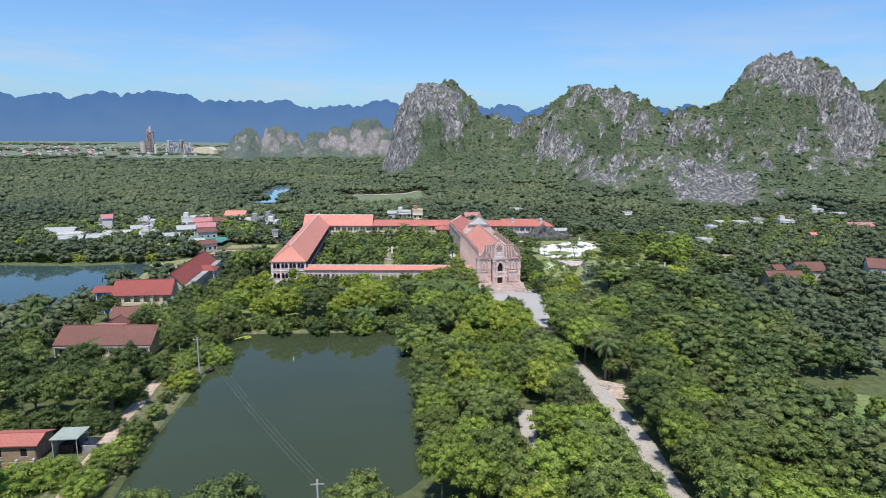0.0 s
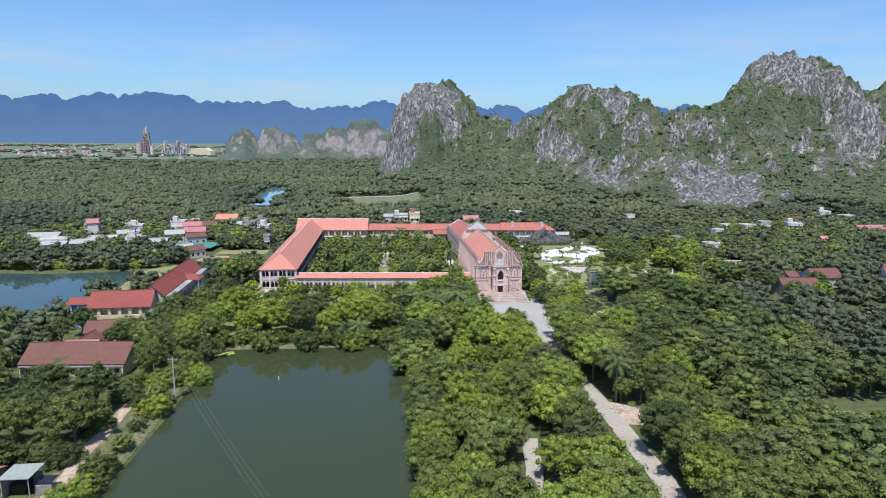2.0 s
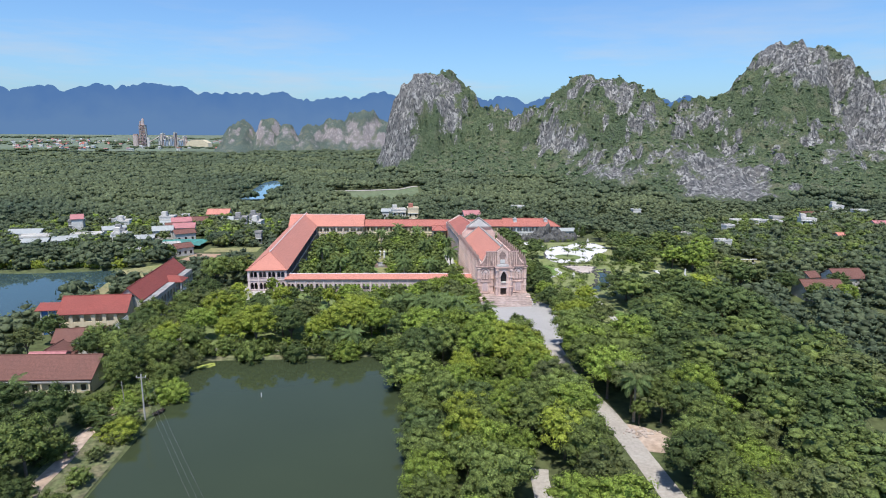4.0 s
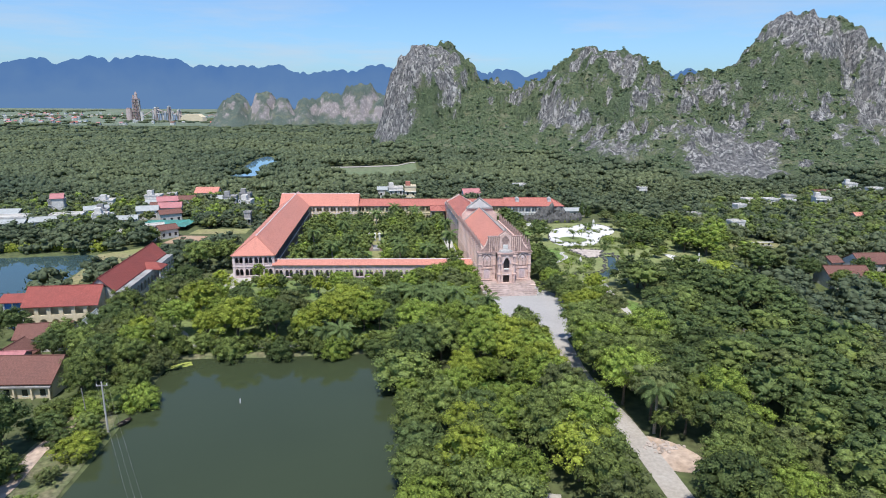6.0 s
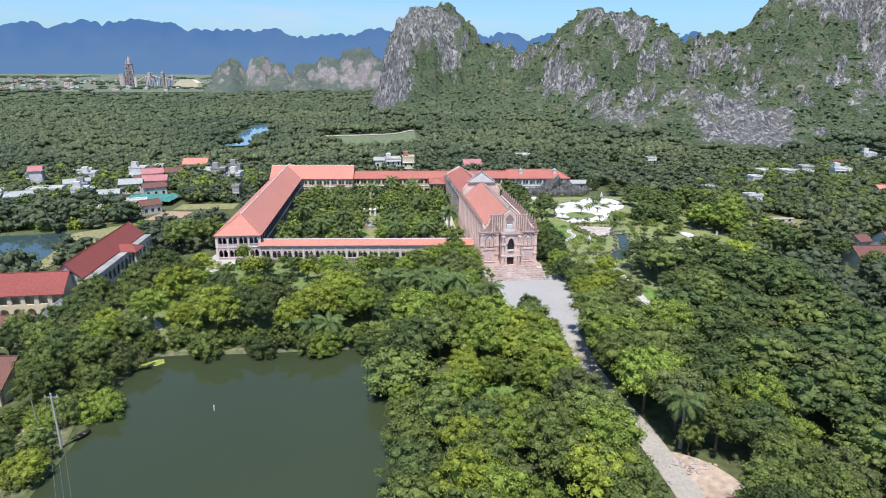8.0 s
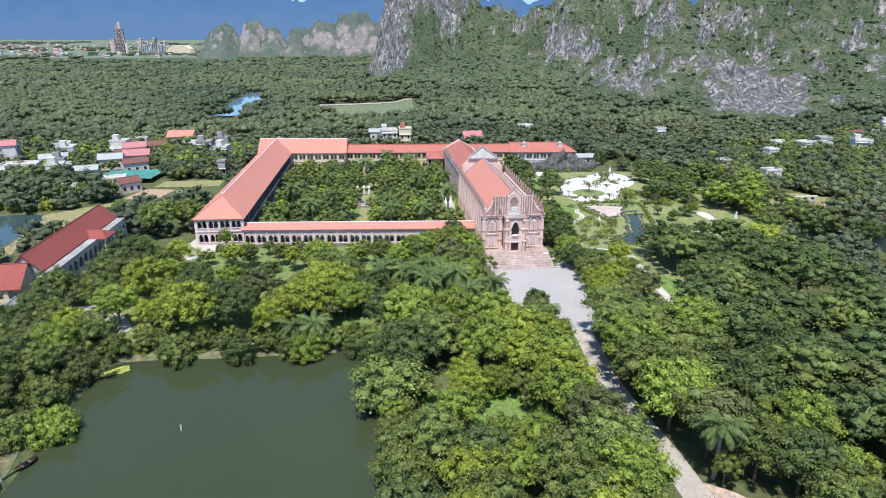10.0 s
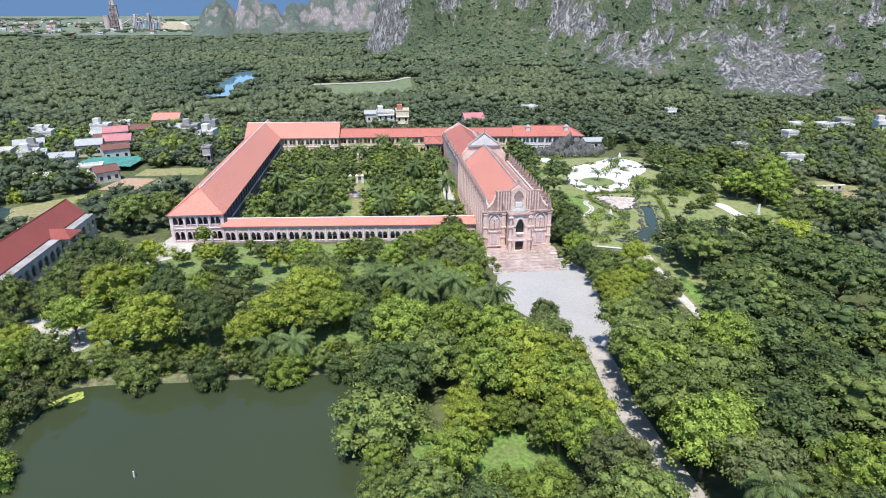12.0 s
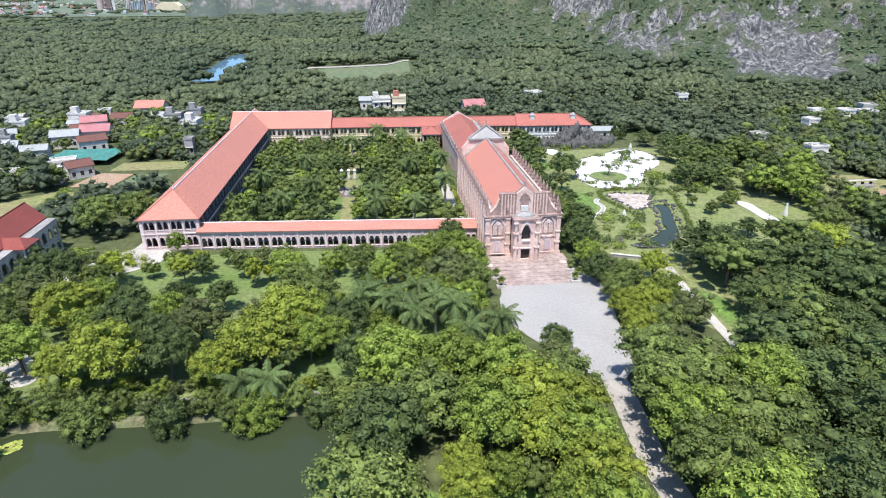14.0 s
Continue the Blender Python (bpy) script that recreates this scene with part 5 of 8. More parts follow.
def house(name, a, b, half, base, eave, ridge, wall, roof, label, group="", hip=0.0, windows=0, floors=1, category="house", arches=False, porch=0.0, over=0.4, back_windows=False):
    """A gabled house along a to b: walls, roof, ridge, windows and doors on the side to its right."""
    m, length = frame_along(a, b, base)
    HOUSE_AT.append(((a[0] + b[0]) / 2, (a[1] + b[1]) / 2, length / 2))
    ob = thing(name, m, label, category, group)
    r = part("roof", roof_mesh("roof", length, half, eave, ridge, hip, hip, roof, over=over), None, ob)
    ridge_caps(r, length, half, eave, ridge, hip, hip, roof, r=0.13, over=over)
    if arches:
        n = max(2, round(length / 2.6))
        bay = length / n
        rows = [(bay / 2, 1.8, 0.4 + 3.4 * f, 1.95 + 3.4 * f, 2.85 + 3.4 * f) for f in range(floors)]
        me = arcade_mesh("bay_wall", bay, -0.6, eave - (0.75 if porch else 0.1), rows, 0.35, wall)
        for i in range(n):
            part("bay_wall", me, None, ob, at=pose(i * bay, -half - porch, 0))
        part("inner_wall", box((0.3, -half + 1.8, -0.5), (length - 0.3, -half + 2.05, eave - 0.2)), wall, ob)
        part("wall", box((0, half - 0.3, -0.6), (length, half, eave - 0.1)), wall, ob)
    else:
        for s in (-1, 1):
            y0, y1 = sorted((s * half, s * (half - 0.3)))
            part("wall", box((0, y0, -0.6), (length, y1, eave - 0.1)), wall, ob)
    for x in (0.0, length - 0.3):
        part("wall", box((x, -half, -0.6), (x + 0.3, half, eave - 0.1)), wall, ob)
        if not hip:
            part("gable_wall", prism([(-half, eave - 0.1), (half, eave - 0.1), (0, ridge)], x, x + 0.3), wall, ob,
                 at=Matrix(((0, 1, 0, 0), (1, 0, 0, 0), (0, 0, 1, 0), (0, 0, 0, 1))))
    for i in range(windows):
        x = (i + 0.5) * length / windows
        for f in range(floors):
            z = 0.9 + 3.2 * f
            w = part("window", box((x - 0.5, -half - 0.02, z), (x + 0.5, -half + 0.06, z + 1.3)), M["glass_dark"], ob)
            part("window_frame", box((x - 0.6, -half - 0.07, z - 0.1), (x + 0.6, -half - 0.02, z), None), M["white"], w)
    if porch:
        part("porch_roof", box((-0.2, -half - porch, eave - 0.75), (length + 0.2, -half, eave - 0.5)), M["grey"], ob, "pale flat verandah roof")
        for i in range(0 if arches else max(3, round(length / 3)) + 1):
            x = 0.15 + i * (length - 0.3) / max(3, round(length / 3))
            part("post", box((x - 0.14, -half - porch + 0.1, -0.6), (x + 0.14, -half - porch + 0.38, eave - 0.75)), wall, ob)
    return ob


def flat_house(name, x, y, w, d, h, turn, wall, label, group="", roof_box=True, colour=None):
    """A boxy plastered house with a parapet roof, balcony band and windows."""
    HOUSE_AT.append((x, y, w / 2))
    ob = thing(name, pose(x, y, gz(x, y), 0, 0, turn), label, "house", group)
    part("wall", box((-w / 2, -d / 2, -0.5), (w / 2, d / 2, h)), wall, ob)
    for a, b in (((-w / 2 - 0.15, -d / 2 - 0.15), (w / 2 + 0.15, -d / 2 + 0.15)), ((-w / 2 - 0.15, d / 2 - 0.15), (w / 2 + 0.15, d / 2 + 0.15)),
                 ((-w / 2 - 0.15, -d / 2 + 0.15), (-w / 2 + 0.15, d / 2 - 0.15)), ((w / 2 - 0.15, -d / 2 + 0.15), (w / 2 + 0.15, d / 2 - 0.15))):
        part("parapet", box((*a, h), (*b, h + 0.7)), wall, ob)
    part("roof", box((-w / 2 + 0.15, -d / 2 + 0.15, h), (w / 2 - 0.15, d / 2 - 0.15, h + 0.1)), M["concrete"], ob, "flat concrete roof")
    if roof_box:
        part("stair_head", box((-w / 2 + 0.5, -0.5, h + 0.1), (-w / 2 + 3.0, d / 2 - 0.5, h + 2.6)), colour or wall, ob)
    n = max(2, int(w / 2.4))
    for f in range(max(1, int(h / 3.2))):
        part("ledge", box((-w / 2 - 0.1, -d / 2 - 0.5, 3.1 * f + 2.7), (w / 2 + 0.1, -d / 2, 3.1 * f + 2.9)), M["white"], ob)
        for i in range(n):
            xc = -w / 2 + (i + 0.5) * w / n
            part("window", box((xc - 0.45, -d / 2 - 0.03, 0.9 + 3.1 * f), (xc + 0.45, -d / 2 + 0.05, 2.3 + 3.1 * f)), M["glass_dark"], ob)
    return ob


# long two-storey hall, with its verandah towards the garden
house("red_roofed_hall", (-104.6, -19.6), (-105.4, 18.5), 3.2, 0.0, 7.8, 11.0, M["concrete"], M["roof_red"], "long two-storey grey hall with red tile roof",
      "red roofed halls", category="building", arches=True, floors=2, porch=2.4)
t = thing("hall_porch", pose(-100.6, 4.0, 0), "two-storey porch with red tile roof", "porch")
part("roof", roof_mesh("roof", 5.0, 2.6, 7.3, 8.6, 0, 1.8, M["roof_red"], over=0.3), None, t, at=pose(-2.0, 0, 0))
for x, y in ((2.6, -2.2), (2.6, 2.2), (0.2, -2.2), (0.2, 2.2)):
    part("column", tube((x, y, -0.5), (x, y, 7.2), 0.24, 0.2, 10), M["white"], t, "white round column")
part("balcony", soften(box((-1.6, -2.5, 3.5), (2.9, 2.5, 3.9))), M["white"], t)
part("balcony_rail", box((2.6, -2.5, 3.9), (2.8, 2.5, 4.8)), M["white"], t)
house("red_roofed_hall", (-119.6, -21.6), (-103.4, -20.8), 4.3, 0.0, 6.2, 9.6, M["cream"], M["roof_red"], "cream arcaded hall with red tile roof",
      "red roofed halls", category="building", arches=True, floors=2)
house("brown_roofed_house", (-114.5, -36.2), (-104.0, -35.0), 3.4, -0.2, 3.6, 5.6, M["white"], M["roof_brown"], "low white house with brown tile roof", "brown roofed houses", windows=3)
house("brown_roofed_house", (-118, -55.0), (-95.6, -56.1), 5.0, -0.4, 3.5, 6.6, M["cream"], M["roof_brown"], "long low cream house with brown tiles", "brown roofed houses", windows=7, porch=0.7)
house("brown_roofed_house", (-110.5, -49.0), (-110.0, -43.0), 3.2, -0.4, 3.2, 5.4, M["cream"], M["roof_brown"], "steep brown roofed cross wing", "brown roofed houses", windows=2)
house("pink_roofed_shed", (-113, -50), (-106, -50), 2.2, -0.2, 4.2, 5.0, M["grey"], M["pink_sheet"], "shed with faded pink metal roof")
house("grey_chapel", (-100.0, -38.5), (-100.4, -31.5), 1.7, -0.2, 5.2, 7.0, M["grey"], M["grey_sheet"], "narrow grey chapel with arched windows", category="chapel", windows=2)
t = flat_house("blue_house", -123.0, -21.0, 4.2, 5.0, 6.0, 2, M["blue"], "small blue house with white columns", roof_box=False)
part("tile_roof", roof_mesh("tile_roof", 5.2, 2.9, 6.7, 7.8, 0, 0, M["roof_red"]), None, t, "red tile roof", pose(-2.6, 0, 0))
for x in (-1.9, 0.0, 1.9):
    part("column", tube((x, -2.8, -0.3), (x, -2.8, 6.7), 0.2, 0.18, 8), M["white"], t, "white column")
# farm sheds by the near shore
house("farm_shed", (-104.2, -106.0), (-96.2, -106.2), 2.5, -0.2, 2.9, 3.7, M["dirt"], M["roof_rust"], "brick farm shed with red tile roof", windows=2)
t = thing("canopy", pose(-92.0, -106.4, 0), "open shed with pale metal roof", "shed")
part("roof", box((-2.2, -2.2, 3.3), (2.2, 2.2, 3.42)), M["green_sheet"], t, "greenish grey corrugated sheet")
part("side_wall", box((-1.95, -1.8, -0.4), (-1.85, 1.8, 3.2)), M["grey"], t)
# added dark block imitates the shade inside the shed
part("shade_block", soften(box((-1.5, -0.6, -0.4), (0.6, 1.5, 1.5))), M["door"], t, "dark block standing in for shade under roof")
for x in (-1.9, 1.9):
    for y in (-1.9, 1.9):
        part("post", tube((x, y, -0.4), (x, y, 3.3), 0.08, 0.08, 8), M["concrete"], t)
part("back_wall", box((-1.9, 1.7, -0.4), (1.9, 1.85, 2.4)), M["grey"], t)
t = thing("tarpaulin_pen", pose(-88.6, -106.2, 0), "small dark pen beside the shed", "pen")
part("wall", box((-1.2, -1.3, -0.3), (1.2, -1.15, 1.6)), M["grey"], t)
part("side", box((-1.2, -1.15, -0.3), (-1.05, 1.3, 1.6)), M["grey"], t)
part("cover", box((-1.3, -1.0, 1.6), (0.9, 1.4, 1.7)), M["glass_dark"], t)
t = thing("yard_wall", pose(-99, -112.0, 0, 0, 0, 4), "low pale brick yard wall", "wall")
part("wall", box((-6, -0.12, -0.4), (4, 0.12, 1.5)), M["dirt"], t)
for k in range(5):
    part("post", soften(box((-6.2 + k * 2.5, -0.22, -0.4), (-5.8 + k * 2.5, 0.22, 1.9))), M["concrete"], t)

# village to the west
random.seed(5)
for x, y, w, d, h, turn in ((-188, 128, 8, 9, 8.5, 20), (-176, 112, 16, 9, 4.0, 12), (-196, 108, 20, 10, 4.0, 8), (-155, 97, 7, 7, 7.0, 15), (-170, 138, 8, 8, 6.5, 10),
                            (-152, 150, 9, 7, 7.0, 0), (-178, 150, 9, 7, 6.0, 20), (-112, 142, 8, 7, 7.5, 5), (-101, 128, 7, 8, 7.5, -5), (-95, 102, 3.5, 4, 6, 0),
                            (-128, 82, 9, 6, 4.5, 20), (-139, 72, 6, 5, 4, 10), (-161, 112, 6, 5, 6.2, 8), (-147, 162, 6, 5, 6.0, 12), (-108, 158, 7, 6, 6.4, 0)):
    flat_house("village_house", x, y, w * 0.82, d * 0.8, h * 0.9, turn, (M["village"], M["grey"], M["village"])[int(random.random() * 3)], "boxy white plastered village house", "village houses", roof_box=h > 6)
for x, y, w, half, eave, ridge, roof, turn in ((-186.5, 126, 5, 3.0, 9.3, 11.0, "pink_sheet", 20), (-141, 137, 9, 4, 6.0, 7.6, "pink_sheet", 20), (-136, 126, 10, 4, 4.6, 6.4, "pink_sheet", 10),
                                              (-144, 119, 9, 3.6, 4.4, 6.0, "grey_sheet", 15), (-131, 172, 12, 4.5, 5.0, 7.4, "roof_salmon", 0), (-132, 112, 9, 3.5, 4.0, 5.4, "roof_brown", 30),
                                              (-122, 78, 7, 3, 3.6, 5, "roof_brown", 40), (-126, 71, 4, 2.2, 3.0, 3.9, "pink_sheet", 10), (-146, 101, 8, 3, 3.6, 4.8, "grey_sheet", 15),
                                              (-205, 116, 14, 4.5, 4.2, 5.6, "grey_sheet", 6), (-168, 122, 10, 4, 4.6, 5.8, "grey_sheet", 25), (-150, 152, 8, 3, 4.5, 6.0, "roof_brown", 10), (-158, 106, 8, 3, 3.8, 5.2, "grey_sheet", 12),
                                              (-178, 99, 12, 3.4, 3.6, 5.0, "grey_sheet", 15), (-149, 141, 7, 3, 4.0, 5.4, "grey_sheet", 0), (-136, 152, 8, 3, 4.2, 5.8, "roof_brown", 5), (-120, 152, 8, 3, 4.2, 5.8, "grey_sheet", -6),
                                              (-142, 128, 7, 2.8, 4.8, 6.2, "roof_brown", 14), (-190, 96, 10, 3, 3.4, 4.6, "grey_sheet", 4)):
    c, s = math.cos(radians(turn)), math.sin(radians(turn))
    house("village_house", (x - w / 2 * c, y - w / 2 * s), (x + w / 2 * c, y + w / 2 * s), half, gz(x, y), eave, ridge, M["village"], M[roof],
          "white village house with pitched roof", "village houses", windows=3)
t = thing("shade_net", pose(-128, 97, 0, 0, 0, 0), "sagging teal shade net over a plot", "shade net")
nx_, ny_ = 22, 10
gx_, gy_ = np.meshgrid(np.linspace(-11, 10, nx_), np.linspace(-8, 8, ny_))
zz = 2.0 + 0.5 * fbm(gx_.ravel(), gy_.ravel(), 4, 3, 12) - 0.02 * np.abs(gx_.ravel())
ii = np.arange(nx_ * ny_).reshape(ny_, nx_)
part("net", mesh_of("net", np.stack([gx_.ravel(), gy_.ravel(), zz], 1), np.stack([ii[:-1, :-1], ii[:-1, 1:], ii[1:, 1:], ii[1:, :-1]], -1).reshape(-1, 4), M["teal_net"]), None, t)
for x in (-10, -3, 4, 9):
    for y in (-7, 0, 7):
        part("post", tube((x, y, -0.2), (x, y, 1.9), 0.05, 0.05, 6), M["bark"], t)

# houses beyond the rear wing, and to the east
flat_house("village_house", -28, 168, 8, 7, 7, 5, M["village"], "boxy white plastered village house", "village houses")
flat_house("village_house", -20, 160, 6, 6, 8.5, 0, M["cream"], "cream village house with orange roof turrets", "village houses", colour=M["roof_salmon"])
flat_house("village_house", 44, 172, 7, 6, 5.5, 5, M["village"], "boxy white plastered village house", "village houses", roof_box=False)
house("village_house", (8, 152), (17, 153), 4, 1.5, 4.5, 6.8, M["village"], M["pink_sheet"], "white village house with pink metal roof", "village houses", windows=3)
house("village_house", (-38, 178), (-26, 178), 3.5, 1, 4, 5.2, M["village"], M["grey_sheet"], "white village house with grey roof", "village houses", windows=3)
house("garden_store", (49.9, 104.7), (59.5, 104.2), 3.0, 1.6, 3.0, 3.9, M["village"], M["grey_sheet"], "low store with grey metal roof", windows=3)
CLEARED = []
for x, y, w, d, h, turn in ((189, 116, 9, 7, 6.5, -15), (174, 121, 8, 6, 4.6, 0), (165, 122, 8, 6, 5.0, 10), (114, 68, 7.5, 5, 4.4, 0), (181, 130, 7, 6, 5.5, -8), (106, 88, 6, 5, 4.0, 10),
                            (240, 157, 8, 6, 4.6, -10), (228, 154, 8, 6, 4.2, 10), (253, 156, 10, 6, 5.2, 5), (247, 168, 8, 7, 6.2, -20), (118, 172, 6, 5, 4, 0), (157, 128, 7, 6, 4.2, 0),
                            (104, 36, 12, 1.2, 0.9, 0), (140, 108, 6, 5, 4.6, 8), (152, 122, 5, 4, 4.2, -6)):
    CLEARED.append((x, y, w))
    flat_house("village_house", x, y, w * 0.82, d * 0.8, h, turn, M["village"] if random.random() < 0.75 else M["concrete"], "boxy white plastered village house", "village houses", roof_box=h > 6)
for x, y, w, half, eave, ridge, roof, turn in ((102, -8.2, 12.5, 4.0, 3.4, 5.8, "roof_brown", -4), (121, 5, 10.5, 4.0, 3.6, 6.0, "roof_brown", 0), (110, 7, 4, 2.4, 3.2, 4.6, "roof_brown", 8),
                                              (150, 4, 9, 4, 4.4, 7.2, "roof_brown", -25), (150, -26, 12, 4, 4.5, 6.6, "roof_salmon", -60), (232, 112, 16, 4, 4, 5.6, "pink_sheet", -5),
                                              (54, -42, 5, 2.5, 3.2, 4.8, "roof_rust", 0), (182, 82, 6, 3, 3.2, 4.8, "roof_salmon", 0), (214, 150, 10, 4, 4, 5.4, "roof_brown", 10)):
    CLEARED.append((x, y, w))
    c, s = math.cos(radians(turn)), math.sin(radians(turn))
    eave, ridge = eave + 0.2, ridge + 0.2
    house("tiled_cottage", (x - w / 2 * c, y - w / 2 * s), (x + w / 2 * c, y + w / 2 * s), half, gz(x, y), eave, ridge, M["village"], M[roof],
          "low white cottage with tiled gable roof", "tiled cottages", windows=3)
for k in range(150):
    y = random.uniform(1280, 2500)
    x = random.uniform(-0.72 * (y + 200), -0.20 * (y + 200)) if k % 3 else random.gauss(-0.5 * (y + 200), 90)
    if abs(x + 690) < 150 and abs(y - 1600) < 60:
        continue
    w, d, h = random.uniform(5, 11), random.uniform(5, 8), random.uniform(3, 6.2)
    ob = thing("distant_house", pose(x, y, 0.9, 0, 0, random.uniform(-25, 25)), "far white house on the plain", "house", "distant houses")
    part("wall", box((-w / 2, -d / 2, -0.5), (w / 2, d / 2, h)), M["white"] if k % 4 else M["cream"], ob)
    part("roof", roof_mesh("roof", w, d / 2, h, h + random.uniform(1.0, 2.6), 0, 0, M[("grey_sheet", "roof_brown", "grey_sheet", "roof_rust", "pink_sheet")[k % 5]]), None, ob, at=pose(-w / 2, 0, 0))
    for f in range(1 if h < 6 else 2):
        for dx in (-0.28, 0.0, 0.28):
            part("window", box((dx * w - 0.7, -d / 2 - 0.05, 1.0 + 3.2 * f), (dx * w + 0.7, -d / 2 + 0.05, 2.6 + 3.2 * f)), M["glass_dark"], ob)

# cement works on the plain
works = thing("cement_works", pose(-708, 1600, 0), "distant cement works with tall preheater tower", "factory")
for x in (-8, 0, 8):
    for y in (-8, 8):
        part("tower_column", tube((x, y, 0), (x * 0.86, y * 0.86, 60), 1.1, 0.9, 6), M["works_pink"], works, "rusty steel column")
for k in range(7):
    q = 9.6 - 0.22 * k
    part("tower_deck", box((-q, -q, 8 + k * 8.6), (q, q, 9.2 + k * 8.6)), M["works_pink"], works, "rusty open deck")
    if k < 6:
        x = -4 if k % 2 else 4
        part("cyclone", tube((x, -5, 10 + k * 8.6), (x, -5, 15.5 + k * 8.6), 2.0, 3.4, 12), M["works_pale"], works, "pale preheater cyclone")
        part("brace", tube((-q * 0.85, -q * 0.9, 9 + k * 8.6), (q * 0.85, -q * 0.9, 16.6 + k * 8.6), 0.4, 0.4, 4), M["works_pink"], works)
part("core", box((-6.2, -4.5, 0), (5.4, 7, 60)), M["works_pale"], works, "pale pink concrete lift core")
part("tower_head", tube((1.5, 0, 60), (1.5, 0, 74), 4.2, 3.4, 12), M["works_pale"], works)
part("tower_head", tube((1.5, 0, 74), (1.5, 0, 79), 3.4, 1.2, 12), M["works_pink"], works)
part("tower_head", tube((-5.5, 0, 60), (-5.5, 0, 71), 2.4, 2.0, 10), M["works_pink"], works)
part("gas_duct", tube((8.5, -6, 58), (13, -6, 6), 1.7, 1.7, 8), M["grey_sheet"], works, "grey downcomer duct")
part("silo", tube((-20, 0, 0), (-20, 0, 31), 8.5, 8.5, 20), M["works_pale"], works, "pale pink silo")
part("silo_house", box((-26, -4, 31), (-15, 4, 36)), M["works_pink"], works)
part("silo", tube((15, -5, 0), (15, -5, 26), 4, 4, 14), M["village"], works, "white silo")
for k, (x, w, h, mt) in enumerate(((44, 8, 30, "white"), (53, 7, 36, "works_pale"), (61, 9, 20, "works_blue"), (70, 7, 28, "white"), (79, 8, 24, "works_blue"), (86, 5, 38, "works_pink"), (94, 8, 27, "white"), (104, 9, 18, "works_blue"), (112, 6, 29, "works_pale"))):
    if k % 3 == 0:
        part("mill_silo", tube((x, 0, 0), (x, 0, h), w * 0.6, w * 0.6, 14), M[mt], works)
    else:
        part("mill_house", box((x - w * 0.6, -8, 0), (x + w * 0.6, 8, h)), M[mt], works)
        part("mill_roof", box((x - w * 0.66, -8.6, h), (x + w * 0.66, 8.6, h + 2.4), taper=1.4), M["grey_sheet"], works)
    part("mill_pipe", tube((x - 3, -9, 0), (x + 3, -9, h + 5), 1.0, 0.9, 8), M["grey_sheet"], works)
for (xa, za), (xb, zb) in (((10, 10), (44, 28)), ((53, 33), (86, 22)), ((94, 24), (128, 14))):
    part("conveyor", tube((xa, -7, za), (xb, -7, zb), 1.5, 1.5, 6), M["works_pale"], works, "covered conveyor bridge")
shed_me = prism([(0, 0), (64, 0), (60, 12), (48, 20), (16, 20), (4, 12)], -20, 20)
part("storage_shed", shed_me, M["cream"], works, "long pale vaulted store", pose(118, 0, 0))


# ---------------------------------------------------------------- trees
rng = np.random.default_rng(11)
ICO = bmesh.new()
bmesh.ops.create_icosphere(ICO, subdivisions=1, radius=1.0)
ICO_V = np.array([v.co[:] for v in ICO.verts])
ICO_F = np.array([[v.index for v in f.verts] for f in ICO.faces])
ICO.free()


def unit(v):
    return v / np.linalg.norm(v, axis=-1, keepdims=True)


def leaf_quads(pos, nrm, size, r):
    """Small folded leaf sprays at the points, lying roughly across the normals."""
    n = len(pos)
    t = unit(np.cross(nrm, r.normal(size=(n, 3))))
    b = np.cross(nrm, t)
    s = (size * r.uniform(0.65, 1.25, n))[:, None]
    drop = nrm * s * 0.25
    v = np.stack([pos - t * s, pos - b * s * 0.6 - drop, pos + t * s, pos + b * s * 0.6 - drop], 1).reshape(-1, 3)
    return v, np.arange(4 * n).reshape(n, 4)


def leaf_tips(pos, nrm, size, r):
    """Single pointed leaf sprays."""
    n = len(pos)
    t = unit(np.cross(nrm, r.normal(size=(n, 3))))
    b = np.cross(nrm, t)
    s = (size * r.uniform(0.6, 1.3, n))[:, None]
    v = np.stack([pos - t * s * 0.55 - b * s * 0.3, pos + t * s * 0.55 - b * s * 0.3, pos + b * s * 0.9 - nrm * s * 0.2], 1).reshape(-1, 3)
    return v, np.arange(3 * n).reshape(n, 3)


CORE = bmesh.new()
bmesh.ops.create_icosphere(CORE, subdivisions=2, radius=1.0)
CORE_V = np.array([v.co[:] for v in CORE.verts])
CORE_F = np.array([[v.index for v in f.verts] for f in CORE.faces])
CORE.free()


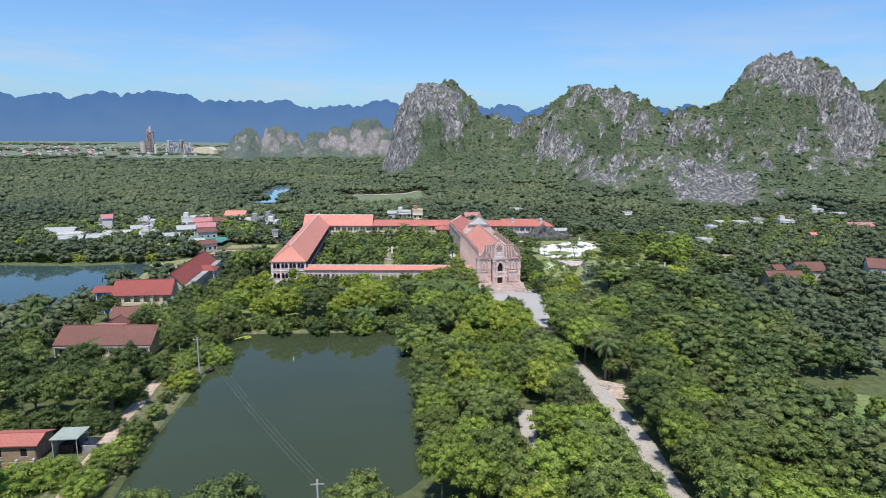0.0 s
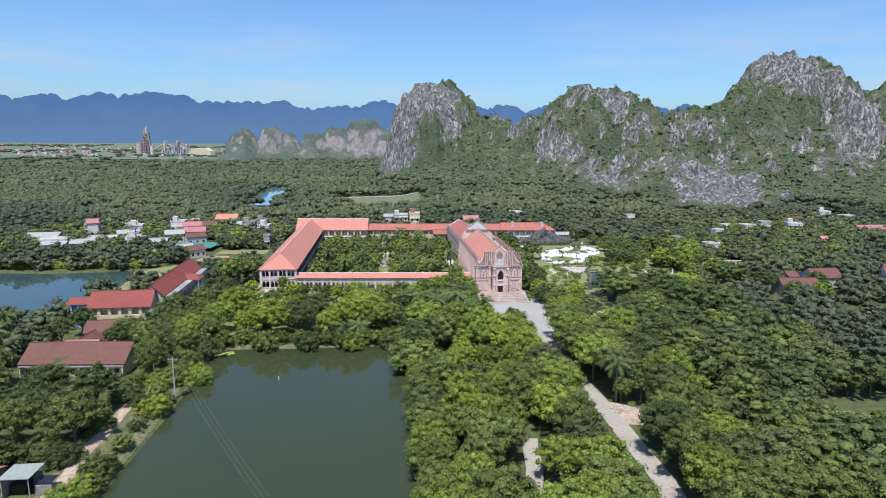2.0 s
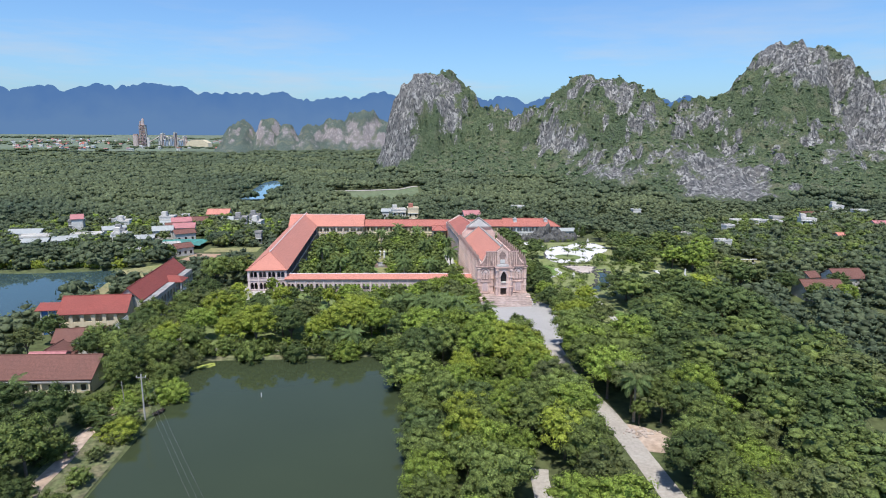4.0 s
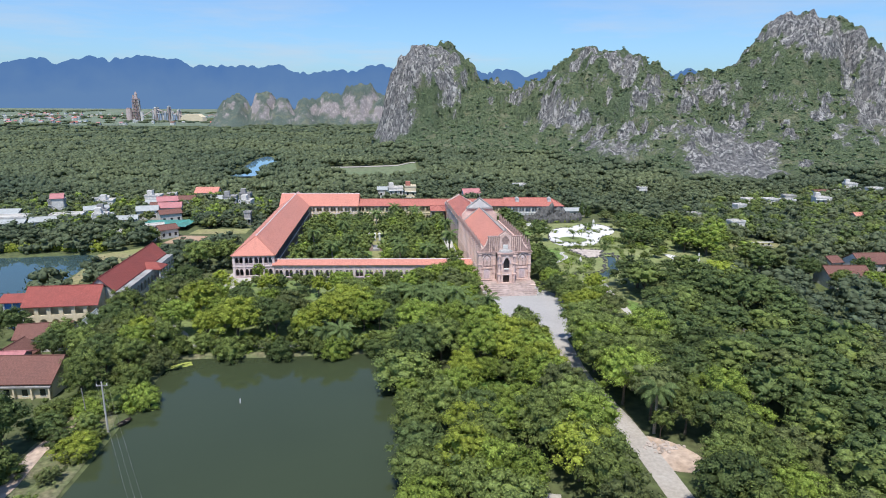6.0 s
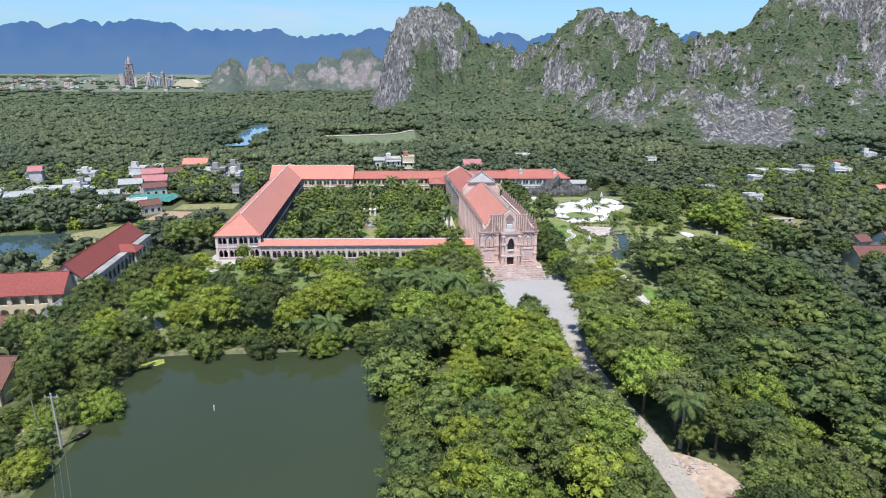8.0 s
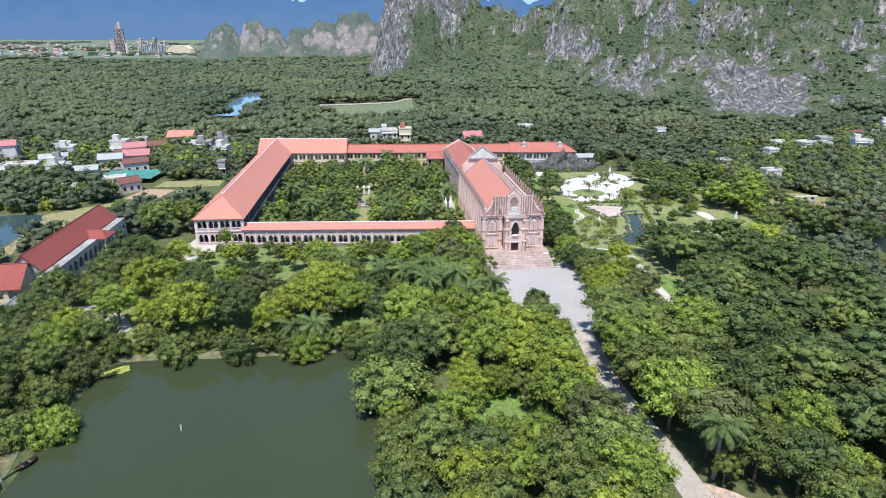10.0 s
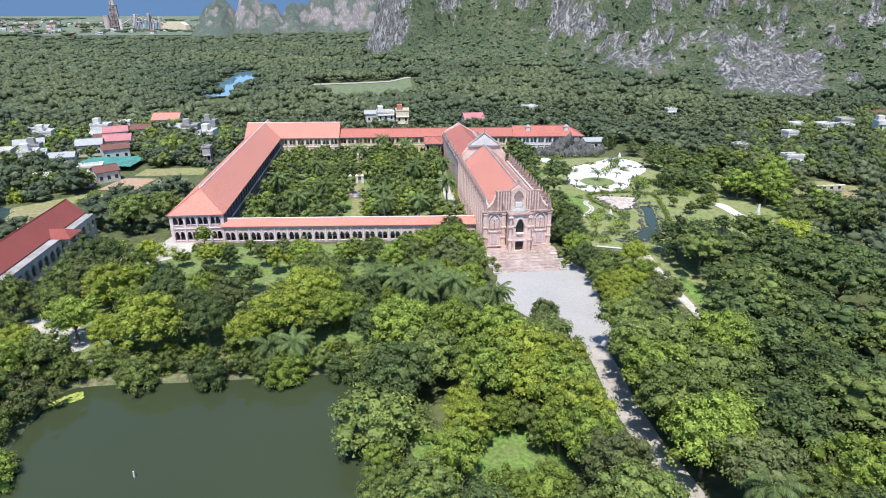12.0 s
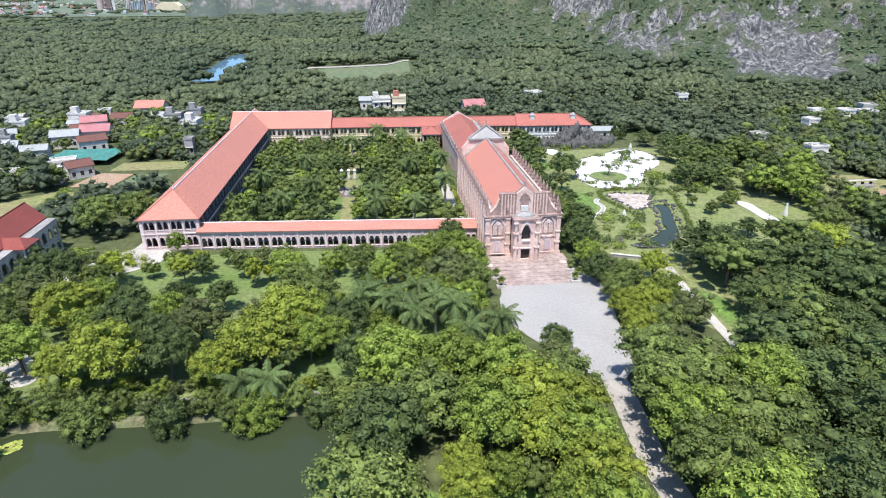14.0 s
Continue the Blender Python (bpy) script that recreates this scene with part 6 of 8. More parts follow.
def crown(seed, radius, tall, lobes, leaves, leaf, bottom=-0.5, ragged=0.2, solid=0.6, clumps=False):
    """A crown of many leaf clumps on an uneven dome, centred on its widest height."""
    r = np.random.default_rng(seed)
    k = np.arange(lobes) + 0.5
    z = 1 - k / lobes * (1 - bottom)
    a = k * 2.39996 + r.uniform(0, 6)
    q = np.sqrt(np.maximum(0, 1 - z * z))
    d = np.stack([q * np.cos(a), q * np.sin(a), z], 1) + r.normal(0, 0.10, (lobes, 3))
    reach = 1 - ragged + ragged * 1.4 * r.random(lobes) ** 1.2
    wob = 1 + 0.13 * np.sin(3 * a + seed) * q + 0.08 * np.sin(5 * a + 2 * seed) * q
    size = np.array([radius, radius, tall])
    c = d * (reach * wob * 0.86)[:, None] * size
    lr = radius * r.uniform(0.75, 1.3, lobes) * 1.55 / math.sqrt(lobes)
    dirs = unit(r.normal(size=(lobes, leaves, 3)) + unit(c + np.array([0, 0, 0.3 * tall]))[:, None, :] * 0.9)
    p = c[:, None, :] + dirs * (lr[:, None] * r.uniform(0.62, 1.3, (lobes, leaves)))[..., None] * np.array([1.1, 1.1, 0.7])
    p, dirs = p.reshape(-1, 3), dirs.reshape(-1, 3)
    if clumps:
        v, f = leaf_tips(p, unit(dirs + r.normal(0, 0.36, dirs.shape) + np.array([0, 0, 0.45])), leaf, r)
        bv = c[:, None, :] + ICO_V[None] * (lr * 0.66)[:, None, None] * np.array([1.1, 1.1, 0.72]) * (1 + r.normal(0, 0.24, (lobes, 12, 1)))
        bf = (ICO_F[None] + 12 * np.arange(lobes)[:, None, None]).reshape(-1, 3) + len(v)
        cv = ICO_V * size * 0.66
        return np.concatenate([v, bv.reshape(-1, 3), cv]), np.zeros((0, 4), int), np.concatenate([f, bf, ICO_F + len(v) + 12 * lobes])
    v, f = leaf_quads(p, unit(dirs + r.normal(0, 0.42, dirs.shape) + np.array([0, 0, 0.45])), leaf, r)
    if not solid:
        return v, f, np.zeros((0, 3), int)
    cv, cf = (CORE_V, CORE_F) if lobes > 8 else (ICO_V, ICO_F)
    ang = np.arctan2(cv[:, 1], cv[:, 0])
    lump = (1 + 0.13 * np.sin(3 * ang + seed) + 0.08 * np.sin(5 * ang + 2 * seed)) * (1 + r.normal(0, 0.05, len(cv)))
    cv = cv * np.where(cv[:, 2] < bottom, 0.55, 1.0)[:, None] * lump[:, None] * size * solid
    return np.concatenate([v, cv]), f, cf + len(v)


def trunk_bm(height, r, seed, spread=0.5):
    rnd = random.Random(seed)
    bm = tube((0, 0, -0.4), (0, 0, height * 0.55), r, r * 0.72, 8)
    for k in range(5):
        a = k * 1.256 + rnd.uniform(-0.4, 0.4)
        q = (math.cos(a) * height * spread, math.sin(a) * height * spread, height * rnd.uniform(0.95, 1.2))
        tube((0, 0, height * 0.5), q, r * 0.55, r * 0.2, 6, bm)
    tube((0, 0, height * 0.5), (0, 0, height * 1.2), r * 0.6, r * 0.25, 6, bm)
    return bm


def mesh_from(name, bm, material):
    me = bpy.data.meshes.new(name)
    bm.to_mesh(me)
    bm.free()
    me.materials.append(material)
    return me


KINDS = {
    "bright": ("leaf_bright", "rounded tree with dense yellow-green crown", "broadleaf tree"),
    "fresh": ("leaf_fresh", "spreading tree with fresh green crown", "broadleaf tree"),
    "mid": ("leaf_mid", "spreading tree with mid green crown", "broadleaf tree"),
    "dark": ("leaf_dark", "dense tree with dark green crown", "broadleaf tree"),
    "olive": ("leaf_olive", "feathery tree with olive green crown", "broadleaf tree"),
}
CROWNS = {}
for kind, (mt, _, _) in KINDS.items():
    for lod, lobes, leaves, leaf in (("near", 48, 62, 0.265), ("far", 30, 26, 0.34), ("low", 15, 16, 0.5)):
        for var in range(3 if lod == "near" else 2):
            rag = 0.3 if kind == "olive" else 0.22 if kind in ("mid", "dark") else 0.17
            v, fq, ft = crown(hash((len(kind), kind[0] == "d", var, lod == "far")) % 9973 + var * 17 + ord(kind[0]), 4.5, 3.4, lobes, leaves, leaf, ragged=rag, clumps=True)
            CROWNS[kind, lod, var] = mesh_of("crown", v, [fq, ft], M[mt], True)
TRUNKS = [mesh_from("trunk", trunk_bm(4.2, 0.28, s), M["bark"]) for s in range(3)]
TREES_AT = []

THICKET = {}


def plant(kind, x, y, radius, lod, lift=None, group="", squash=1.0, joined=False):
    """A broadleaf tree whose crown has that radius; joined: one of an uncountable thicket."""
    lod = "far" if radius < 2.5 and lod == "near" else lod
    key = (kind, lod, rng.integers(0, 3 if lod == "near" else 2))
    s = radius / 4.5
    height = (5.4 * s ** 0.6) if lift is None else lift
    if joined:
        m = pose(x, y, gz(x, y), 0, 0, rng.uniform(0, 360))
        sz = s ** 0.75 * squash
        THICKET.setdefault(kind, []).append((CROWNS[key], m @ Matrix.Translation((0, 0, height + 0.6 * sz)) @ Matrix.Diagonal((s, s, sz, 1)), TRUNKS[rng.integers(0, 3)], m @ Matrix.Diagonal((s, s, height / 4.2, 1))))
        TREES_AT.append((x, y, radius))
        return
    ob = thing("tree", pose(x, y, gz(x, y), 0, 0, rng.uniform(0, 360)), KINDS[kind][1], KINDS[kind][2], group or "broadleaf trees")
    sz = s ** 0.75 * squash
    part("trunk", TRUNKS[rng.integers(0, 3)], None, ob, at=Matrix.Diagonal((s, s, height / 4.2, 1)))
    part("crown", CROWNS[key], None, ob, at=Matrix.Translation((0, 0, height + 0.6 * sz)) @ Matrix.Diagonal((s, s * rng.uniform(0.9, 1.1), sz, 1)))
    TREES_AT.append((x, y, radius))


# trees one by one: the front garden, the grove beside the pond, and the church side
GARDEN_TREES = [("bright", -68.2, -36.2, 5.0), ("bright", -75.0, -35.8, 3.0), ("bright", -80.8, -20.5, 4.6), ("fresh", -82.6, -31.5, 4.0), ("mid", -97.5, -22.6, 4.0), ("dark", -96.6, -31.5, 3.8), ("mid", -89.0, -24.6, 3.4), ("bright", -88.0, -38.5, 3.0), ("mid", -82.0, -42.0, 3.4), ("dark", -59.8, -34.9, 4.1), ("bright", -46.9, -34.1, 5.1), ("bright", -52.6, -38.0, 3.4),
                ("dark", -69.4, -25.8, 4.0), ("dark", -62.9, -29.4, 3.6), ("dark", -88.5, -7.9, 5.4), ("olive", -86.5, -14.5, 4.2), ("mid", -91.5, -15.5, 3.6), ("fresh", -72.6, 11.2, 2.0), ("mid", -81.8, -6.0, 2.8),
                ("fresh", -78.0, -13.8, 3.0), ("dark", -71.4, -17.7, 3.3), ("dark", -63.4, -16.4, 3.0), ("mid", -93.5, 25.1, 5.0), ("mid", -86.5, 29.5, 4.4)]
FRONT_TREES = [("mid", -56.1, -1.0, 2.0), ("fresh", -48.6, -1.6, 2.2), ("dark", -57.0, -14.5, 2.4), ("olive", -57.6, -26.6, 4.2), ("bright", -43.3, -26.4, 4.8), ("mid", -39.9, -18.9, 3.6),
               ("fresh", -46.0, -6.2, 3.2), ("dark", -34.6, -28.3, 4.0), ("mid", -32.4, -4.6, 2.8), ("fresh", -20.0, -4.0, 3.6), ("dark", -13.6, 6.2, 2.7), ("fresh", -14.1, -6.1, 4.4),
               ("olive", -16.0, -15.0, 4.4), ("mid", -24.0, -9.0, 3.6), ("fresh", -11.4, -9.0, 3.4), ("mid", -11.8, -16.0, 3.3), ("fresh", -13.7, -24.0, 3.4), ("olive", -10.6, -30.0, 2.6), ("fresh", -17.5, 1.5, 2.6), ("fresh", -39.0, -2.6, 2.0), ("dark", -64.0, -2.0, 2.2)]
GROVE_TREES = [("fresh", -26.8, -42.0, 5.4), ("fresh", -18.8, -42.7, 5.2), ("dark", -28.6, -55.0, 5.0), ("dark", -32.0, -38.0, 3.4), ("fresh", -12.2, -44.6, 4.8), 
               ("fresh", -15.2, -54.4, 5.0), ("bright", -9.0, -57.5, 4.0), ("bright", -19.6, -60.5, 2.6), ("bright", -20.0, -64.8, 2.8), ("mid", -23.0, -50.3, 4.6),
               ("olive", -3.4, -42.0, 3.0), ("dark", -2.2, -36.2, 2.5), ("fresh", -22.1, -70.5, 3.2), ("mid", -26.2, -77.5, 4.0), ("dark", -19.6, -80.5, 3.6), ("fresh", -8.0, -66.5, 3.0), 
               ("mid", -10.0, -84.0, 4.4), ("bright", -7.0, -94.0, 4.4)]
CHURCH_TREES = [("fresh", 13.1, -5.7, 3.0), ("dark", 12.8, -12.6, 3.2), ("mid", 17.3, -15.3, 3.0), ("bright", 23.2, -13.7, 2.8), ("bright", 17.2, -24.7, 3.6), ("bright", 12.9, -31.8, 3.0), ("mid", 17.6, -31.6, 3.2),
                ("olive", 22.5, -30.2, 3.2), ("fresh", 21.8, -21.5, 3.2), ("mid", 13.6, -19.5, 2.6), ("bright", 13.4, -26.0, 2.8), ("dark", 36.8, -27.0, 4.6), ("dark", 34.0, -36.0, 4.4),
                ("dark", 38.4, -8.0, 7.2),
                ("dark", 43.6, -15.1, 6.0), ("dark", 43.1, -25.1, 5.4), ("mid", 15.0, -47.0, 6.2), ("mid", 17.6, -57.3, 6.8), ("dark", 31.5, -48.8, 7.0),
                ("dark", 33.4, -58.6, 7.0), ("fresh", 12.2, -67.2, 5.6), ("dark", 22.9, -67.7, 6.6), ("dark", 44.1, -37.4, 6.0), ("dark", 64.0, -22.5, 6.8), ("bright", 63.9, -7.2, 4.8),
                ("dark", 24.6, 52.7, 4.0), ("dark", 13.0, 2.2, 4.0), ("mid", 13.0, 14.0, 2.8), ("dark", 13.4, 30.0, 2.8), ("mid", 13.2, 22.0, 2.6), ("dark", 14.0, 38.0, 2.8)]
SHORE_TREES = [("mid", -83.0, -66.0, 3.2),
               ("mid", -68.2, -44.4, 3.5), ("dark", -57.2, -44.9, 3.1), ("fresh", -45.4, -45.0, 3.6), ("mid", -49.0, -44.2, 2.6), ("mid", -74.6, -40.6, 2.6), ("mid", -79.6, -42.6, 3.4), ("mid", -64.6, -41.8, 2.0), ("olive", -60.9, -42.4, 1.5), ("mid", -52.4, -43.0, 2.0), ("dark", -36.6, -45.2, 3.0), ("mid", -40.6, -43.4, 2.2), ("dark", -82.5, -42.0, 3.2), ("mid", -34.0, -44.0, 3.2),
               ("fresh", -79.0, -64.5, 3.4), ("mid", -83.5, -57.0, 3.6), ("olive", -82.0, -50.0, 3.8),
               ("mid", -43.0, -127.0, 4.6), ("dark", -62.0, -127.0, 5.0), ("mid", -73.0, -127.0, 3.6)]
AVENUE_TREES = [("mid", 9.4, -45.0, 4.4), ("mid", 8.4, -51.5, 4.8), ("fresh", 7.8, -58.5, 4.8), ("mid", 7.6, -65.5, 4.8), ("fresh", 8.2, -72.5, 4.8), ("olive", 10.6, -78.6, 4.2), ("mid", 14.6, -83.2, 4.0), ("dark", 18.5, -86.0, 4.2), ("mid", 18.0, -93.0, 4.0), ("fresh", 23.0, -79.0, 4.4), ("mid", 9.9, -84.0, 1.8), ("mid", 12.8, -99.0, 3.8), ("dark", 10.0, -104.0, 4.6),
                ("mid", 10.2, -111.0, 4.4), ("fresh", 9.4, -119.0, 4.2), ("mid", 8.6, -126.5, 4.2), ("mid", 8.0, -134.0, 4.2), ("dark", -118.5, -31.5, 3.4), ("mid", -103.8, -40.2, 3.2), ("mid", -99.0, -30.5, 3.0), ("dark", -98.5, -37.0, 3.4), ("mid", -92.0, -35.0, 3.2), ("mid", -91.2, -57.5, 3.7), ("dark", -90.8, -50.6, 3.6), ("mid", -97.2, -45.4, 3.4), ("dark", -103.5, -45.2, 3.0), ("mid", -89.4, -62.8, 3.2), ("dark", 91.6, -7.0, 3.6), ("mid", 95.2, -16.4, 3.0), ("fresh", 104.0, -17.4, 3.0), ("dark", 113.0, -3.0, 3.0), ("fresh", -87.5, -45.0, 3.4), ("mid", -86.0, -51.5, 3.2), ("olive", -93.0, -42.5, 3.4)]
WEST_ROW = [("mid", -48.0, 4.0), ("bright", -53.0, 4.2), ("fresh", -58.6, 4.4), ("bright", -64.4, 4.2), ("fresh", -70.0, 4.0), ("olive", -76.0, 3.8), ("mid", -82.0, 4.0), ("fresh", -88.0, 4.2), ("mid", -94.5, 4.2), ("mid", -101.0, 4.2),
            ("olive", -107.5, 4.0), ("fresh", -114.0, 4.2), ("mid", -120.5, 4.2), ("mid", -127.5, 4.2), ("mid", -134.5, 4.2)]
for kind, y, r in WEST_ROW:
    near_bend = -90 < y < -71
    plant(kind, (-3.9 if near_bend else -4.6 if y > -50 else -4.9) + 0.5 * math.sin(y), y, r, "near", lift=6.6 if near_bend else 5.2)
BANK_TREES = [("mid", -30.8, -61.0, 6.4), ("dark", -29.8, -54.5, 4.8), ("mid", -28.8, -47.4, 4.6), ("fresh", -30.9, -68.6, 2.3), ("mid", -30.6, -73.4, 2.6), ("mid", -29.6, -80.0, 4.0), ("dark", -29.8, -87.0, 4.2), ("mid", -29.8, -94.0, 4.2), ("fresh", -29.8, -101.0, 4.2), ("mid", -29.8, -108.0, 4.2), ("mid", -29.6, -115.0, 4.2)]
for kind, x, y, r in BANK_TREES:
    plant(kind, x, y, r, "near", lift=2.6, squash=0.85)
for table in (AVENUE_TREES, GARDEN_TREES, FRONT_TREES, GROVE_TREES, CHURCH_TREES):
    for kind, x, y, r in table:
        plant(kind, x, y, r, "near", lift=(2.8 if x < 22 and -36 < y < 4 else 4.0) if table is CHURCH_TREES else 6.6 if table is AVENUE_TREES and 7 < x < 11 and r > 4 and y > -82 else None, squash=0.8 if table is CHURCH_TREES and r > 4.5 else 1.0)
for kind, x, y, r in SHORE_TREES:
    plant(kind, x, y, r, "near", lift=1.3)
for kind, x, y, r in (("mid", -83.2, -102.4, 2.9), ("bright", -82.2, -80.6, 3.0), ("fresh", -84.0, -111.5, 3.0), ("fresh", -83.0, -107.4, 2.0), ("mid", -82.6, -94.6, 1.9), ("olive", -83.0, -87.6, 1.7), ("fresh", -84.0, -119.0, 3.0), ("mid", -84.4, -73.2, 2.4), ("dark", -85.6, -78.0, 2.2), ("fresh", -86.0, -68.5, 2.6), ("dark", -100.5, -98.0, 4.0), ("mid", -107.5, -99.0, 4.0), ("dark", -94.5, -96.0, 3.4), ("mid", -101.0, -119.0, 4.0), ("fresh", -95.0, -118.0, 3.8), ("fresh", -90.0, -115.5, 3.4), ("dark", -90.4, -74.0, 3.2), ("mid", -90.8, -86.0, 3.2), ("mid", -84.0, -115.5, 2.4), ("dark", -90.6, -98.0, 3.0), ("mid", -88.0, -64.0, 2.6), ("mid", -91.5, -68.5, 3.0)):
    plant(kind, x, y, r, "near", lift=0.9, squash=0.8)

# low growth between the shore path and the garden
for k in range(16):
    plant(("mid", "fresh", "olive", "mid", "bright")[k % 5], -76.5 + 2.6 * k + 0.7 * math.sin(k * 2.3), -37.6 - 0.05 * k + 1.3 * math.sin(k * 1.7), 0.9 + 0.8 * abs(math.sin(k * 1.3)), "far", lift=0.8, squash=0.9, group="shore shrubs")
for kind, x, y, r in (("fresh", -14.8, -60.8, 2.7), ("mid", -11.4, -61.6, 2.4), ("fresh", -18.4, -64.2, 2.3), ("mid", -10.2, -66.0, 1.6)):
    plant(kind, x, y, r, "near", lift=2.2)
# small trees and bushes on the lawn round the statue
for kind, x, y, r in (("mid", 73.0, 36.0, 3.2), ("dark", 79.0, 33.0, 3.4), ("mid", 69.5, 43.0, 2.8), ("fresh", 62.0, 26.5, 1.7), ("mid", 58.5, 23.6, 2.1), ("dark", 77.0, 40.0, 3.4), ("mid", 83.0, 27.0, 3.2),
                      ("olive", 65.0, 32.5, 1.5), ("mid", 52.6, 19.6, 1.6), ("dark", 65.6, 38.0, 2.4), ("mid", 53.8, 33.0, 1.4), ("olive", 55.6, 38.4, 1.6), ("fresh", 78.5, 18.5, 2.6), ("mid", 50.6, 25.4, 1.2)):
    plant(kind, x, y, r, "far", lift=1.6 if r < 2.5 else 2.6, squash=0.9, group="garden trees")
young = random.Random(7)
for k in range(34):
    y = young.uniform(-132, -92)
    x = 49 + 0.45 * (-92 - y) + young.uniform(-2, 18)
    plant(("olive", "fresh", "mid")[k % 3], x, y, young.uniform(0.9, 1.7), "low", lift=1.2, group="young trees on the clearing")
for k in range(19):
    y = -61.0 - 3.05 * k
    if abs(y + 71) > 2.5 and k % 4 != 2 and not -100 < y < -85:
        plant(("mid", "fresh", "olive", "mid", "dark")[k % 5], -81.7 + 0.5 * math.sin(k * 2.7), y, 1.3 + 0.8 * abs(math.sin(k * 1.9)), "far", lift=0.45, squash=0.8)

BUILT = [[(-83, 13), (-67, 13), (-67, 107), (-44, 104.5), (-44, 120), (-83, 122)], [(-70, 10.5), (-4, 8.5), (-4, 16), (-70, 19)], [(-10, -17), (10, -17), (9, 102), (-9, 102)],
         [(-48, 102), (58, 97), (58, 114), (-48, 118)], [(-16, 90), (-5, 90), (-5, 106), (-16, 106)], [(-107, -26), (-93, -26), (-93, 22), (-107, 22)], [(-127, -28), (-100, -28), (-100, -15), (-127, -15)],
         [(-119, -64), (-93, -64), (-93, -48), (-119, -48)], [(-115.5, -41.5), (-103, -41), (-103, -31), (-115.5, -31)], [(-106, -114), (-91, -114), (-91, -102), (-106, -102)]]
OPEN = [(ribbon([(-10, 22), (-10, 52)], 2.4), 2.0), ([(-148, 275), (-122, 275), (-108, 222), (-128, 222)], 0.0), ([(-66, 280), (-9, 280), (-12, 252), (-60, 252)], 0.0), (POND, 0.4), (LAKE, 1.0), (FAR_POND, 3.0), (GARDEN_POND, 1.5), (PLAZA, 2.0), (ribbon(ROAD_LINE, 2.0), 1.3), (ribbon(SIDE_PATH, 1.4), 1.7), (WHITE_COURT, 1.5), (ROCKS, 1.5),
        ([(-97, -23.6), (-91.8, -21.2), (-84, -28.2), (-81.0, -34), (-84.9, -33), (-93.2, -27)], 0.8), ([(-100, 8), (-88, -1), (-82, 2), (-82, 25), (-100, 18)], 2.0), ([(-14.3, -63.3), (-10.9, -63.6), (-10.3, -66.8), (-12.4, -71.3), (-13.5, -76), (-17.4, -75.5), (-16.6, -69.6)], 1.6), ([(-24.6, -60.7), (-22.2, -62), (-22.3, -65.6), (-25.4, -66.8), (-26.2, -63.7)], 1.2), ([(-31.3, -66.7), (-28.4, -67.9), (-26, -63.8), (-28.9, -70.2), (-30.5, -74.6)], 1.6),
        ([(-88, 348), (-4, 364), (-6, 280), (-70, 280)], 2), ([(-121, 64), (-93, 62), (-92, 92), (-116, 92), (-121, 80)], 0.5), ([(-148, 106), (-124, 114), (-114, 92), (-120, 82), (-141, 82)], 1.2), ([(-132, 4), (-110, 52), (-118, 66), (-140, 50)], 0.0),
        ([(44, -94), (56, -88), (80, -110), (70, -145), (48, -122)], 0.5), ([(92, 22), (104, 20), (122, 40), (112, 52), (94, 44)], 0.0), ([(54, 37), (68, 39), (66, 31), (45, 20), (46, 28)], 0.5), ([(24, 84), (60, 84), (58, 99), (24, 99)], 0.5),
        ([(56, 2), (60, 22), (70, 32), (75, 18), (68, 0)], 0.8), ([(22, 11), (27, 19), (36, 14), (33, 4)], 0.0), ([(18, 18), (22, 42), (29, 38), (25, 18)], 0.0), ([(6.5, -84), (10, -86), (14, -92), (9, -94)], 2.6),
        ([(26, -4), (23.5, -38), (34, -36), (33, -14)], 3.0), ([(20, 0), (46, 8), (72, 30), (70, 42), (53, 40), (61, 66), (53, 84), (24, 86), (21, 40)], 0.0), (ribbon([(-37.5, 18), (-38, 104)], 2.0), 0.8), ([(240, 262), (330, 300), (350, 350), (260, 300)], 1.0)]


def free(x, y, pad):
    """Which of the points (arrays) stand clear of buildings, water and open ground."""
    ok = np.ones(len(x), bool)
    for poly in BUILT:
        ok &= ~inside(poly, x, y) & (edge_distance(poly, x, y) > 0.55 * pad)
    for poly, gap in OPEN:
        ok &= ~inside(poly, x, y) & (edge_distance(poly, x, y) > gap)
    for hx, hy, half in HOUSE_AT:
        ok &= ((x - hx) ** 2 + ((y - hy) * np.where(y < hy, 0.8, 1.0)) ** 2) > (0.85 * half + 0.5 * pad) ** 2
    return ok


def scatter(x0, x1, y0, y1, spacing, seed, poly=None):
    """Jittered grid of points."""
    r = np.random.default_rng(seed)
    gx, gy = np.meshgrid(np.arange(x0, x1, spacing), np.arange(y0, y1, spacing))
    gx = gx + (np.arange(gx.shape[0]) % 2)[:, None] * spacing / 2
    x, y = gx.ravel() + r.uniform(-0.38, 0.38, gx.size) * spacing, gy.ravel() + r.uniform(-0.38, 0.38, gx.size) * spacing
    if poly:
        k = inside(poly, x, y)
        x, y = x[k], y[k]
    return x, y


def wood_patch(x, y):
    """Patches of like trees: -1 to 1."""
    return fbm(np.atleast_1d(np.asarray(x, float)), np.atleast_1d(np.asarray(y, float)), 26, 3, 41)


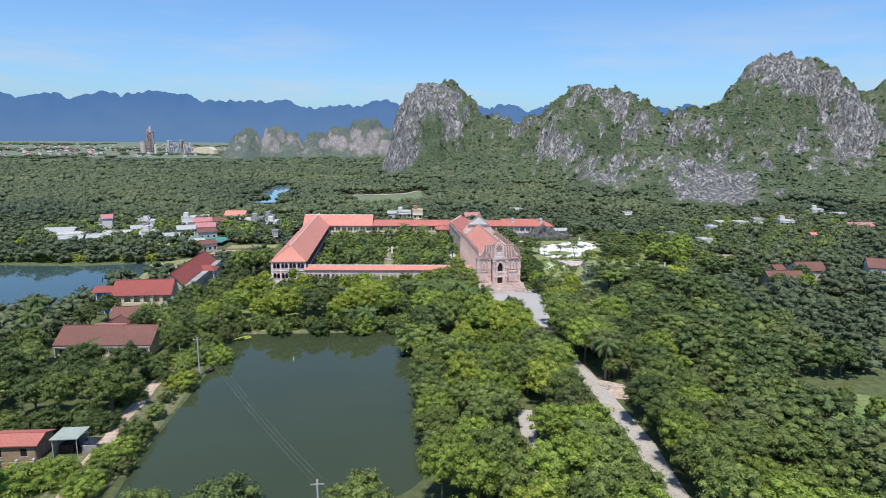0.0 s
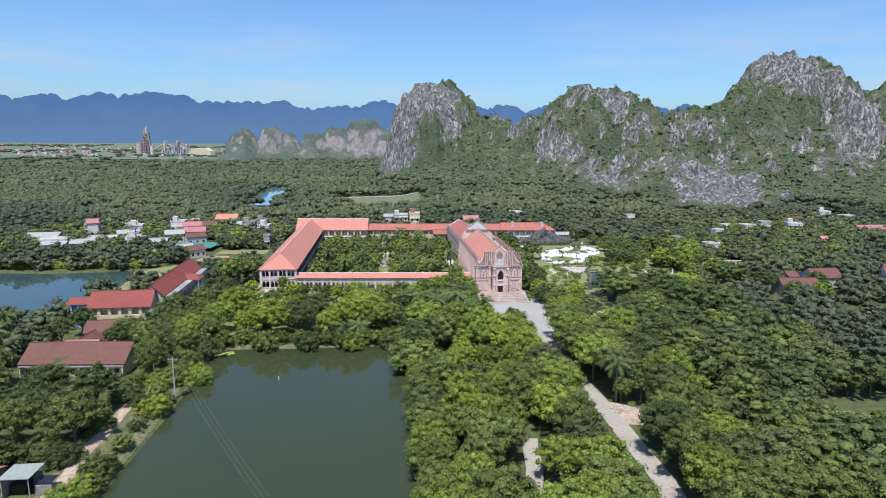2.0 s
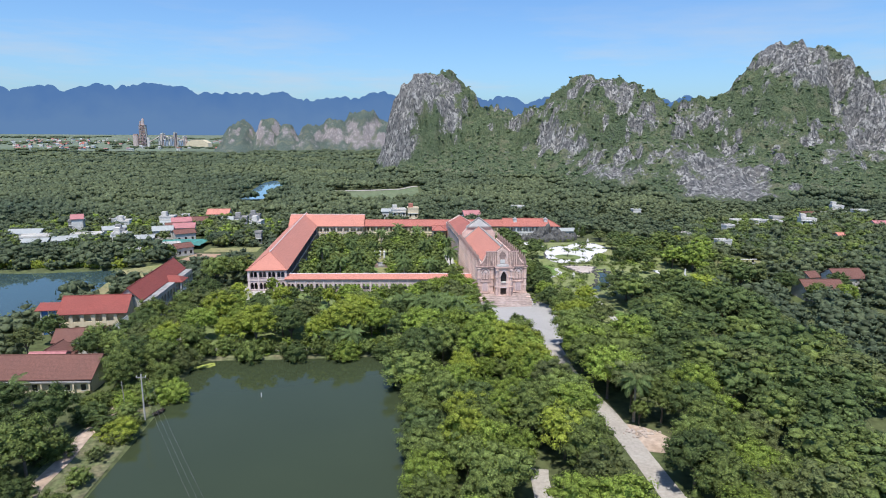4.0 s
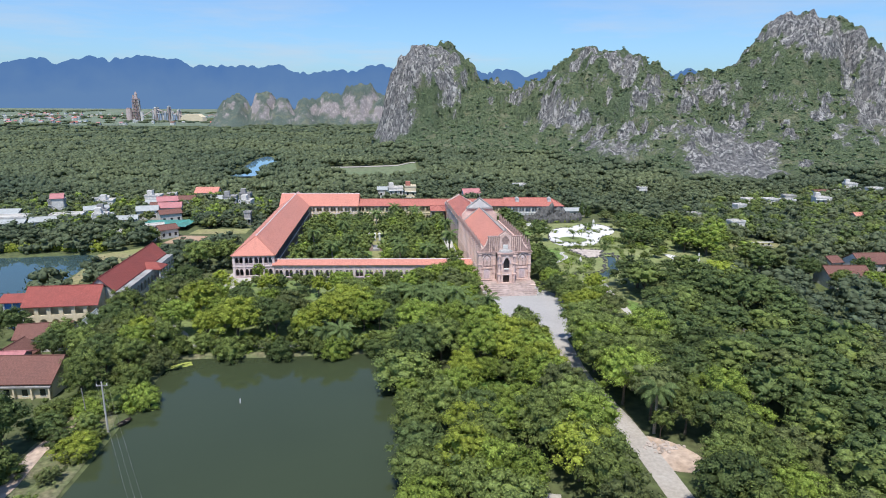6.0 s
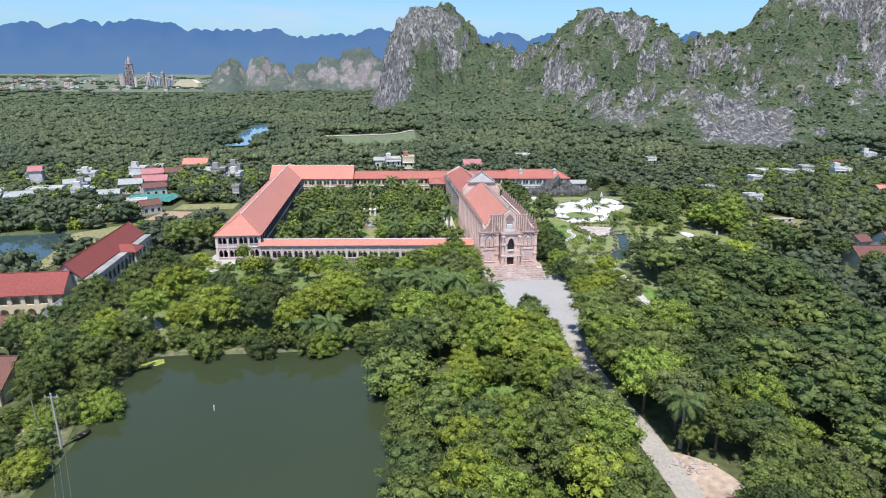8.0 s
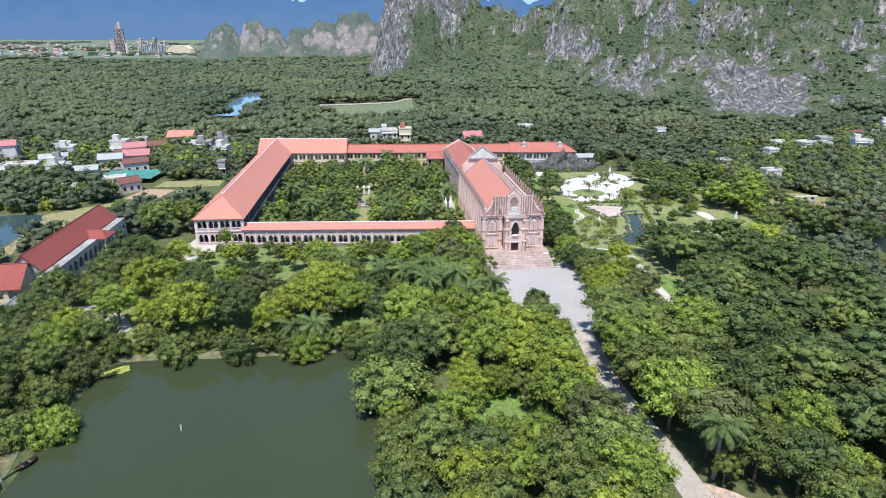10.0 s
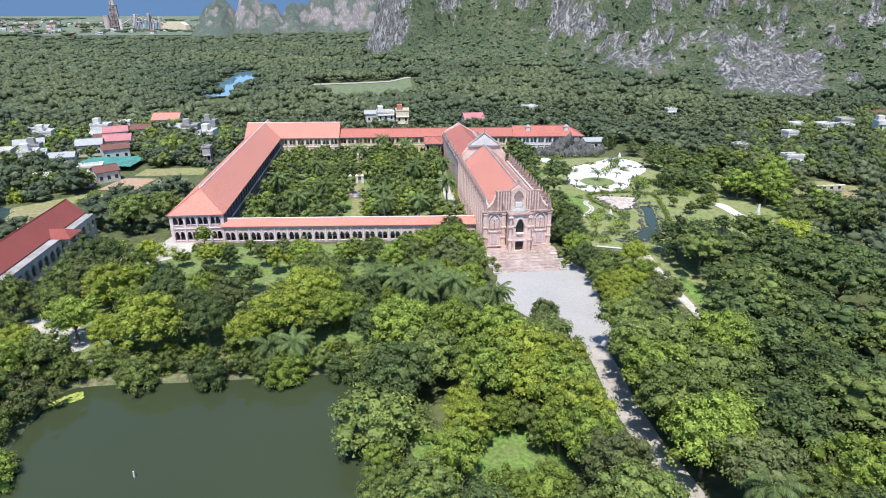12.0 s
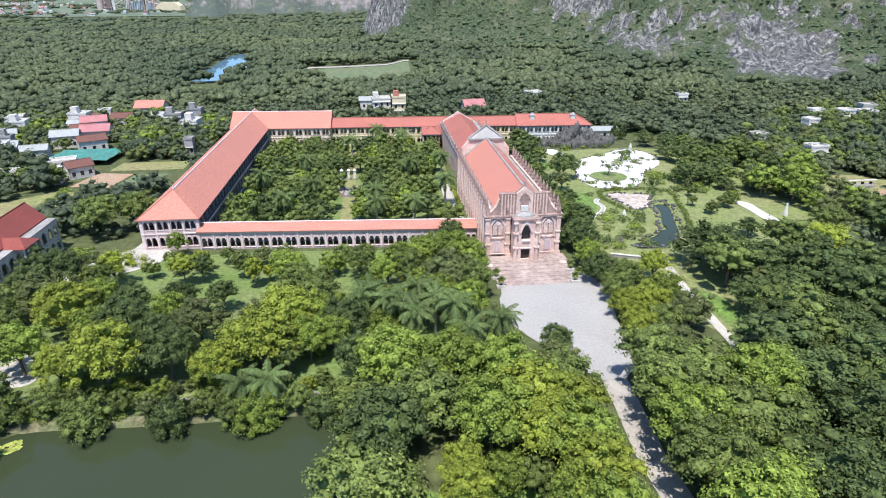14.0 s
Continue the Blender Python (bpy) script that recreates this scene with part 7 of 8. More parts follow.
def fill(region, spacing, seed, lod, low, high, palette, limit=400, gaps=(), apart=None, squash=1.0, lift=None):
    x, y = scatter(min(p[0] for p in region), max(p[0] for p in region), min(p[1] for p in region), max(p[1] for p in region), spacing, seed, region)
    ok = free(x, y, 3.5)
    x, y = x[ok], y[ok]
    tone = wood_patch(x, y) if len(x) else []
    r = np.random.default_rng(seed + 1)
    made = 0
    for i in range(len(x)):
        rad = r.uniform(low, high)
        if any((x[i] - a) ** 2 + (y[i] - b) ** 2 < (0.54 * (rad + c)) ** 2 for a, b, c in TREES_AT):
            continue
        if made >= limit or any((x[i] - a) ** 2 + (y[i] - b) ** 2 < c * c for a, b, c in gaps):
            continue
        k = int(np.clip((tone[i] + 0.55 + r.uniform(-0.35, 0.35)) / 1.1 * len(palette), 0, len(palette) - 1))
        plant(palette[k], x[i], y[i], rad, "far" if x[i] > 27 and lod == "near" else lod, joined=apart is not None and not apart(x[i], y[i]), squash=squash * r.uniform(0.85, 1.2), lift=(5.4 * (rad / 4.5) ** 0.6 if lift is None else lift) * r.uniform(0.82, 1.25))
        made += 1


# the woods either side of the avenue, the western shore, the inner court and the church garden
fill([(-82, -36), (-33, -37), (-12, -14), (-12, -3), (-66, -2), (-82, 0)], 5.6, 109, "near", 1.8, 3.4, ("fresh", "fresh", "olive", "mid", "fresh", "mid", "bright", "bright"),
     gaps=((-75, -6, 5.0), (-61.4, -7.5, 5.5), (-67, -14.5, 4.5), (-54.5, -20, 5), (-77, -15.5, 3), (-33, -9, 5), (-51, -13, 4.5), (-70, -22, 3.5), (-26, -16, 3)))
fill([(-80, 0), (-66, -3), (-12, -4), (-12, 6.5), (-66, 9), (-80, 6)], 4.4, 119, "near", 1.2, 2.3, ("mid", "fresh", "fresh", "mid", "bright", "olive"), gaps=((-78, 4, 3.5), (-62, 0, 3), (-67, -3, 3), (-30, 0, 3), (-43, 3, 4.5), (-51, 0.5, 3.5)), lift=1.9)
fill([(-31, -150), (-4.5, -150), (-4.5, -42), (-31, -38)], 5.6, 101, "near", 3.2, 4.6, ("fresh", "fresh", "mid", "bright", "fresh", "bright"))
fill([(9, -150), (26, -150), (26, -20), (9, -34)], 6.2, 102, "near", 2.9, 5.2, ("olive", "mid", "fresh", "mid", "fresh", "mid", "bright"), apart=lambda x, y: x < 19 and y < -36, squash=0.85)
fill([(26, -150), (52, -150), (70, -60), (66, -2), (36, -12), (26, -20)], 6.4, 112, "near", 2.9, 5.6, ("dark", "dark", "mid", "dark", "olive", "dark", "mid", "dark"), apart=lambda x, y: x < 19 and y < -36, squash=0.85)
fill([(-125, -130), (-89.2, -130), (-89.2, -68), (-84, -60), (-80, -38), (-96, -10), (-120, -30)], 6.2, 103, "near", 2.9, 4.6, ("dark", "dark", "mid", "dark", "mid", "olive"), gaps=((-112.5, -29.5, 6.5), (-108, -31, 5.0), (-111, -67, 7), (-103, -67, 7), (-98, -67, 4), (-110, -74, 5.5)))
fill([(-65, 22), (-11, 19), (-11, 101), (-65, 104)], 6.4, 105, "far", 2.4, 3.9, ("dark", "mid", "dark", "mid", "fresh", "mid"), lift=2.9, apart=lambda x, y: False)
fill([(14, 4), (82, 0), (86, 60), (70, 98), (14, 98)], 7.0, 106, "far", 2.3, 3.7, ("dark", "mid", "olive", "dark", "mid"), apart=lambda x, y: False, lift=2.6, squash=0.85)
fill([(62, -2), (90, 0), (92, 62), (68, 64)], 5.6, 116, "far", 2.6, 4.4, ("mid", "fresh", "dark", "mid", "olive", "bright"), apart=lambda x, y: False)


fill([(-216, 88), (-178, 84), (-150, 84), (-141, 64), (-124, 60), (-92, 96), (-88, 160), (-150, 178), (-222, 170)], 6.4, 131, "low", 1.9, 3.6, ("mid", "dark", "mid", "fresh", "dark", "olive"), apart=lambda x, y: False, lift=2.2)
fill([(96, 26), (150, 20), (196, 78), (262, 150), (240, 176), (150, 136), (100, 92)], 8.6, 132, "low", 2.4, 4.2, ("dark", "mid", "dark", "mid", "olive", "mid"), apart=lambda x, y: False, lift=2.4)


def joined_mesh(name, pieces, material):
    """One mesh of many copies."""
    vs, fs, base = [], [], 0
    cache = {}
    for me, m in pieces:
        if me.name not in cache:
            v = np.empty(len(me.vertices) * 3, np.float32)
            me.vertices.foreach_get("co", v)
            me.calc_loop_triangles()
            f = np.empty(len(me.loop_triangles) * 3, np.int32)
            me.loop_triangles.foreach_get("vertices", f)
            cache[me.name] = v.reshape(-1, 3).astype(float), f.reshape(-1, 3)
        v, f = cache[me.name]
        a = np.array(m)
        vs.append(v @ a[:3, :3].T + a[:3, 3])
        fs.append(f + base)
        base += len(v)
    return mesh_of(name, np.concatenate(vs), np.concatenate(fs), material, True)


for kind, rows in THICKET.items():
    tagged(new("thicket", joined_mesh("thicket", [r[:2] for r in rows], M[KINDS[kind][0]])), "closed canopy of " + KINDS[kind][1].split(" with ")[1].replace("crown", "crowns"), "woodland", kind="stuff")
tagged(new("thicket_trunks", joined_mesh("thicket_trunks", [r[2:] for rows in THICKET.values() for r in rows], M["bark"])), "grey brown trunks under closed canopy", "trunks", kind="stuff")


# ---------------------------------------------------------------- palms
def palm_crown(seed, fronds, reach, droop):
    """Arching fronds with broad drooping leaflets on both sides."""
    r = np.random.default_rng(seed)
    vs, fs, base = [], [], 0
    down = np.array([0, 0, -1.0])
    for k in range(fronds):
        a = k * 2.39996 + r.uniform(-0.2, 0.2)
        rise = 1.35 - 1.5 * (k + 0.5) / fronds + r.uniform(-0.12, 0.12)
        L = reach * r.uniform(0.85, 1.1)
        t = np.linspace(0, 1, 25)
        out = np.array([math.cos(a), math.sin(a), 0])
        side = np.array([-math.sin(a), math.cos(a), 0])
        bend = rise - t * droop * (0.7 + 0.3 * math.cos(rise))
        step = L / 24
        spine = np.concatenate([[np.zeros(3)], np.cumsum((out * np.cos(bend[1:])[:, None] - down * np.sin(bend[1:])[:, None]) * step, 0)])
        for i in range(1, 25):
            along = (spine[i] - spine[i - 1]) / step
            wide = L * 0.2 * math.sin(math.pi * min(0.96, 0.16 + 0.8 * t[i])) + 0.1
            for s in (-1, 1):
                p, q = spine[i - 1], spine[i]
                fall = (side * s * 0.75 + along * 0.35 + down * r.uniform(0.45, 0.75)) * wide
                vs.append(np.stack([p, p + (q - p) * 0.92, p + (q - p) * 0.62 + fall, p + fall * 0.8 + along * step * 0.1]))
                fs.append([base, base + 1, base + 2, base + 3])
                base += 4
            wv = side * 0.05
            vs.append(np.stack([spine[i - 1] - wv, spine[i - 1] + wv, spine[i] + wv, spine[i] - wv]) + np.array([0, 0, 0.03]))
            fs.append([base, base + 1, base + 2, base + 3])
            base += 4
    return mesh_of("fronds", np.concatenate(vs), np.array(fs), M["leaf_palm"])


PALM_CROWNS = [palm_crown(60 + k, 24, 3.9, 2.1) for k in range(3)]
pt = tube((0, 0, -0.4), (0, 0, 3.0), 0.3, 0.24, 10)
tube((0, 0, 3.0), (0.1, 0, 6.2), 0.24, 0.19, 10, pt)
tube((0.1, 0, 6.2), (0.1, 0, 7.2), 0.17, 0.1, 10, pt)
PALM_TRUNK = mesh_from("trunk", pt, M["bark_pale"])
PALMS = [(-30.3, -21, 7), (-27.5, -27.0, 8), (-25.0, -29.5, 8.5), (-22.5, -24.0, 8), (-17.5, -32.2, 9), (-15.9, -37.9, 8), (-10.6, -35.6, 8), (-20.0, -27.5, 8), (-32, -25, 8), (-23.5, -33, 8.5), (-44.5, -42.5, 4.5), (-48.0, -42.0, 4),
         (9.6, -82.4, 8.0), (-29.8, 101.0, 7.6), (-21.4, 91.7, 7.6), (-37.9, 85.1, 7.6), (-20.3, 55.1, 7.6), (-11.1, 54.1, 7.6), (-30, 31.4, 7.6), (-12.2, 32.7, 7.6), (-20.6, 21.7, 7.4), (-29.6, 22.5, 7.4),
         (-46, 38, 7.6), (-52, 28, 7.4), (-50, 60, 8), (-60, 46, 8), (-97.2, -1.2, 3.6), (-107.5, -67.4, 4.4), (-128, -52, 8), (-133, -39, 8), (30.5, -41, 7.0), (50, -30, 7.5)]
for x, y, h in PALMS:
    ob = thing("palm_tree", pose(x, y, gz(x, y), 0, 0, rng.uniform(0, 360)), "tall palm with pale trunk and arching fronds", "palm tree", "palms")
    s = h / 7.0
    part("trunk", PALM_TRUNK, None, ob, at=Matrix.Diagonal((0.8 + 0.2 * s, 0.8 + 0.2 * s, s, 1)))
    part("fronds", PALM_CROWNS[rng.integers(0, 3)], None, ob, at=Matrix.Translation((0.1, 0, 6.9 * s)) @ Matrix.Diagonal((1.05, 1.05, 1.05, 1)))


# ---------------------------------------------------------------- shrubs and woods beyond
v, fq, ft = crown(301, 1.0, 0.9, 8, 24, 0.18, bottom=-0.1, ragged=0.1)
SHRUBS = [mesh_of("shrub", v, [fq, ft], M[k]) for k in ("leaf_fresh", "leaf_mid", "leaf_dark")]
SHRUB_SPOTS = [(-93.4, 13.1, 1.9), (-92.9, 5.9, 1.5), (-90.9, 11.0, 1.5), (-89.6, 2.9, 1.3), (-94.2, 8.6, 1.6), (-88.6, -0.6, 1.2), (-62.0, -40.0, 1.5), (-53.6, -40.0, 1.4), (-51.6, -41.6, 1.3), (-70, -38.5, 1.2), (-60, -8, 1.4),
               (-66, -6, 1.2), (-50, -10, 1.0), (30, 12, 1.2), (33, 16, 1.0), (30, 4, 1.4), (45, 36, 1.5), (48, 44, 1.6), (52, 50, 1.7), (36, 40, 1.0), (41, 42, 0.9), (50, 70, 1.4), (46, 66, 1.2), (35, 66, 1.0)]
SHRUB_SPOTS += [(29.3, 16.9, 1.1), (28.7, 22.6, 1.0), (26.7, 7.6, 1.3), (25.4, 17.3, 1.6), (33.9, 18.5, 0.9), (31.0, 14.0, 0.8), (23.6, 12.0, 1.0), (34.5, 20.4, 1.1), (27.2, 36.2, 0.8), (30.6, 9.8, 0.9), (22.4, 2.0, 1.2), (20.6, 5.2, 1.3)]
SHRUB_SPOTS += [(50.4 + 11 * rng.random(), 34 + 24 * rng.random(), rng.uniform(0.6, 1.5)) for k in range(26)]
SHRUB_SPOTS += [(cx + rng.normal(0, 1.3), cy + rng.normal(0, 1.0), rng.uniform(0.35, 0.8)) for cx, cy in ((52.7, 77.9), (52.6, 67), (44, 76), (39, 45), (31.2, 47.6), (56, 70), (34, 84)) for k in range(5)]
SHRUB_SPOTS += [(27 + 28 * rng.random(), 86 + 11 * rng.random(), rng.uniform(0.7, 1.5)) for k in range(22)]
SHRUB_SPOTS += [(-78 + 1.75 * k + rng.normal(0, 0.4), -42.9 + rng.normal(0, 0.3), rng.uniform(0.3, 0.6)) for k in range(25) if k % 3]
SHRUB_SPOTS += [(-120 + 28 * rng.random(), 47 + 14 * rng.random(), rng.uniform(0.6, 1.4)) for k in range(24)]
SHRUB_SPOTS += [(-80 + 66 * rng.random(), -4 - 30 * rng.random(), rng.uniform(0.5, 1.0)) for k in range(36)]
for x, y, r in SHRUB_SPOTS:
    ob = new("shrub", SHRUBS[rng.integers(0, 3)])
    ob.matrix_basis = pose(x, y, gz(x, y) + 0.35 * r, 0, 0, rng.uniform(0, 360)) @ Matrix.Diagonal((r, r, r, 1))
    tagged(ob, "low rounded green garden shrub on grass", "shrub", "garden shrubs")


# clipped balls along the church, and the low hedge round the rock apron and the pond
BALL = mesh_of("shrub", *[(lambda c: (c[0], [c[1], c[2]]))(crown(305, 1.0, 0.95, 14, 22, 0.1, bottom=-0.2, ragged=0.04))][0], M["leaf_bright"])
for k in range(15):
    ob = new("shrub", BALL)
    ob.matrix_basis = pose(-8.75 + 0.1 * math.sin(k * 2.2), 26.5 + 1.5 * k, gz(-8.7, 26.5 + 1.5 * k) + 0.35, 0, 0, 67 * k) @ Matrix.Diagonal((0.62, 0.62, 0.6, 1))
    tagged(ob, "clipped yellow-green ball shrub beside the church", "shrub", "clipped balls")
for x, y, r in ((-82.6, 10.2, 1.5), (-84.8, 6.4, 1.7), (-80.6, 7.0, 1.1), (-82.2, 4.4, 1.2), (-79.4, 9.6, 1.0), (-85.6, 2.6, 1.3), (-81.0, 1.6, 1.1), (-78.2, 6.2, 0.9)):
    ob = new("shrub", BALL)
    ob.matrix_basis = pose(x, y, gz(x, y) + 0.6 * r) @ Matrix.Diagonal((r, r, r, 1))
    tagged(ob, "clipped green ball shrub beside the paved path", "shrub", "clipped balls")
for x, y, r in ((-57.0, -41.8, 0.9), (-49.6, -41.6, 1.0), (-64.6, -40.8, 0.8), (-36.5, -41.8, 1.0), (-60.5, -38.4, 1.2)):
    ob = new("shrub", BALL)
    ob.matrix_basis = pose(x, y, gz(x, y) + 0.5 * r) @ Matrix.Diagonal((r, r, r, 1))
    tagged(ob, "clipped yellow-green ball shrub near the shore path", "shrub", "shore shrubs")
HEDGE = [(30.5, 38.7), (35.4, 40.2), (42.5, 40.2), (49.4, 37.8), (49.7, 33.2), (47.8, 26.9), (46.0, 19.5), (43.4, 12.0), (41.0, 6.0)]
INNER = [(33.0, 22.0), (31.6, 27.0), (30.0, 32.5), (30.2, 38.0)]
vs, fqs, fts, base = [], [], [], 0
for line in (HEDGE, INNER):
    for (ax, ay), (bx, by) in zip(line, line[1:]):
        n = max(2, int(math.hypot(bx - ax, by - ay) / 0.9))
        for k in range(n):
            x, y, r = ax + (bx - ax) * k / n + rng.normal(0, 0.15), ay + (by - ay) * k / n + rng.normal(0, 0.15), rng.uniform(0.4, 0.75)
            v, fq, ft = crown(500 + k, r, r * 0.8, 7, 12, 0.14, bottom=-0.1, ragged=0.2)
            vs.append(v + np.array([x, y, gz(x, y) + 0.3]))
            fqs.append(fq + base)
            fts.append(ft + base)
            base += len(v)
tagged(new("hedge", mesh_of("hedge", np.concatenate(vs), [np.concatenate(fqs), np.concatenate(fts)], M["leaf_mid"])), "low green hedge round the rock pool", "hedge", kind="stuff")


bank = []
for k in range(150):
    x, r = rng.uniform(-215, -137), rng.uniform(0.7, 1.5)
    bank.append((CROWNS["bright", "low", k % 2], pose(x, 57.5 + 0.035 * (-170 - x) + rng.uniform(-2.2, 2.2), 0.7 * r, 0, 0, rng.uniform(0, 360)) @ Matrix.Diagonal((0.24 * r, 0.24 * r, 0.42 * r, 1))))
tagged(new("banana_bank", joined_mesh("banana_bank", bank, M["leaf_bright"])), "bright green banana plants on the lake bank", "plants", kind="stuff")


def far_crown(seed, lobes, flat, tips=9):
    """A distant crown: lumps of foliage on a dome, with no single leaves."""
    r = np.random.default_rng(seed)
    vs, fs, tip = [], [], []
    for i in range(lobes):
        a, q = i * 2.39996 + r.uniform(-0.4, 0.4), math.sqrt(i / max(1, lobes - 1)) * 0.72
        c = np.array([q * math.cos(a), q * math.sin(a), flat * (0.75 - 0.7 * q * q) + r.uniform(-0.1, 0.15)])
        rad = r.uniform(0.34, 0.52) * (1.25 if lobes < 5 else 1.0)
        fs.append(ICO_F + 12 * i)
        vs.append(c + ICO_V * rad * np.array([1, 1, 0.85]) * (1 + r.normal(0, 0.17, (12, 1))))
        d = unit(r.normal(size=(tips, 3)) + np.array([0, 0, 0.5]))
        tip.append(leaf_tips(c + d * rad * r.uniform(0.85, 1.15, (tips, 1)), unit(d + r.normal(0, 0.5, d.shape)), 0.13, r)[0])
    v = np.concatenate(vs)
    n = np.arange(3 * tips * lobes).reshape(-1, 3) + len(v)
    return np.concatenate([v] + tip), np.zeros((0, 4), int), np.concatenate(fs + [n])


def woods(name, x, y, z, low, high, lobes, leaves, leaf, seed, label, material="woods", variants=6, flat=0.8, rise=0.75, tips=9, tall=1.0):
    """One mass of many small crowns, uncountable."""
    r = np.random.default_rng(seed)
    models = [crown(seed * 7 + k, 1.0, flat, lobes, leaves, leaf, ragged=0.28, clumps=True) if leaves else far_crown(seed * 7 + k, lobes, flat, {2: 3, 5: 5}.get(lobes, tips)) for k in range(variants)]
    vs, fq, ft, base = [], [], [], 0
    for i in range(len(x)):
        v, q, t = models[r.integers(0, variants)]
        s, a = r.uniform(low, high), r.uniform(0, 6.28)
        ca, sa = math.cos(a) * s, math.sin(a) * s
        w = np.stack([v[:, 0] * ca - v[:, 1] * sa + x[i], v[:, 0] * sa + v[:, 1] * ca + y[i], v[:, 2] * s * tall * r.uniform(0.8, 1.15) + z[i] + s * rise], 1)
        vs.append(w)
        fq.append(q + base)
        ft.append(t + base)
        base += len(v)
    me = mesh_of(name, np.concatenate(vs), [np.concatenate(fq), np.concatenate(ft)], M[material], True)
    return tagged(new(name, me), label, "woodland", kind="stuff")


def in_view(x, y, margin=12):
    """Only ground that the flight can see is planted."""
    d = y + 206
    return (x > -39 - 0.66 * d - margin) & (x < -39 + 0.90 * d + margin)


def belt(name, y0, y1, spacing, seed, low, high, lobes, leaves, leaf, label, keep=None, thin=None, flat=0.8, rise=0.75, tall=1.0):
    x, y = scatter(-1300, 1500, y0, y1, spacing, seed)
    k = in_view(x, y)
    x, y = x[k], y[k]
    k = free(x, y, 3.0)
    if keep is not None:
        k &= keep(x, y)
    if thin:
        k &= fbm(x, y, 160, 2, seed) > thin
    x, y = x[k], y[k]
    z = np.maximum(ground_z(x, y), np.where((x > -110) & (y > 170), karst_z(x, y), -9))
    return woods(name, x, y, z - 0.5, low, high, lobes, leaves, leaf, seed, label, flat=flat, rise=rise, tall=tall)


NEAR_ZONE = [(-125, -130), (-81, -130), (-32, -150), (52, -150), (70, -60), (66, -2), (84, 2), (86, 60), (72, 98), (58, 112), (-83, 122), (-83, 24), (-96, -10), (-120, -30)]
SCREE = [(160, 250), (166, 206), (196, 194), (228, 200), (262, 222), (268, 270), (200, 290)]
not_hill = lambda x, y: (x < -110) | ((karst_z(x, y) < 9) & ~inside(SCREE, x, y))


def clear_of_houses(x, y):
    """No tree stands on or close before a house of the eastern village."""
    ok = np.ones(len(x), bool)
    for a, b, w in CLEARED:
        ok &= ~((np.abs(x - a) < w * 0.5 + 2.0) & (y > b - 5.0) & (y < b + 5))
    return ok


belt("woodland", -150, 190, 8.2, 201, 2.6, 5.4, 12, 13, 0.14, "mixed green trees round the village plots", lambda x, y: ~inside(NEAR_ZONE, x, y) & not_hill(x, y) & clear_of_houses(x, y))
belt("woodland_middle", 190, 420, 6.2, 202, 2.4, 5.6, 5, 0, 0, "dense green woodland of the valley", not_hill, flat=0.6, rise=0.65)
belt("woodland_far", 420, 820, 7.8, 203, 3.2, 6.6, 2, 0, 0, "dense distant green woodland", not_hill, flat=0.5, rise=0.5, tall=0.8)
belt("woodland_distant", 820, 1560, 18, 204, 7, 14, 2, 0, 0, "distant green woodland of the plain", lambda x, y: not_hill(x, y) & ~((x < -330) & (y > 1080)), thin=-0.5, flat=0.5, rise=0.25, tall=0.5)
x, y = scatter(-2400, -250, 1100, 3400, 62, 207)
k = in_view(x, y) & (fbm(x, y, 420, 3, 61) > 0.08)
woods("far_hedgerows", x[k], y[k], x[k] * 0, 9, 20, 3, 0, 0, 208, "tree lines on the distant plain", flat=0.4, rise=0.15, tall=0.35)
# scrub that clings to the hills
x, y = scatter(-100, 560, 180, 600, 5.3, 205)
z = karst_z(x, y)
k = (z > 9) & in_view(x, y, 0) & (karst_growth(x, y) > 0.6)
woods("hill_scrub", x[k], y[k], z[k] - 0.5, 0.9, 2.7, 3, 0, 0, 206, "green scrub clinging to limestone slopes", "scrub", tips=2, rise=0.15, tall=0.75)

# ---------------------------------------------------------------- small things
t = thing("utility_pole", pose(-80.6, -74.2, gz(-80.6, -74.2)), "slender concrete utility pole beside the pond", "utility pole")
part("post", tube((0, 0, -0.5), (0, 0, 9.0), 0.17, 0.11, 10), M["concrete"], t)
part("crossarm", box((-0.9, -0.06, 8.3), (0.9, 0.06, 8.45)), M["grey"], t)
for x in (-0.8, 0.0, 0.8):
    part("insulator", tube((x, 0, 8.45), (x, 0, 8.75), 0.06, 0.05, 8), M["white"], t)
t = thing("utility_pole", pose(-48.0, -133.0, gz(-48, -133)), "slender concrete utility pole beside the pond", "utility pole")
part("post", tube((0, 0, -0.5), (0, 0, 9.0), 0.17, 0.11, 10), M["concrete"], t)
part("crossarm", box((-0.9, -0.06, 8.3), (0.9, 0.06, 8.45)), M["grey"], t)
for dx in (-0.8, 0.0, 0.8):
    w = bmesh.new()
    pts = [Vector((-80.6 + dx + 32.6 * k / 10, -74.2 - 58.8 * k / 10, 9.6 - 5.6 * (k / 10) * (1 - k / 10) - 0.6 * k / 10)) for k in range(11)]
    rings = [[w.verts.new(p + Vector((0.008 * math.cos(i * math.pi / 2), 0, 0.008 * math.sin(i * math.pi / 2)))) for i in range(4)] for p in pts]
    for a, b in zip(rings, rings[1:]):
        for i in range(4):
            w.faces.new((a[i], a[i - 1], b[i - 1], b[i]))
    tagged(new("power_line", mesh_from("power_line", w, M["grey"])), "thin grey overhead wire sagging above pond", "cable", "overhead wires")
pads = bmesh.new()
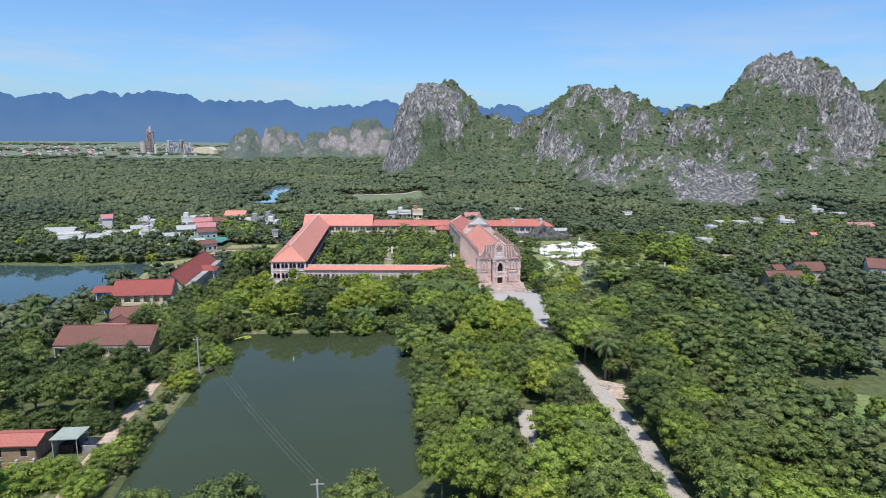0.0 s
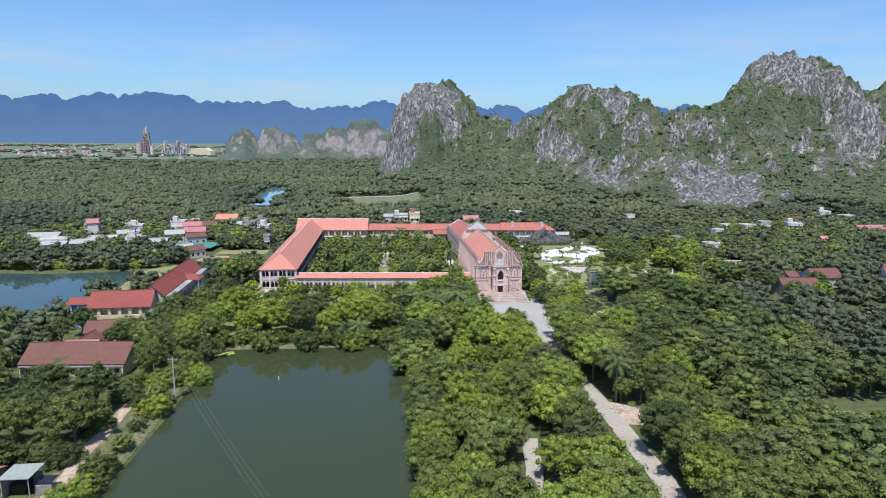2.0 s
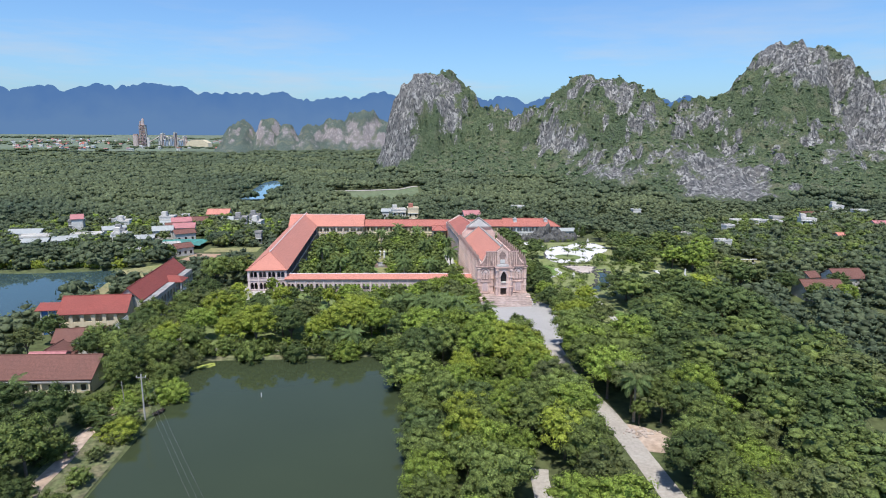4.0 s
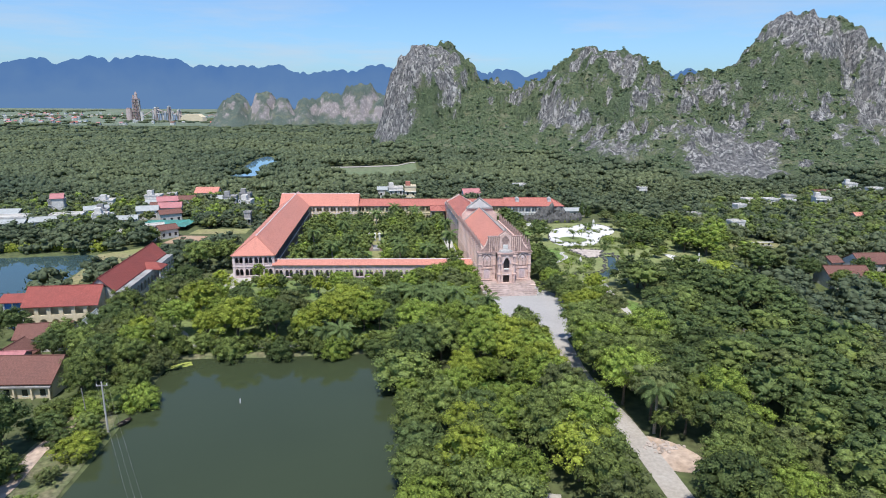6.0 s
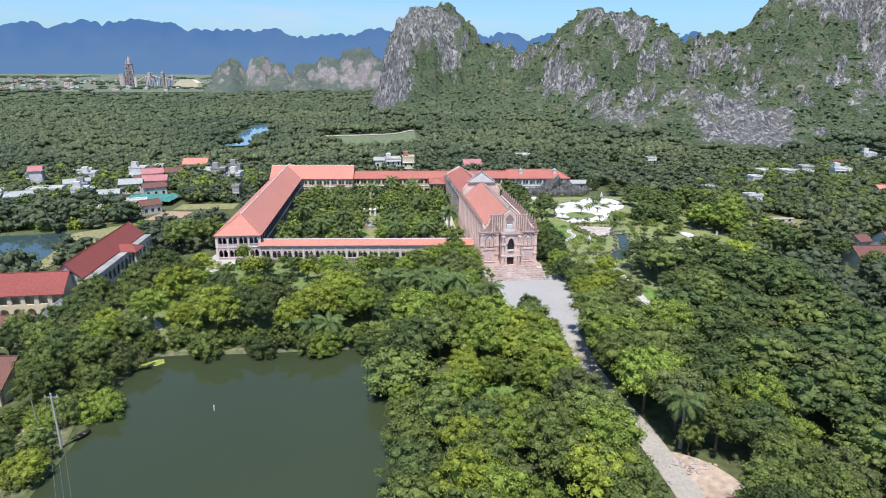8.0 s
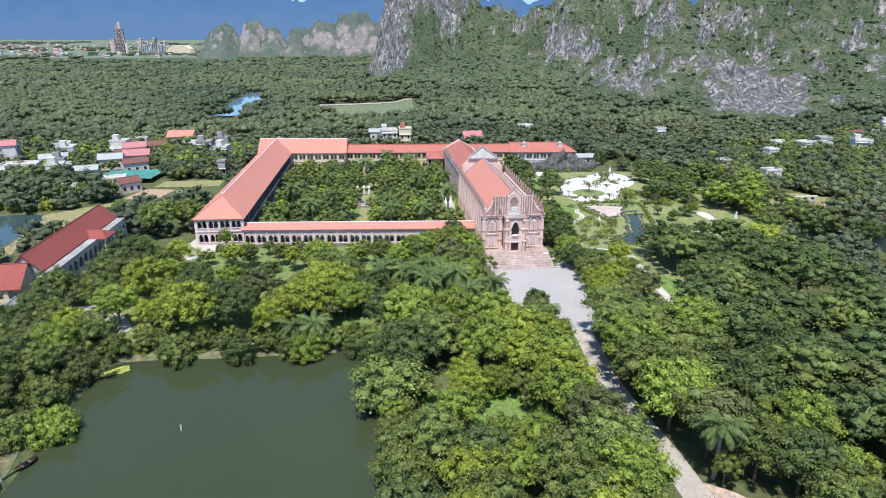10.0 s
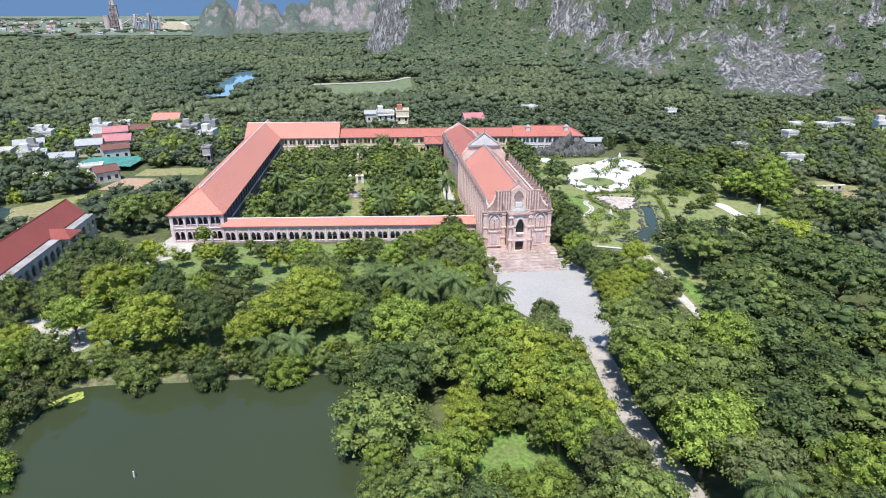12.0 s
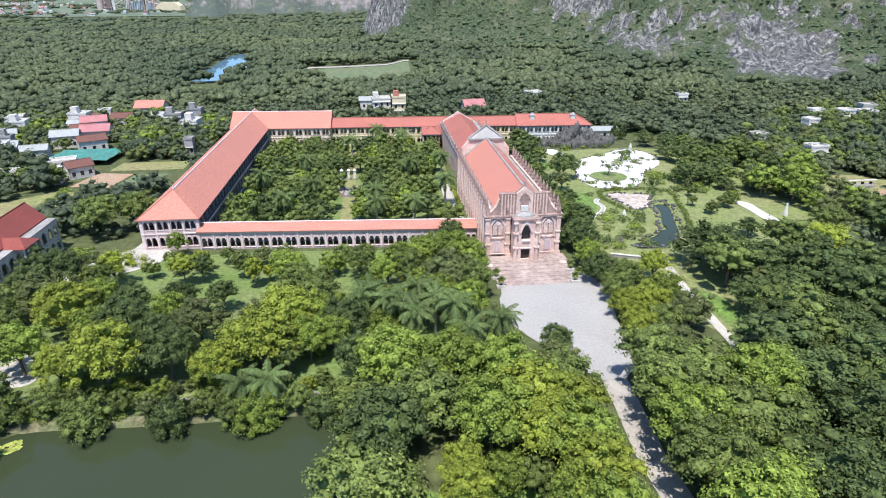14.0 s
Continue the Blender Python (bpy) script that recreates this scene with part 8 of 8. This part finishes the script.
for k in range(110):
    a, q = rng.uniform(0, 6.28), rng.uniform(0, 1) ** 0.5
    px, py, r = 3.0 * q * math.cos(a), 1.2 * q * math.sin(a) + 0.3 * math.sin(3 * a), rng.uniform(0.16, 0.36)
    pads.faces.new([pads.verts.new((px + r * math.cos(j * 0.785), py + r * math.sin(j * 0.785), 0.02 * rng.random())) for j in range(8)])
lily = tagged(new("lily_pads", mesh_from("lily_pads", pads, M["lily"])), "yellow-green floating lily pads on pond", "water plants", kind="stuff")
lily.matrix_basis = pose(-78.0, -47.8, -0.44, 0, 0, 25)
t = thing("pond_stake", pose(-61.4, -65.0, -0.5), "short white stake standing in the pond", "stake")
part("post", tube((0, 0, -0.6), (0, 0, 0.9), 0.12, 0.1, 8), M["white"], t)
for x, y, h, lb in ((57.5, 84, 1.4, "white garden statue on a pedestal"), (70.0, 16.4, 3.0, "white garden statue on a pedestal"),
                    (30.5, 20, 1.0, "white garden statue on a pedestal")):
    bm = box((-0.45, -0.45, 0), (0.45, 0.45, 0.9), taper=0.05)
    tube((0, 0, 0.9), (0, 0, 0.9 + h * 0.55), 0.42, 0.24, 10, bm)
    tube((0, 0, 0.9 + h * 0.55), (0, 0, 0.9 + h * 0.75), 0.24, 0.2, 10, bm)
    ob = tagged(new("statue", mesh_from("statue", bm, M["white"])), lb, "statue", "garden statues")
    ob.matrix_basis = pose(x, y, gz(x, y) + 0.05)
# rockery and clipped pines of the white court
rk = bmesh.new()
for k in range(150):
    a, q = rng.uniform(0, 6.28), rng.uniform(0, 1) ** 0.5
    cx, cy, sz = 41 + 13 * q * math.cos(a), 92.5 + 5.5 * q * math.sin(a), rng.uniform(0.5, 1.5)
    hgt = gz(41, 92) + 5.0 * max(0, 1 - math.hypot((cx - 41) / 9, (cy - 94) / 5)) + 0.3
    geo = bmesh.ops.create_icosphere(rk, subdivisions=1, radius=1.0)
    for vv in geo["verts"]:
        n = 1 + 0.45 * noise.noise(vv.co * 2.3 + Vector((k, 0, 0)))
        vv.co = Vector((vv.co.x * sz * n + cx, vv.co.y * sz * n + cy, vv.co.z * sz * 2.1 * n + hgt))
tagged(new("rockery", mesh_from("rockery", rk, M["rock_dark"])), "mound of jagged grey garden rocks", "rockery", kind="stuff")
rk = bmesh.new()
for k in range(330):
    poly = (GARDEN_POND, ROCKS, GARDEN_POND, WHITE_COURT)[k % 4]
    i, u = rng.integers(0, len(poly)), rng.random()
    px, py = (poly[i][j] * u + poly[i - 1][j] * (1 - u) for j in (0, 1))
    cx, cy, sz = px + rng.normal(0, 0.35), py + rng.normal(0, 0.35), rng.uniform(0.12, 0.5)
    geo = bmesh.ops.create_icosphere(rk, subdivisions=1, radius=1.0)
    for vv in geo["verts"]:
        n = 1 + 0.45 * noise.noise(vv.co * 2.3 + Vector((k, 3, 0)))
        vv.co = Vector((vv.co.x * sz * n + cx, vv.co.y * sz * n + cy, vv.co.z * sz * 0.8 * n + gz(cx, cy) + 0.2))
tagged(new("pond_stones", mesh_from("pond_stones", rk, M["rock_dark"])), "rim of rough grey garden stones", "stones", kind="stuff")
rk = bmesh.new()
for k in range(70):
    cx, cy, sz = 9.4 + rng.normal(0, 1.5), -86.6 + rng.normal(0, 0.8), rng.uniform(0.1, 0.38)
    geo = bmesh.ops.create_icosphere(rk, subdivisions=1, radius=1.0)
    for vv in geo["verts"]:
        n = 1 + 0.5 * noise.noise(vv.co * 2.3 + Vector((k, 9, 0)))
        vv.co = Vector((vv.co.x * sz * n + cx, vv.co.y * sz * n + cy, vv.co.z * sz * 0.7 * n + gz(cx, cy) + 0.15))
tagged(new("rubble_heap", mesh_from("rubble_heap", rk, M["rubble"])), "scattered pale rubble on sandy earth", "rubble", kind="stuff")
for x, y, r in ((38.4, 53.5, 1.6), (33.5, 41.5, 0.9), (42, 43.5, 1.0), (30.5, 50, 0.8), (46, 57, 0.9), (40.5, 64, 0.8), (48, 68, 1.6), (52, 72, 1.3), (44, 60, 0.7)):
    t = thing("garden_pine", pose(x, y, gz(x, y) + 0.1), "small clipped dark garden pine", "bonsai tree", "clipped pines")
    part("trunk", tube((0, 0, -0.1), (0.3 * r, 0, 1.3 * r), 0.14 * r, 0.07 * r, 6), M["bark"], t)
    part("foliage", SHRUBS[2], None, t, at=Matrix.Translation((0.2 * r, 0, 1.6 * r)) @ Matrix.Diagonal((r, r, r * 0.7, 1)))

# the gate pillars and the stone steps of the courtyard walk
for x, y in ((-40.4, 64.8), (-38.3, 64.7), (-36.5, 64.5)):
    t = thing("gate_pillar", pose(x, y, gz(x, y)), "white garden gate pillar with moulded cap", "pillar", "gate pillars")
    part("base", soften(box((-0.5, -0.5, -0.1), (0.5, 0.5, 0.5))), M["grey"], t)
    part("shaft", soften(box((-0.36, -0.36, 0.5), (0.36, 0.36, 2.9))), M["white"], t)
    part("cap", box((-0.55, -0.55, 2.9), (0.55, 0.55, 3.5), taper=0.5), M["white"], t)
t = thing("stone_bridge", pose(-37.7, 51.0, gz(-37.7, 51)), "low dark stone garden bridge with parapets", "bridge")
part("deck", soften(box((-1.3, -3.2, 0.0), (1.3, 3.2, 0.9))), M["grey"], t)
for x in (-2.5, 1.3):
    part("parapet", soften(box((x, -3.2, 0.0), (x + 1.2, 3.2, 1.5))), M["brick_dark"], t)
t = thing("garden_wall", pose(22.4, -3.1, gz(22.4, -3.1), 0, 0, -21), "low pale garden wall with coping", "wall")
part("body", box((-3.2, -0.15, -0.2), (3.2, 0.15, 0.7)), M["grey"], t)
part("coping", soften(box((-3.3, -0.25, 0.7), (3.3, 0.25, 0.85))), M["white"], t)

for x, y, h in ((56.4, 97.2, 7.5), (59.4, 97.6, 6.0)):
    t = thing("conifer", pose(x, y, gz(x, y)), "narrow dark green garden conifer", "conifer", "garden conifers")
    part("trunk", tube((0, 0, -0.3), (0, 0, h * 0.5), 0.14, 0.08, 8), M["bark"], t)
    part("crown", CROWNS["dark", "far", 0], None, t, at=Matrix.Translation((0, 0, h * 0.42)) @ Matrix.Diagonal((0.3, 0.3, h * 0.17, 1)))

boat = thing("rowing_boat", pose(-79.4, -70.9, -0.45, 0, 0, 62), "small dark wooden rowing boat at the bank", "boat")
hull = bmesh.new()
ring = [[(-1.5 + 3.0 * k / 8, s * 0.55 * math.sin(math.pi * (0.12 + 0.76 * k / 8)) * w, z + 0.12 * abs(k - 4) / 4) for k in range(9)] for s, w, z in ((-1, 1.0, 0.4), (-1, 0.6, 0.0), (1, 0.6, 0.0), (1, 1.0, 0.4))]
grid = [[hull.verts.new(p) for p in row] for row in ring]
for ra, rb in zip(grid, grid[1:]):
    for k in range(8):
        hull.faces.new((ra[k], ra[k + 1], rb[k + 1], rb[k]))
part("hull", hull, M["door"], boat)
for x in (-0.5, 0.5):
    part("seat", box((x - 0.12, -0.42, 0.26), (x + 0.12, 0.42, 0.32)), M["bark"], boat)
t = thing("utility_pole", pose(-85.7, -70.0, gz(-85.7, -70)), "thin leaning wooden service pole", "utility pole")
part("post", tube((0, 0, -0.5), (-0.3, 0, 6.0), 0.1, 0.07, 8), M["bark_pale"], t)
